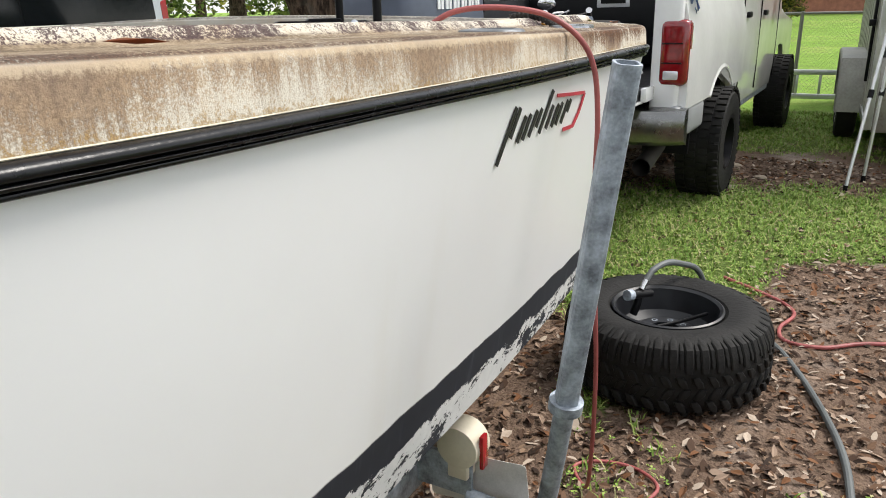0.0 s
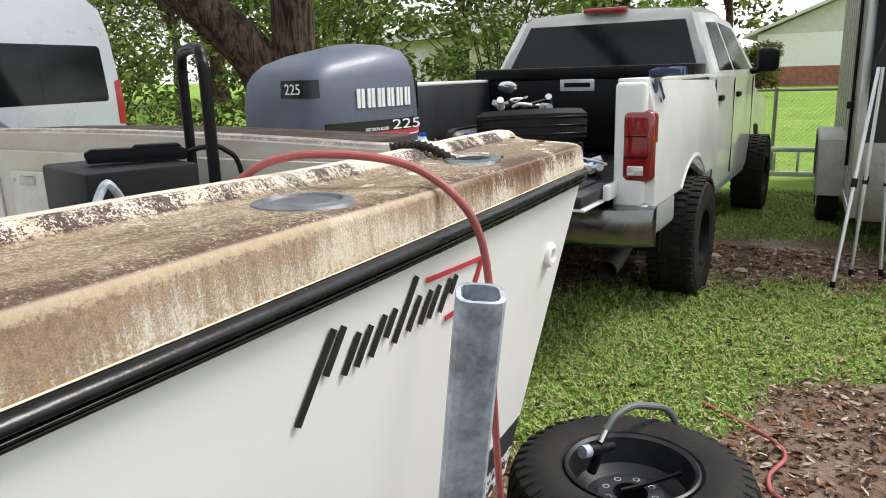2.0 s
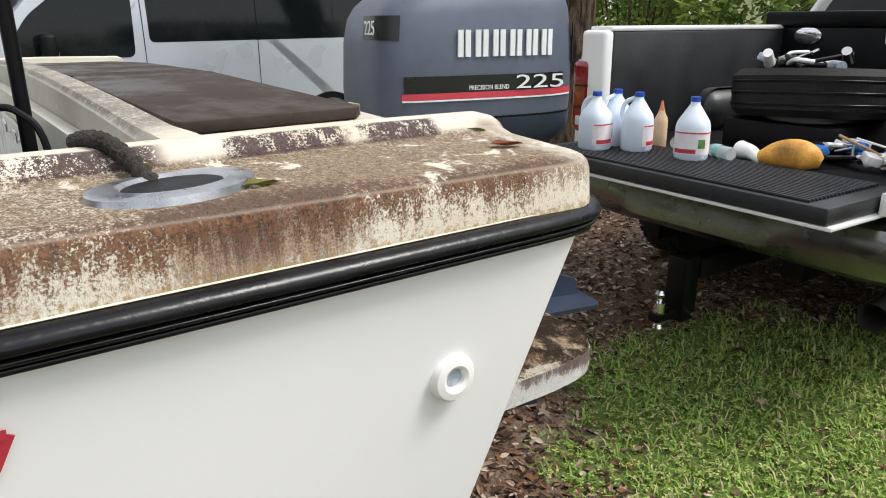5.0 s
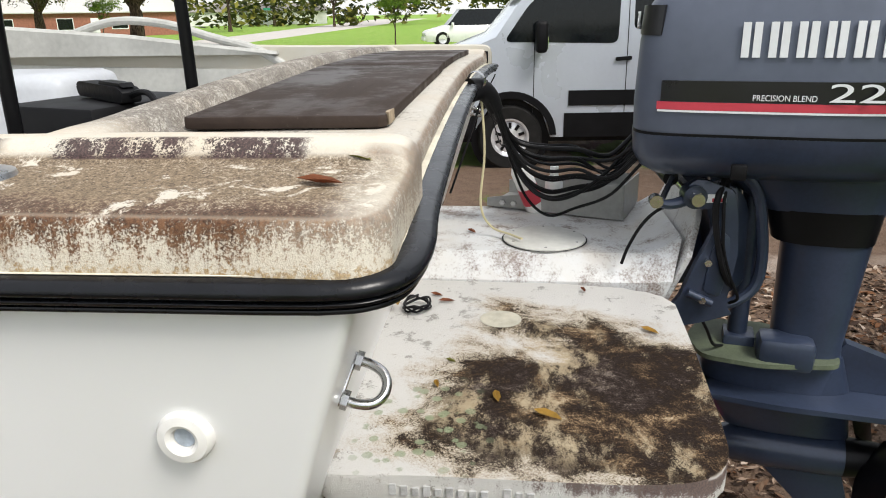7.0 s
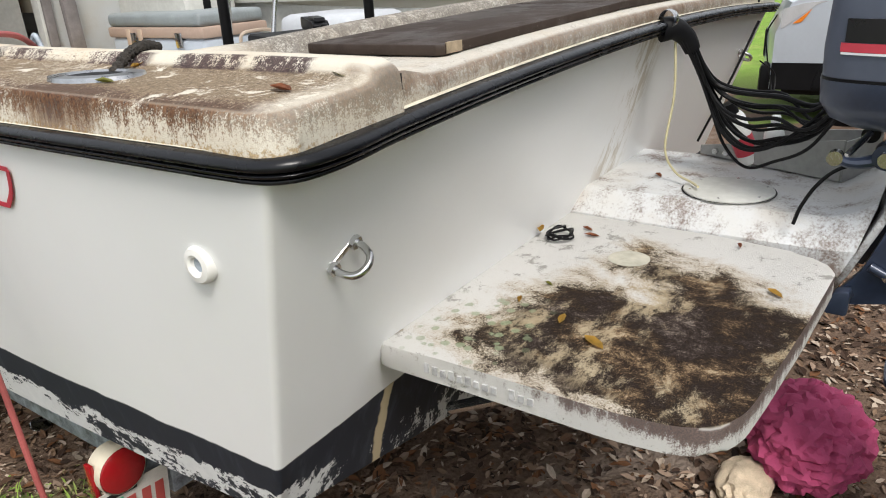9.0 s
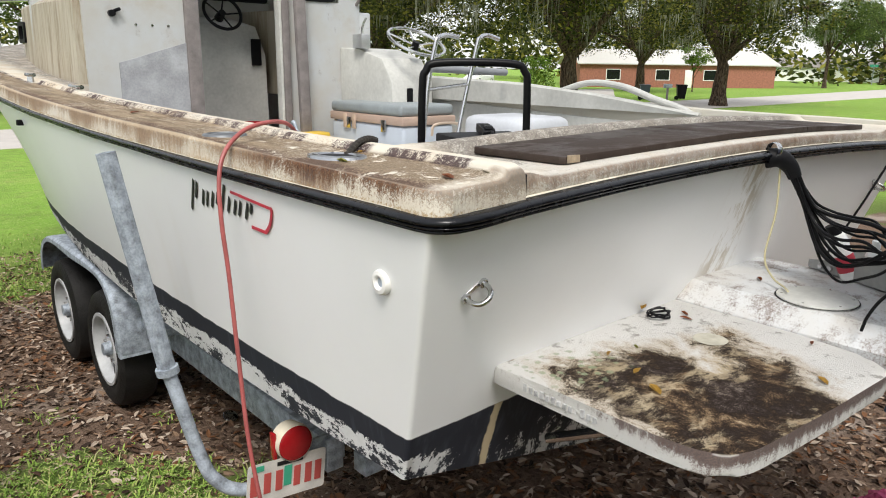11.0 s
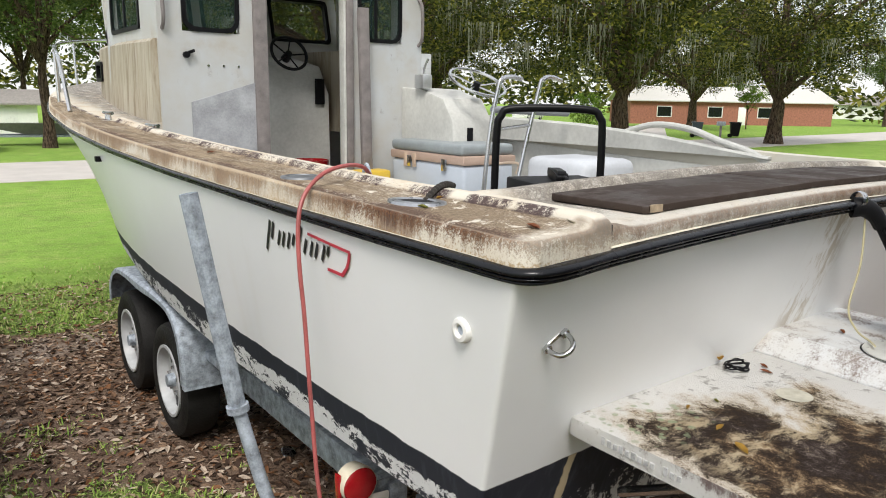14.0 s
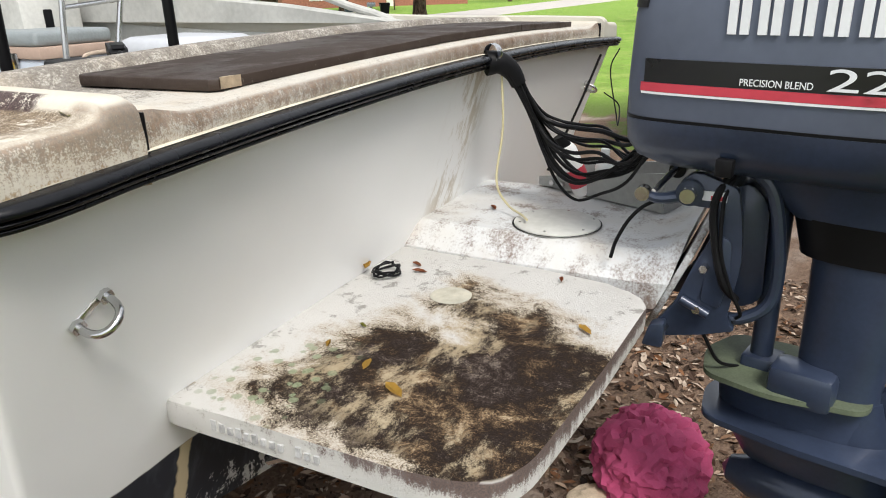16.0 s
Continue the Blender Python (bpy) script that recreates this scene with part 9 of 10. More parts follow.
# pink cloth bundle
def cloth():
    bm = B()
    bmesh.ops.create_icosphere(bm, subdivisions=5, radius=1)
    for v in bm.verts:
        p = v.co.copy()
        a = math.atan2(p.y, p.x)
        fold = abs(noise.noise(p * 2.2 + Vector((0.6 * p.z, 0, 3)))) * 0.16 + abs(noise.noise(Vector((a * 1.6, p.z * 2.5, 7)))) * 0.10
        fold += 0.10 * (1 - min(1, abs(noise.noise(p * 3.4 + Vector((5, 1, 0)))) * 5)) + 0.05 * (1 - min(1, abs(noise.noise(p * 7.5 + Vector((2, 8, 0)))) * 4))
        r = 1.04 - fold + 0.03 * noise.noise(p * 9)
        v.co = Vector((p.x * r * 0.25, p.y * r * 0.20, max(-0.0, 0.13 + p.z * r * 0.17)))
    return bm
solo("pink_cloth", cloth(), mat("pink_terry_cloth", (0.46, 0.07, 0.17), 0.95, var=0.18, scale=8, bump=0.25, bump_scale=160), "crumpled pink cloth bundle on the ground", "cloth", pose(0.36, -0.50, 0.0))
bm = B()
bmesh.ops.create_icosphere(bm, subdivisions=4, radius=1)
for v in bm.verts:
    p = v.co.copy()
    r = 1 - 0.3 * abs(noise.noise(p * 2.6))
    v.co = Vector((p.x * r * 0.13, p.y * r * 0.09, max(0, 0.05 + p.z * r * 0.06)))
solo("pale_cloth", bm, mat("pale_print_cloth", (0.55, 0.45, 0.33), 0.95, var=0.4, scale=18), "pale printed cloth under the pink bundle", "cloth", pose(0.12, -0.36, 0.0))
# small litter
bm = lathe(B(), [(0, 0.09), (0.03, 0.088), (0.036, 0.07), (0.042, 0)], 20)
solo("plastic_cup", bm, mat("cloudy_plastic", (0.66, 0.68, 0.70), 0.35), "cloudy plastic cup upside down on the ground", "cup", pose(2.14, -3.13, 0.0))
bm = lathe(B(), [(0, 0.012), (0.03, 0.014), (0.04, 0.02), (0.042, 0.016), (0.03, 0.004), (0, 0.002)], 24)
solo("metal_lid", bm, M_CHROME, "small shiny metal lid on the ground", "lid", pose(-0.84, 2.27, -0.10, 25, 10, 0))
solo("lumber_offcut", box(B(), -0.22, 0.22, -0.045, 0.045, 0, 0.045, 0.004), mat("pale_lumber", (0.44, 0.33, 0.21), 0.8, var=0.2, scale=20), "short pale lumber offcut on the grass", "lumber", pose(-2.50, -2.95, 0.0, 0, 0, 8))
for i, (x, y, s) in enumerate(((-1.06, -4.6, 0.06), (-1.18, -3.75, 0.035), (-1.35, -4.2, 0.04))):
    bm = B()
    bmesh.ops.create_icosphere(bm, subdivisions=2, radius=1)
    for v in bm.verts:
        v.co = Vector((v.co.x * s * 1.5, v.co.y * s, max(0, v.co.z * s * 0.6))) * (1 + 0.2 * noise.noise(v.co * 2 + Vector((i, 0, 0))))
    solo("stone", bm, mat("pale_stone", (0.36, 0.30, 0.22), 0.85, var=0.2), "pale flat stone in the grass", "stone", pose(x, y, 0.0))

# ---- trees ----
def leaf_mat(name, a, b, c):
    k = Nodes(name)
    g = k.n.new("ShaderNodeNewGeometry")
    r = g.outputs["Random Per Island"]
    col = k.mix(k.step(r, 0.0, 0.6), a, b)
    col = k.mix(k.step(r, 0.62, 1.0, 0, 0.95), col, c)
    k.p.inputs["Specular IOR Level"].default_value = 0.14
    tr = k.n.new("ShaderNodeBsdfTranslucent")
    mx = k.n.new("ShaderNodeMixShader")
    mx.inputs[0].default_value = 0.35
    k.l.new(col, tr.inputs["Color"])
    out = k.n["Material Output"]
    k.l.new(k.p.outputs[0], mx.inputs[1])
    k.l.new(tr.outputs[0], mx.inputs[2])
    k.l.new(mx.outputs[0], out.inputs["Surface"])
    return k.done(col, 0.55)


M_LEAF = leaf_mat("oak_leaves", (0.020, 0.029, 0.009), (0.072, 0.086, 0.019), (0.27, 0.25, 0.045))
M_LEAFD = leaf_mat("dark_leaves", (0.042, 0.070, 0.020), (0.09, 0.135, 0.035), (0.20, 0.25, 0.06))
M_LEAFB = leaf_mat("bright_leaves", (0.07, 0.13, 0.02), (0.13, 0.22, 0.03), (0.25, 0.34, 0.05))
M_LEAFM = leaf_mat("mid_green_leaves", (0.055, 0.095, 0.025), (0.13, 0.19, 0.045), (0.30, 0.36, 0.09))
M_MOSS = leaf_mat("hanging_moss", (0.19, 0.19, 0.15), (0.26, 0.26, 0.20), (0.33, 0.33, 0.26))


def leaves_mesh(name, clumps, per, size, material, rnd, squash=0.75):
    """Many small folded leaves in clumps."""
    vs, fs = [], []
    for (cx, cy, cz), rad in clumps:
        for _ in range(per):
            d = Vector((rnd.gauss(0, 1), rnd.gauss(0, 1), rnd.gauss(0, 1)))
            d = d.normalized() * rad * rnd.random() ** 0.45
            p = Vector((cx + d.x, cy + d.y, cz + d.z * squash))
            u = Vector((rnd.gauss(0, 1), rnd.gauss(0, 1), rnd.gauss(0, 0.6))).normalized()
            w = u.cross(Vector((rnd.gauss(0, 1), rnd.gauss(0, 1), rnd.gauss(0, 1)))).normalized()
            s = size * rnd.uniform(0.6, 1.3)
            i = len(vs)
            vs += [p - u * s, p + w * s * 0.45, p + u * s, p - w * s * 0.45]
            fs.append((i, i + 1, i + 2, i + 3))
    me = bpy.data.meshes.new(name)
    me.from_pydata([tuple(v) for v in vs], [], fs)
    me.materials.append(material)
    return me


def moss_mesh(name, spots, rnd):
    vs, fs = [], []
    for x, y, z in spots:
        for _ in range(rnd.randint(16, 30)):
            px, py = x + rnd.gauss(0, 0.30), y + rnd.gauss(0, 0.30)
            ln, w = 0.25 + 1.5 * rnd.random() ** 2.2, rnd.uniform(0.010, 0.032)
            a = rnd.uniform(0, math.pi)
            for k in range(4):
                t0, t1 = k / 4, (k + 1) / 4
                ww0, ww1 = w * (1 - 0.75 * t0), w * (1 - 0.75 * t1)
                o = rnd.gauss(0, 0.03)
                i = len(vs)
                vs += [(px - math.cos(a) * ww0 + o, py - math.sin(a) * ww0, z - ln * t0), (px + math.cos(a) * ww0 + o, py + math.sin(a) * ww0, z - ln * t0), (px + math.cos(a) * ww1 + o, py + math.sin(a) * ww1, z - ln * t1), (px - math.cos(a) * ww1 + o, py - math.sin(a) * ww1, z - ln * t1)]
                fs.append((i, i + 1, i + 2, i + 3))
    me = bpy.data.meshes.new(name)
    me.from_pydata(vs, [], fs)
    me.materials.append(M_MOSS)
    return me


def make_tree(name, label, m, seed, height, spread, trunk_r, fork, n_limbs, clumps, per, size, material, moss=0, low=0.35, crown_r=1.0):
    """A tapered trunk, limbs with twigs, and a crown of leaf clumps round the limbs' ends."""
    rnd = random.Random(seed)
    t = thing(name, label, "tree", m)
    bm = B()
    tube(bm, [(0, 0, -0.3), (0.03, 0.02, fork * 0.3), (-0.05, 0.05, fork * 0.7), (0.02, 0.0, fork), (0.1, 0.05, fork + (height - fork) * 0.5)], trunk_r, 14, 5, rad=lambda q: trunk_r * (1.35 - 0.35 * min(1, q * 5)) * (1 - 0.6 * q))
    ends = []
    for k in range(n_limbs):
        a = 2 * math.pi * (k + rnd.uniform(-0.3, 0.3)) / n_limbs
        el = rnd.uniform(0.15, 0.95)
        reach = spread * rnd.uniform(0.65, 1.0) * math.cos(el * 0.9)
        z0 = fork * rnd.uniform(0.75, 1.15)
        z1 = min(height, fork + (height - fork) * (0.15 + 0.85 * el))
        p = [Vector((0, 0, z0)), Vector((math.cos(a) * reach * 0.3, math.sin(a) * reach * 0.3, z0 + (z1 - z0) * 0.45)), Vector((math.cos(a + 0.15) * reach * 0.65, math.sin(a + 0.15) * reach * 0.65, z0 + (z1 - z0) * 0.8)), Vector((math.cos(a) * reach, math.sin(a) * reach, z1))]
        tube(bm, p, trunk_r * 0.4, 8, 4, rad=lambda q: trunk_r * 0.42 * (1 - 0.85 * q))
        sp_ = spline(p, 6)
        ends += sp_[len(sp_) // 3 :]
        for _ in range(4):
            b0 = rnd.choice(sp_[len(sp_) // 3 :])
            b1 = b0 + Vector((rnd.gauss(0, 1), rnd.gauss(0, 1), rnd.gauss(0.1, 0.5))) * spread * 0.18
            tube(bm, [b0, b0.lerp(b1, 0.5) + Vector((0, 0, 0.1)), b1], trunk_r * 0.1, 6, 3, rad=lambda q: trunk_r * 0.12 * (1 - 0.7 * q))
            ends += [b1, b0.lerp(b1, 0.6)]
    part("trunk", bm, M_BARK, t, "ridged brown bark trunk and limbs")
    cl = []
    for _ in range(clumps):
        e = rnd.choice(ends)
        d = Vector((rnd.gauss(0, 1), rnd.gauss(0, 1), rnd.gauss(0, 0.8))) * spread * 0.11
        q = e + d
        q.z = max(q.z, height * low * 0.8)
        cl.append(((q.x, q.y, q.z), crown_r * rnd.uniform(0.5, 1.0)))
    ob = new("crown", leaves_mesh("crown", cl, per, size, material, rnd))
    ob.parent = t
    if moss:
        spots = [(c[0][0], c[0][1], c[0][2] - 0.3) for c in rnd.sample(cl, min(moss, len(cl)))]
        ob = new("moss", moss_mesh("moss", spots, rnd))
        ob.parent = t
        tagged(ob, "grey hanging moss")
    return t


oakA = make_tree("oak_tree", "broad live oak hung with grey moss beside the road", pose(24.5, 21, 0), 1, 14, 10.5, 0.5, 3.2, 11, 360, 125, 0.105, M_LEAF, moss=80, low=0.24, crown_r=1.25)
copy_thing(oakA, pose(13.5, 27, 0, 0, 0, 70))
copy_thing(oakA, pose(40, 22, 0, 0, 0, 140))
copy_thing(oakA, pose(26, 38, 0, 0, 0, 200))
copy_thing(oakA, pose(58, 40, 0, 0, 0, 30))
oakB = make_tree("oak_tree", "tall leafy oak on the verge across the road", pose(3.0, 34.6, 0), 5, 14, 6.5, 0.26, 4.2, 9, 270, 105, 0.10, M_LEAFD, low=0.30, crown_r=1.0)
for x, y, a, sc in ((-16, 62, 60, 1.1), (-26, 58, 120, 1.2), (12, 60, 200, 1.1), (-9, 68, 30, 1.2), (0, 70, 260, 1.2), (7, 72, 100, 1.2), (18, 55, 20, 1.2), (-6, 56, 300, 1.1), (30, 62, 90, 1.2), (46, 64, 150, 1.3), (75, 62, 40, 1.3), (105, 64, 10, 1.3), (130, 70, 200, 1.4), (95, 38, 80, 1.0), (150, 50, 120, 1.3), (180, 66, 10, 1.4), (120, 30, 50, 0.9)):
    c = copy_thing(oakB, pose(x, y, 0, 0, 0, a))
    c.scale = (sc, sc, sc)
small = make_tree("small_tree", "slender young tree with thin yellow-green leaves", pose(-1.2, 48, 0), 8, 6.6, 3.4, 0.09, 2.2, 7, 90, 45, 0.11, M_LEAFB, low=0.36, crown_r=0.6)
c = copy_thing(small, pose(34.3, 5.8, 0, 0, 0, 40))
c.scale = (0.5, 0.5, 0.5)
c = copy_thing(small, pose(64, 38, 0, 0, 0, 140))
c.scale = (0.7, 0.7, 0.7)
# woods behind the truck
for x, y, a, sc in ((16, -34, 30, 1.1), (4, -44, 90, 1.2), (-8, -46, 10, 1.2), (26, -26, 160, 1.0), (34, -14, 250, 1.0), (-18, -40, 60, 1.1), (10, -40, 310, 1.2), (20, -18, 120, 0.9)):
    c = copy_thing(oakA if x % 4 else oakB, pose(x, y, 0, 0, 0, a))
    c.scale = (sc, sc, sc)


# woods far off, behind the houses
def far_woods():
    rnd = random.Random(33)
    cl = []
    for _ in range(900):
        a = math.radians(rnd.uniform(-180, 180))
        r = rnd.uniform(120, 190)
        h = rnd.uniform(1.5, 11) * (0.75 + 0.35 * math.sin(a * 9))
        cl.append(((r * math.sin(a), r * math.cos(a), h), rnd.uniform(2.5, 5.0)))
    ob = new("far_woods", leaves_mesh("far_woods", cl, 60, 0.75, M_LEAF, rnd))
    tagged(ob, "hazy green belt of woods behind the houses", "woods", kind="stuff")


far_woods()


# the big oak behind the van
def big_oak():
    rnd = random.Random(21)
    t = thing("big_oak", "massive old live oak with two stems and a leaning limb", "tree", pose(3.75, -5.1, 0))
    bm = B()
    tube(bm, [(0, 0, -0.3), (0.0, 0, 0.5), (-0.02, 0.05, 1.4), (-0.10, 0.10, 2.6), (-0.25, 0.2, 5), (-0.3, 0.5, 9)], 0.4, 20, 6, rad=lambda q: 0.34 * (1.5 - 0.5 * min(1, q * 4)) * (1 - 0.5 * q))
    tube(bm, [(0.28, 0.10, -0.3), (0.24, 0.10, 1.0), (0.26, 0.3, 1.8), (0.55, 0.75, 2.4), (1.1, 1.4, 3.1), (2.0, 2.6, 4.2), (3.5, 4.0, 6)], 0.3, 16, 6, rad=lambda q: 0.34 * (1 - 0.6 * q))
    limbs = [[(-0.2, 0.2, 4.6), (-1.5, 2.5, 5.6), (-2.6, 6.0, 6.2), (-2.2, 9.5, 6.6), (-1.0, 13, 7.2)], [(-0.2, 0.2, 4.6), (-2.5, 1.0, 5.8), (-5.0, 2.5, 6.6), (-7.0, 5.0, 7.0)], [(1.5, 2, 3.8), (2.5, 6, 6), (2.5, 10, 7), (3.5, 14, 7.6)], [(-0.25, 0.3, 5), (1.0, -3, 6.5), (2, -6, 7.5)], [(-0.25, 0.3, 5), (-4, -2.5, 6.5), (-7, -4, 7.5)]]
    ends = []
    for p in limbs:
        tube(bm, p, 0.15, 10, 6, rad=lambda q: 0.16 * (1 - 0.8 * q) + 0.012)
        s_ = spline(p, 6)
        ends += s_[8:]
        for _ in range(8):
            b0 = rnd.choice(s_[8:])
            b1 = b0 + Vector((rnd.gauss(0, 1.1), rnd.gauss(0, 1.1), rnd.gauss(-0.1, 0.5)))
            tube(bm, [b0, b0.lerp(b1, 0.5) + Vector((0, 0, 0.15)), b1], 0.02, 6, 3, rad=lambda q: 0.03 * (1 - 0.8 * q) + 0.004)
            ends += [b1, b0.lerp(b1, 0.6), b1]
    part("trunk", bm, M_BARK, t, "deeply ridged brown bark")
    cl = []
    for _ in range(100):
        e = rnd.choice(ends)
        q = e + Vector((rnd.gauss(0, 0.6), rnd.gauss(0, 0.6), rnd.gauss(0.1, 0.45)))
        cl.append(((q.x, q.y, max(q.z, 4.9)), rnd.uniform(0.3, 0.65)))
    ob = new("crown", leaves_mesh("crown", cl, 45, 0.05, M_LEAFD, rnd))
    ob.parent = t
    ob = new("moss", moss_mesh("moss", [(c[0][0], c[0][1], c[0][2] - 0.1) for c in cl[::9]], rnd))
    ob.parent = t
    tagged(ob, "grey hanging moss")


big_oak()


def shrub(name, label, m, seed, rx, ry, h, n, per, size, material):
    rnd = random.Random(seed)
    t = thing(name, label, "shrub", m)
    bm = B()
    cl = []
    for _ in range(n):
        a, q = rnd.uniform(0, 2 * math.pi), rnd.random() ** 0.5
        z = h * rnd.uniform(0.08, 1.0)
        k = math.sqrt(max(0.1, 1 - (z / h) ** 2 * 0.7))
        p = (rx * q * k * math.cos(a), ry * q * k * math.sin(a), z)
        cl.append((p, rnd.uniform(0.3, 0.6)))
        if rnd.random() < 0.25:
            tube(bm, [(p[0] * 0.2, p[1] * 0.2, -0.05), (p[0] * 0.5, p[1] * 0.5, z * 0.6), p], 0.02, 6, 3, rad=lambda u: 0.025 * (1 - 0.7 * u))
    part("stem", bm, M_BARK, t)
    ob = new("foliage", leaves_mesh("foliage", cl, per, size, material, rnd))
    ob.parent = t
    return t


shA = shrub("large_shrub", "dense dark green evergreen shrub thicket", pose(7.5, -10.5, 0), 3, 3.2, 2.0, 4.6, 150, 60, 0.085, M_LEAFM)
copy_thing(shA, pose(12.5, -8.5, 0, 0, 0, 80))
copy_thing(shA, pose(4.6, -13.5, 0, 0, 0, 200))
copy_thing(shA, pose(10.5, -14.5, 0, 0, 0, 140))
shB = shrub("bright_shrub", "bright green garden shrub by a house", pose(3.4, -24, 0), 5, 1.8, 1.5, 3.0, 60, 60, 0.10, M_LEAFB)
copy_thing(shB, pose(1.9, -26, 0, 0, 0, 60)).scale = (0.5, 0.5, 0.5)
copy_thing(shB, pose(50, 46, 0, 0, 0, 60))
copy_thing(shB, pose(70, 54, 0, 0, 0, 160))
hedge = thing("clipped_hedge", "square clipped hedge beside a house", "hedge", pose(0.4, -24.5, 0))
rnd = random.Random(6)
ob = new("foliage", leaves_mesh("foliage", [((rnd.uniform(-0.5, 0.5), rnd.uniform(-0.4, 0.4), rnd.uniform(0.15, 1.55)), 0.22) for _ in range(90)], 50, 0.05, M_LEAF, rnd))
ob.parent = hedge


# ---- houses ----
M_STUCCO = mat("pale_cream_stucco", (0.78, 0.72, 0.56), 0.8, var=0.06, scale=2)
M_SIDING = mat("white_siding", (0.84, 0.84, 0.82), 0.6, var=0.04)
M_SHINGLE = mat("grey_shingles", (0.28, 0.26, 0.24), 0.9, var=0.2, scale=6, fine=30)
M_METALR = mat("pale_metal_roof", (0.62, 0.60, 0.55), 0.5, 0.3, var=0.1)
M_BRICK = mat("red_brick", (0.32, 0.13, 0.09), 0.85, var=0.3, scale=5, fine=18)


def house(name, label, m, w, d, h, roof_h, wall_m, roof_m, hip=False, windows=(), door=None, over=0.4, base=None):
    """A one-storey house: walls, roof, windows with frames, a door. Its front faces its own -y."""
    hs = thing(name, label, "house", m)
    part("wall", box(B(), -w / 2, w / 2, 0, d, -0.2, h), wall_m, hs)
    if base:
        part("wall_base", box(B(), -w / 2 - 0.03, w / 2 + 0.03, -0.03, d + 0.03, -0.2, 0.8), base, hs, "red brick base course")
    bm = B()
    a, b = w / 2 + over, d + over
    if hip:
        k = d / 2 + over
        v = [bm.verts.new(p) for p in ((-a, -over, h), (a, -over, h), (a, b, h), (-a, b, h), (-a + k, d / 2, h + roof_h), (a - k, d / 2, h + roof_h))]
        for f in ((0, 1, 5, 4), (1, 2, 5), (2, 3, 4, 5), (3, 0, 4), (3, 2, 1, 0)):
            bm.faces.new([v[i] for i in f])
    else:
        ring_faces(bm, [[(x, -over, h - 0.12), (x, d / 2, h + roof_h), (x, b, h - 0.12), (x, b, h), (x, d / 2, h + roof_h + 0.14), (x, -over, h)] for x in (-a, a)])
        ring_faces(bm, [[(x, 0, h), (x, d / 2, h + roof_h), (x, d, h)] for x in (-w / 2 + 0.01, w / 2 - 0.01)])
    part("roof", bm, roof_m, hs, smooth=False)
    for x, z0, z1, ww in windows:
        wd = part("window", plate_with_hole(B(), rect(x - ww / 2 - 0.08, x + ww / 2 + 0.08, z0 - 0.08, z1 + 0.08), rect(x - ww / 2, x + ww / 2, z0, z1), -0.06, 0.02, "y"), M_WHITE, hs)
        part("pane", box(B(), x - ww / 2, x + ww / 2, -0.02, -0.005, z0, z1), M_GLASSD, wd)
    if door is not None:
        part("door", box(B(), door - 0.45, door + 0.45, -0.05, 0.0, 0, 2.05, 0.01), M_WHITE, hs)
    return hs


house("cream_house", "cream stucco house with a grey hip roof", pose(10.8, -20.5, 0, 0, 0, 152), 9, 7, 2.35, 1.3, M_STUCCO, M_SHINGLE, True, ((-2.5, 0.9, 1.9, 1.2), (2.2, 0.9, 1.9, 1.2)), 0.0)
house("white_gable_house", "white house with a brick base and gable end", pose(1.34, -38, 0, 0, 0, 90), 10, 10, 2.15, 2.1, M_SIDING, M_METALR, False, (), None, 0.5, M_BRICK)
house("brick_house", "low brick house with a pale metal roof across the road", pose(76, 47, 0, 0, 0, -35), 24, 9, 2.7, 1.6, M_BRICK, M_METALR, False, ((-8, 0.9, 2.0, 1.6), (-2, 0.9, 2.0, 1.6), (4, 0.9, 2.0, 1.8)), 1.2)
house("white_house", "long white house far across the lawn", pose(150, 62, 0, 0, 0, -62), 46, 10, 2.8, 1.6, M_SIDING, M_SHINGLE, False, ((-16, 0.9, 2.0, 2), (-8, 0.9, 2.0, 2), (2, 0.9, 2.0, 2), (12, 0.9, 2, 2)), 7)
house("tan_house", "tan low house with a white garage across the road", pose(-6, 58, 0, 0, 0, 0), 22, 8, 2.1, 0.7, M_STUCCO, M_SHINGLE, False, ((-6, 0.9, 2.0, 1.6),), -2.0)
gar = house("white_garage", "small white garage with a roll door", pose(3.1, 56, 0, 0, 0, -4), 5.0, 5, 2.1, 0.8, M_SIDING, M_SHINGLE, False)
part("garage_door", box(B(), -1.3, 1.3, -0.05, 0.0, 0, 1.85), M_WHITE, gar, "white roll-up garage door")

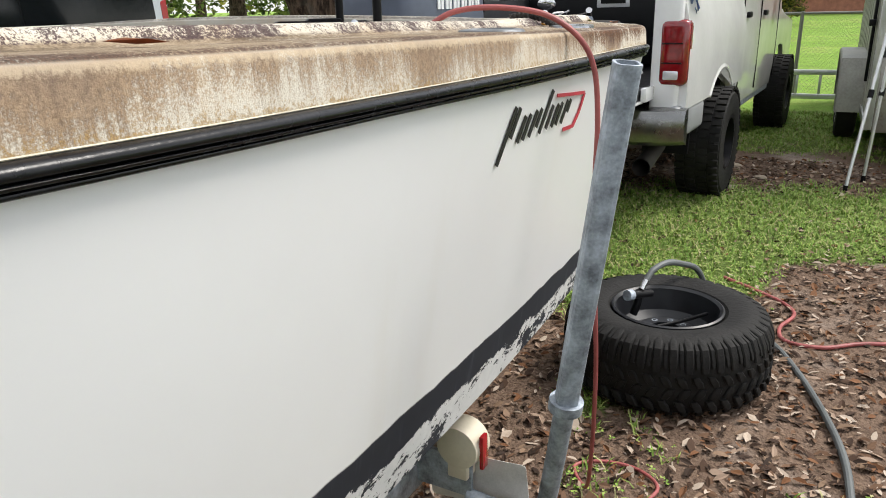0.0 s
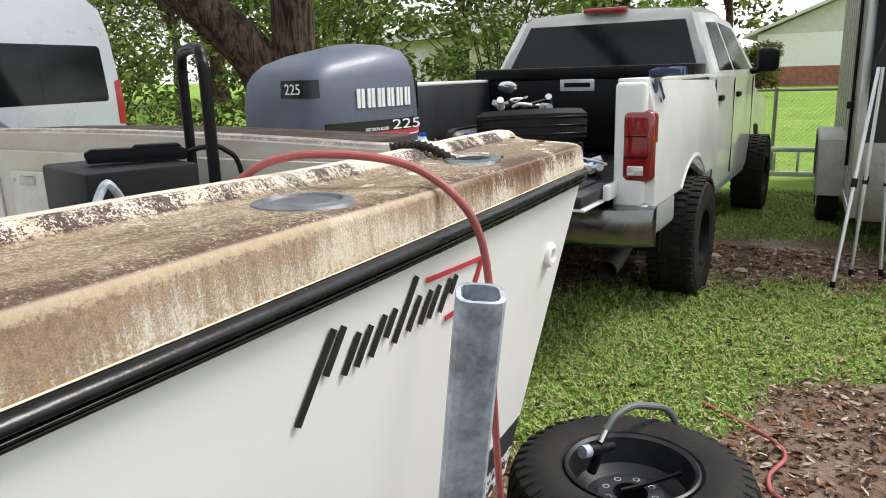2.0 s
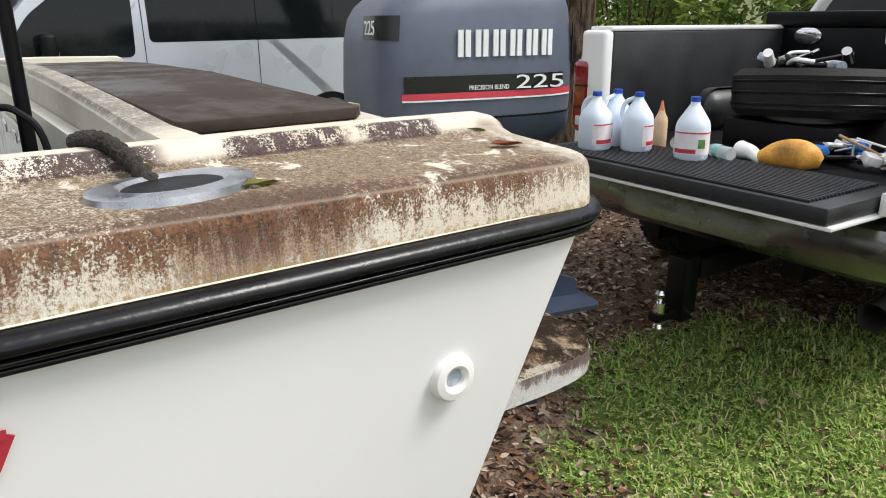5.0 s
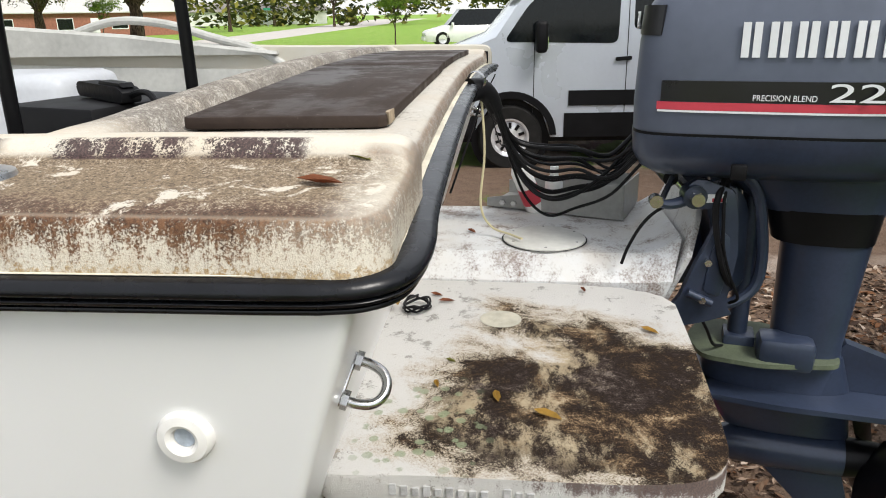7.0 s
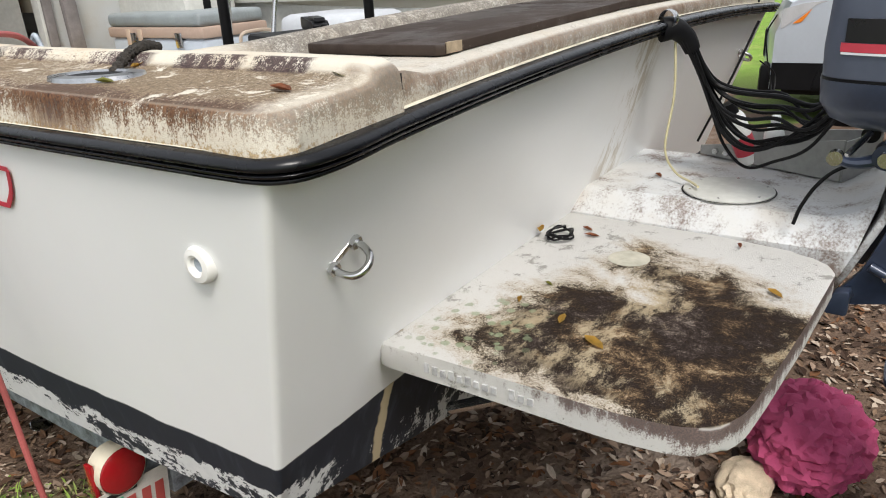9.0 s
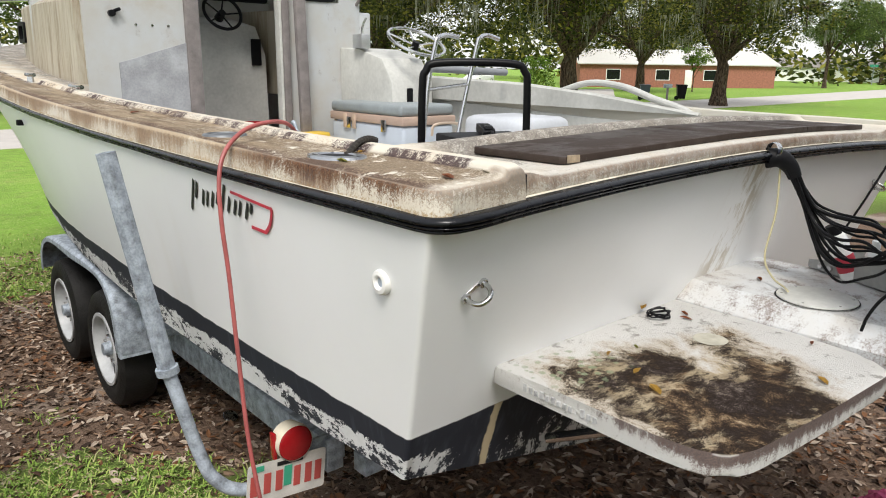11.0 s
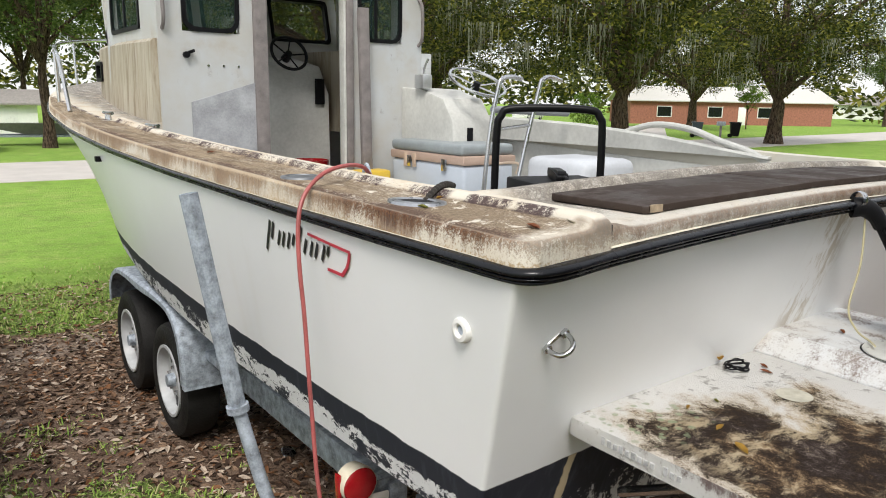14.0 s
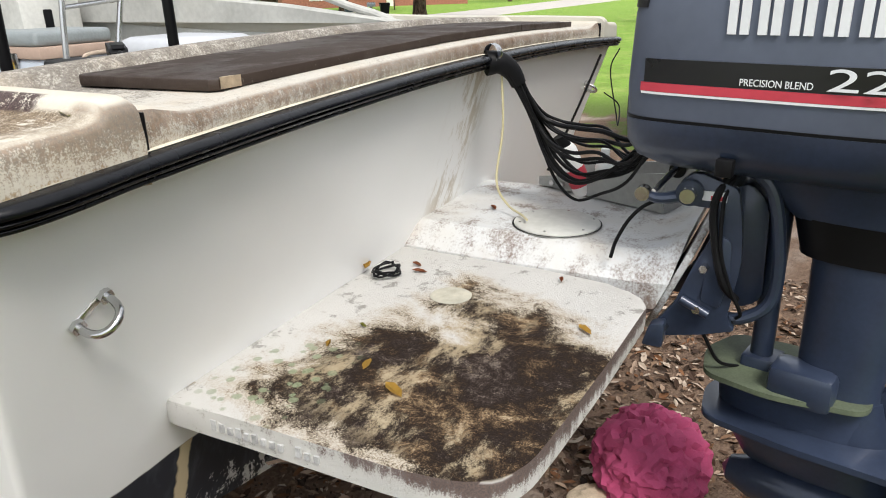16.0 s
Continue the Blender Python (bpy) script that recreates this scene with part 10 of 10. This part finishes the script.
# ---- cars far off ----
def car(name, label, m, L, W, H, paint, hood=0.9, deck=0.5, belt=0.92, wr=0.31, bed=False):
    """A parked car: body loft, glasshouse, wheels, lamps. Its front faces its own +y."""
    c = thing(name, label, "car", m)
    bm, rings = B(), []
    for y, z0, z1, k in ((0, 0.35, 0.72, 0.86), (0.12, 0.24, 0.86, 0.96), (deck, 0.22, belt, 1), (L * 0.5, 0.2, belt, 1), (L - hood, 0.22, belt, 1), (L - 0.15, 0.24, 0.76, 0.95), (L, 0.34, 0.64, 0.84)):
        w = W / 2 * k
        rings.append([(-w * 0.94, y, z0), (-w, y, z0 + 0.2), (-w, y, z1 - 0.14), (-w * 0.92, y, z1), (w * 0.92, y, z1), (w, y, z1 - 0.14), (w, y, z0 + 0.2), (w * 0.94, y, z0)])
    ring_faces(bm, rings)
    part("body", bm, paint, c)
    y0, y1 = (L * 0.42 if bed else deck * 0.5), L - hood - 0.05
    sl = 0.15 if bed or H > 1.6 else 0.55
    w = W / 2 * 0.9
    bm = B()
    ring_faces(bm, [[(-w, y0, belt), (w, y0, belt), (w, y1, belt), (-w, y1, belt)], [(-w * 0.8, y0 + sl, H), (w * 0.8, y0 + sl, H), (w * 0.8, y1 - 0.65, H), (-w * 0.8, y1 - 0.65, H)]])
    part("glasshouse", bm, M_GLASSD, c, smooth=False)
    part("roof", box(B(), -w * 0.8, w * 0.8, y0 + sl, y1 - 0.65, H - 0.01, H + 0.03, 0.01), paint, c)
    for s in (-1, 1):
        for y in (L * 0.19, L * 0.80):
            mm = pose(s * (W / 2 - 0.1), y, wr, 0, 90 * s, 0)
            tw = part("tyre", lathe(B(), [(wr * 0.6, -0.1), (wr * 0.95, -0.1), (wr, -0.06), (wr, 0.06), (wr * 0.95, 0.1), (wr * 0.6, 0.1)], 24, mm, closed=True), M_TYRE, c)
            part("rim", lathe(B(), [(wr * 0.62, 0.09), (wr * 0.5, 0.07), (0, 0.08)], 20, mm), M_CLEARL, tw)
        part("tail_lamp", box(B(), *sorted((s * W * 0.28, s * W * 0.45)), -0.01, 0.1, 0.66, 0.80, 0.02), M_RED, c)
        part("head_lamp", box(B(), *sorted((s * W * 0.26, s * W * 0.42)), L - 0.14, L - 0.005, 0.50, 0.66, 0.02), M_CLEARL, c)
        part("mirror", box(B(), *sorted((s * W * 0.48, s * W * 0.57)), y1 - 0.3, y1 - 0.18, belt, belt + 0.14, 0.02), paint, c)
    for y in (0.0, L):
        part("bumper", box(B(), -W * 0.42, W * 0.42, y - 0.05, y + 0.05, 0.28, 0.45, 0.02), paint, c)
    return c


M_BLUEC = mat("blue_car_paint", (0.012, 0.035, 0.20), 0.25, 0.3, var=0.05, coat=0.8)
M_DARKC = mat("dark_car_paint", (0.014, 0.015, 0.018), 0.25, 0.3, var=0.05, coat=0.8)
car("blue_sedan", "dark blue sedan parked across the road", pose(-4.1, 39.5, 0, 0, 0, -4), 4.5, 1.8, 1.44, M_BLUEC)
car("black_minivan", "black minivan parked facing the road", pose(0.1, 35.6, 0, 0, 0, 172), 4.9, 1.95, 1.74, M_DARKC, 1.0, 0.2, 1.0, 0.33)
car("white_pickup", "white pickup parked far off under trees", pose(66, 69, 0, 0, 0, 110), 5.6, 2.0, 1.85, M_WHITE, 1.3, 0.4, 1.1, 0.38, True)
car("white_wagon", "white sport-utility wagon across the lawn", pose(36.5, 0.2, 0, 0, 0, 12), 4.5, 1.85, 1.75, M_WHITE, 1.1, 0.2, 1.0, 0.36)
# pickup body used in place of the dark blue boat there
car("dark_boat_truck", "dark blue truck body standing in for a boat by a far white house", pose(104, 53, 0, 0, 0, 100), 6.0, 2.0, 1.6, M_BLUEC, 1.4, 0.4, 1.1, 0.38, True)
# utility trailer by the wagon
ut = thing("utility_trailer", "dark open utility trailer across the lawn", "trailer", pose(35.2, -2.2, 0))
part("bed", box(B(), -0.8, 0.8, -1.6, 1.6, 0.55, 0.66, 0.01), M_BLACK, ut)
for x in (-0.8, 0.8):
    part("side_rail", box(B(), x - 0.03, x + 0.03, -1.6, 1.6, 0.66, 1.0, 0.01), M_BLACK, ut)
    for y in (-0.4, 0.4):
        part("tyre", cyl(B(), (x - 0.1, y, 0.33), (x + 0.1, y, 0.33), 0.33, seg=24), M_TYRE, ut)
# boat on a small trailer by the tree
jb = thing("jon_boat", "drab green jon boat on a trailer by the tree", "boat", pose(3.6, 38.2, 0, 0, 0, 80))
bm, rings = B(), []
for y, w, z in ((-2.0, 0.6, 0.55), (-1.0, 0.68, 0.5), (1.0, 0.68, 0.5), (2.2, 0.5, 0.75)):
    rings.append([(-w * 0.75, y, z), (-w, y, 1.0), (-w * 0.9, y, 1.0), (-w * 0.7, y, z + 0.06), (w * 0.7, y, z + 0.06), (w * 0.9, y, 1.0), (w, y, 1.0), (w * 0.75, y, z)])
ring_faces(bm, rings)
part("hull", bm, mat("olive_paint", (0.13, 0.14, 0.10), 0.7, var=0.2), jb)
for x in (-0.8, 0.8):
    part("tyre", cyl(B(), (x - 0.08, 0, 0.27), (x + 0.08, 0, 0.27), 0.27, seg=20), M_TYRE, jb)
part("trailer_frame", box(B(), -0.7, 0.7, -2.0, 3.0, 0.38, 0.48), M_GALV, jb)
# golf cart by the tan house
gc = thing("golf_cart", "golf cart with an orange-edged canopy by the tan house", "golf cart", pose(-3.0, 50, 0, 0, 0, 180))
part("body", box(B(), -0.6, 0.6, 0, 2.3, 0.25, 0.75, 0.1), M_LINER, gc)
part("seat", box(B(), -0.5, 0.5, 0.5, 1.0, 0.75, 1.15, 0.05), M_LINER, gc)
part("canopy", box(B(), -0.62, 0.62, 0.2, 2.0, 1.78, 1.86, 0.03), mat("orange_canopy", (0.55, 0.2, 0.08), 0.6), gc)
for x in (-0.55, 0.55):
    for y in (0.3, 1.9):
        part("canopy_post", cyl(B(), (x, y, 0.7), (x, y, 1.8), 0.02, seg=8), M_BLACK, gc)
        part("tyre", cyl(B(), (x - 0.08, y, 0.22), (x + 0.08, y, 0.22), 0.22, seg=20), M_TYRE, gc)
# bins, mailbox, hoop, sign
for x, y, mt, lb in ((42.5, 29.0, mat("blue_grey_bin", (0.06, 0.08, 0.11), 0.5), "dark blue wheeled bin at the kerb"), (45.6, 28.0, M_BLACKP, "black wheeled bin at the kerb")):
    b = thing("wheeled_bin", lb, "bin", pose(x, y, 0, 0, 0, 40), group="bins at the kerb")
    bm = B()
    ring_faces(bm, [[(-0.25, -0.25, 0.08), (0.25, -0.25, 0.08), (0.25, 0.25, 0.08), (-0.25, 0.25, 0.08)], [(-0.33, -0.36, 1.0), (0.33, -0.36, 1.0), (0.33, 0.33, 1.0), (-0.33, 0.33, 1.0)]])
    part("body", bm, mt, b)
    part("lid", box(B(), -0.35, 0.35, -0.38, 0.38, 1.0, 1.08, 0.03), mt, b)
    for q in (-0.25, 0.25):
        part("bin_wheel", cyl(B(), (q - 0.03, 0.3, 0.13), (q + 0.03, 0.3, 0.13), 0.13, seg=16), M_BLACK, b)
hoop = thing("basketball_hoop", "dark basketball backboard on a rusty orange pole by the lawn", "basketball hoop", pose(46.3, 38.4, 0, 0, 0, 40))
part("pole", cyl(B(), (0, 0, -0.1), (0, 0, 3.2), 0.06, seg=12), mat("rusty_orange_pole", (0.35, 0.13, 0.06), 0.7, var=0.3), hoop)
part("backboard", box(B(), -0.85, 0.85, -0.22, -0.16, 2.75, 3.75, 0.02), M_BLACKP, hoop)
part("bracket", box(B(), -0.05, 0.05, -0.16, 0.06, 2.95, 3.10), M_GALV, hoop)
mb = thing("mailbox", "grey mailbox on a wooden post", "mailbox", pose(37.0, 23.7, 0, 0, 0, 40))
part("post", box(B(), -0.06, 0.06, -0.06, 0.06, 0, 1.05), M_WOOD, mb)
part("box", prism(B(), [(-0.1, 1.05)] + [(0.11 * math.cos(t), 1.18 + 0.11 * math.sin(t)) for t in along(math.pi, 0, 8)] + [(0.1, 1.05)], -0.25, 0.25, "y"), M_GALV, mb)
hp_ = thing("basketball_hoop", "basketball hoop with a backboard on a rusty pole", "basketball hoop", pose(52, 44, 0, 0, 0, 40))
part("pole", cyl(B(), (0, 0, 0), (0, 0, 3.0), 0.07, seg=12), mat("rusty_pole", (0.28, 0.11, 0.06), 0.7), hp_)
part("backboard", box(B(), -0.9, 0.9, -0.15, -0.1, 2.7, 3.7, 0.02), M_GALV, hp_)
part("hoop", lathe(B(), [(0.22, 3.0), (0.24, 3.0), (0.24, 3.02), (0.22, 3.02)], 24, pose(0, -0.4, 0), closed=True), M_RED, hp_)
sg = thing("street_sign", "green street sign on a metal pole", "street sign", pose(128, 44, 0, 0, 0, -20))
part("pole", cyl(B(), (0, 0, 0), (0, 0, 3.2), 0.05, seg=10), M_GALV, sg)
part("sign_blade", box(B(), -0.9, 0.9, -0.03, 0.03, 2.8, 3.2), mat("sign_green", (0.02, 0.25, 0.14), 0.5), sg)
up = thing("utility_pole", "wooden utility pole behind the houses", "pole", pose(9.0, -24, 0))
part("pole", cyl(B(), (0, 0, 0), (0, 0, 9), 0.14, 0.1, 14), M_WOOD, up)
part("cross_arm", box(B(), -1.1, 1.1, -0.06, 0.06, 8.2, 8.35), M_WOOD, up)

# what stands outside the yard follows the ground
for ob in list(scene.collection.objects):
    if ob.parent is None and ob.type in ("EMPTY", "MESH") and (ob.location.y > 18 or ob.location.y < -11.5 or ob.name.split(".")[0] in ("enclosed_trailer", "folded_canopy", "lumber_offcut", "stone", "plastic_cup", "big_oak")):
        ob.location.z += gz(ob.location.x, ob.location.y)

# ---- chain-link fence and ladder ----
M_FENCE = mat("weathered_galvanised", (0.20, 0.20, 0.18), 0.6, 0.4, var=0.2, scale=8)
fence = thing("chain_link_fence", "galvanised chain-link fence with a top rail", "fence", pose(0, -10.15, 0.08))
for x in (-6.0, -3.55, -1.11, 1.33, 3.8, 6.2):
    part("post", cyl(B(), (x, 0, 0), (x, 0, 1.27), 0.028, seg=10), M_FENCE, fence)
part("top_rail", cyl(B(), (-6.0, 0, 1.24), (6.2, 0, 1.24), 0.02, seg=8), M_FENCE, fence)
wv, wf = [], []
for d in (-1, 1):
    for k in range(-20, 210):
        x0 = -6.0 + k * 0.065
        a = Vector((x0, 0.012 * d, 0.03))
        b = Vector((x0 + d * 1.19, 0.012 * d, 1.22))
        lo, hi = (-6.0, 6.2)
        if min(a.x, b.x) < lo or max(a.x, b.x) > hi:
            continue
        i = len(wv)
        for p in (a, b):
            wv += [(p.x - 0.0016, p.y, p.z), (p.x + 0.0016, p.y - 0.0016, p.z), (p.x + 0.0016, p.y + 0.0016, p.z)]
        wf += [(i, i + 1, i + 4, i + 3), (i + 1, i + 2, i + 5, i + 4), (i + 2, i, i + 3, i + 5)]
wme = bpy.data.meshes.new("wire_mesh")
wme.from_pydata(wv, [], wf)
wme.materials.append(M_FENCE)
wo = new("wire_mesh", wme)
wo.parent = fence
tagged(wo, kind="stuff")
ld = thing("ladder", "aluminium ladder lying on edge by the fence", "ladder", pose(-1.25, -9.35, 0.09, 0, 0, 4))
for z in (0.10, 0.44):
    part("rail", box(B(), -1.6, 0.45, -0.03, 0.03, z - 0.035, z + 0.035, 0.006), M_ALU, ld)
for k in range(7):
    x = 0.35 - k * 0.3
    part("rung", box(B(), x - 0.018, x + 0.018, -0.02, 0.02, 0.135, 0.405, 0.004), M_ALU, ld)
part("ladder_foot", box(B(), 0.40, 0.46, -0.04, 0.04, 0.0, 0.16, 0.006), M_BLACKP, ld)

# ---- grass, fallen leaves ----
def island_mat(name, cols, rough=0.8, trans=0.2):
    k = Nodes(name)
    r = k.n.new("ShaderNodeNewGeometry").outputs["Random Per Island"]
    ramp = k.n.new("ShaderNodeValToRGB")
    ramp.color_ramp.interpolation = "CONSTANT"
    el = ramp.color_ramp.elements
    while len(el) < len(cols):
        el.new(0.5)
    for i, c in enumerate(cols):
        el[i].position, el[i].color = i / len(cols), (*c, 1)
    k.l.new(r, ramp.inputs[0])
    k.p.inputs["Specular IOR Level"].default_value = 0.12
    col = k.mix(k.noise(90, 3), ramp.outputs[0], k.mix(0.35, ramp.outputs[0], (0.02, 0.015, 0.01)))
    return k.done(col, rough)


M_BLADE = island_mat("grass_blades", [(0.20, 0.32, 0.06), (0.26, 0.42, 0.08), (0.34, 0.47, 0.10), (0.21, 0.36, 0.07), (0.40, 0.49, 0.14), (0.50, 0.47, 0.23)], 0.6)
M_DRY = island_mat("dead_leaves", [(0.18, 0.105, 0.065), (0.27, 0.18, 0.12), (0.085, 0.050, 0.033), (0.40, 0.29, 0.215), (0.042, 0.027, 0.020), (0.21, 0.10, 0.05), (0.065, 0.040, 0.029), (0.55, 0.45, 0.36)], 0.75)


def scatter(name, label, region, n, want, make, material, seed, category):
    rnd = random.Random(seed)
    vs, fs = [], []
    x0, x1, y0, y1 = region
    for _ in range(n):
        x, y = rnd.uniform(x0, x1), rnd.uniform(y0, y1)
        if rnd.random() > want(x, y):
            continue
        make(vs, fs, x, y, gz(x, y) + 0.018 * noise.noise(Vector((x * 1.7, y * 1.7, 2))) + 0.01 * noise.noise(Vector((x * 6, y * 6, 2))), rnd)
    me = bpy.data.meshes.new(name)
    me.from_pydata(vs, [], fs)
    me.materials.append(material)
    ob = tagged(new(name, me), label, category, kind="stuff")
    return ob


def blade(vs, fs, x, y, z, rnd):
    """A tuft: three short bent blades, or a clover with three flat leaflets."""
    if rnd.random() < 0.42:
        h, a0 = rnd.uniform(0.008, 0.034), rnd.uniform(0, 6.28)
        for k in range(3):
            a = a0 + 2.09 * k + rnd.uniform(-0.2, 0.2)
            r, dx, dy = rnd.uniform(0.008, 0.016), math.cos(a), math.sin(a)
            w, up = r * 0.45, rnd.uniform(-0.3, 0.5) * r
            i = len(vs)
            vs += [(x, y, z + h), (x + dx * r * 0.65 - dy * w, y + dy * r * 0.65 + dx * w, z + h + up), (x + dx * r * 1.1, y + dy * r * 1.1, z + h + up * 0.7), (x + dx * r * 0.65 + dy * w, y + dy * r * 0.65 - dx * w, z + h + up)]
            fs.append((i, i + 1, i + 2, i + 3))
        return
    for _ in range(3):
        a, h, w = rnd.uniform(0, 6.28), 0.010 + 0.034 * rnd.random() ** 1.5, rnd.uniform(0.0025, 0.005)
        px, py = x + rnd.gauss(0, 0.012), y + rnd.gauss(0, 0.012)
        dx, dy = math.cos(a), math.sin(a)
        ln = rnd.uniform(0.5, 1.8) * h
        i = len(vs)
        vs += [(px - dy * w, py + dx * w, z - 0.004), (px + dy * w, py - dx * w, z - 0.004), (px + dx * ln * 0.4 + dy * w * 0.8, py + dy * ln * 0.4 - dx * w * 0.8, z + h * 0.7), (px + dx * ln * 0.4 - dy * w * 0.8, py + dy * ln * 0.4 + dx * w * 0.8, z + h * 0.7), (px + dx * ln, py + dy * ln, z + h)]
        fs += [(i, i + 1, i + 2, i + 3), (i + 3, i + 2, i + 4)]


def dead_leaf(vs, fs, x, y, z, rnd):
    s, a = 0.008 + 0.028 * rnd.random() ** 1.8, rnd.uniform(0, 6.28)
    m = pose(x, y, z + rnd.uniform(0.002, 0.014), rnd.uniform(-25, 25), rnd.uniform(-25, 25), math.degrees(a))
    k, cup = rnd.uniform(0.32, 0.5), rnd.uniform(-0.1, 0.35) * s
    i = len(vs)
    for p in ((-s, 0, 0), (-s * 0.3, s * k, cup), (s * 0.45, s * k * 0.8, cup), (s, 0, cup * 0.3), (s * 0.45, -s * k * 0.8, cup), (-s * 0.3, -s * k, cup)):
        vs.append(tuple(m @ Vector(p)))
    fs += [(i, i + 1, i + 2, i + 3), (i, i + 3, i + 4, i + 5)]


scatter("grass", "short green grass in patches over the yard", (-4.2, 2.4, -8.5, 0.6), 120000, lambda x, y: grassy(x, y) ** 1.3, blade, M_BLADE, 1, "grass")
scatter("grass_verge", "short grass beside the trailer and beyond the bow", (-3.2, 0.6, 0.6, 9.0), 60000, lambda x, y: grassy(x, y) ** 1.3 * (0.35 + 1.3 * max(0, 0.5 + noise.noise(Vector((x * 1.9, y * 1.9, 7))))) * (1 - ease(3.6, 8.0, y)) ** 0.8, blade, M_BLADE, 2, "grass")
scatter("leaf_litter", "brown fallen oak leaves over bare soil", (-3.4, 2.6, -5.0, 0.9), 66000, lambda x, y: (1 - 0.85 * grassy(x, y)) * (0.6 + 0.8 * abs(noise.noise(Vector((x * 1.3, y * 1.3, 6))))) * (1.0 if x > -0.6 else 0.75), dead_leaf, M_DRY, 3, "fallen leaves")
scatter("leaf_litter_verge", "brown fallen leaves and twigs beside the trailer", (-3.2, 1.2, 0.9, 6.8), 54000, lambda x, y: (1 - 0.6 * grassy(x, y)) * (0.6 + 0.7 * abs(noise.noise(Vector((x * 1.3, y * 1.3, 6))))), dead_leaf, M_DRY, 4, "fallen leaves")


# single leaves on the boat
def one_leaf(x, y, z, s, turn, col, tilt=0):
    bm = B()
    v = [bm.verts.new(p) for p in ((-s, 0, 0.001), (-s * 0.4, s * 0.36, 0.006), (s * 0.4, s * 0.34, 0.005), (s, 0, 0.004), (s * 0.4, -s * 0.34, 0.007), (-s * 0.4, -s * 0.36, 0.004), (0, 0, 0.0))]
    for a, b in ((0, 1), (1, 2), (2, 3), (3, 4), (4, 5), (5, 0)):
        bm.faces.new((v[a], v[b], v[6]))
    bmesh.ops.solidify(bm, geom=list(bm.faces), thickness=0.0008)
    solo("fallen_leaf", bm, col, "single fallen oak leaf on the boat", "leaf", pose(x, y, z, tilt, 0, turn), group="leaves on the boat")


M_L1, M_L2, M_L3 = mat("rust_leaf", (0.22, 0.07, 0.025), 0.6, var=0.3, scale=60), mat("olive_leaf", (0.20, 0.20, 0.035), 0.6, var=0.3, scale=60), mat("ochre_leaf", (0.42, 0.25, 0.04), 0.6, var=0.3, scale=60)
for a in ((-1.262, 0.048, 1.504, 0.026, 80, M_L1), (-1.165, 0.03, 1.5095, 0.022, 60, M_L2), (-1.162, 0.135, 1.5105, 0.021, 80, M_L2), (-1.305, 0.395, 1.505, 0.021, 100, M_L2), (-1.19, 0.475, 1.512, 0.016, 0, M_L3), (-1.30, 1.9, 1.541, 0.035, 40, M_L1),
          (-0.80, -0.215, 0.965, 0.03, 60, M_L3), (-0.74, -0.12, 0.965, 0.02, 10, M_L3), (-0.42, -0.46, 0.965, 0.024, 50, M_L3), (-0.23, 0.05, 0.965, 0.018, 70, M_L1), (-0.27, 0.02, 0.965, 0.022, 100, M_L1), (-0.70, 0.0, 0.965, 0.014, 20, M_L3), (-0.18, -0.33, 0.967, 0.014, 20, M_L1), (-0.60, -0.02, 0.965, 0.012, 70, M_L2), (0.12, -0.02, 1.033, 0.02, 40, M_L1), (-0.33, 0.14, 0.985, 0.024, 20, M_L3)):
    one_leaf(*a)
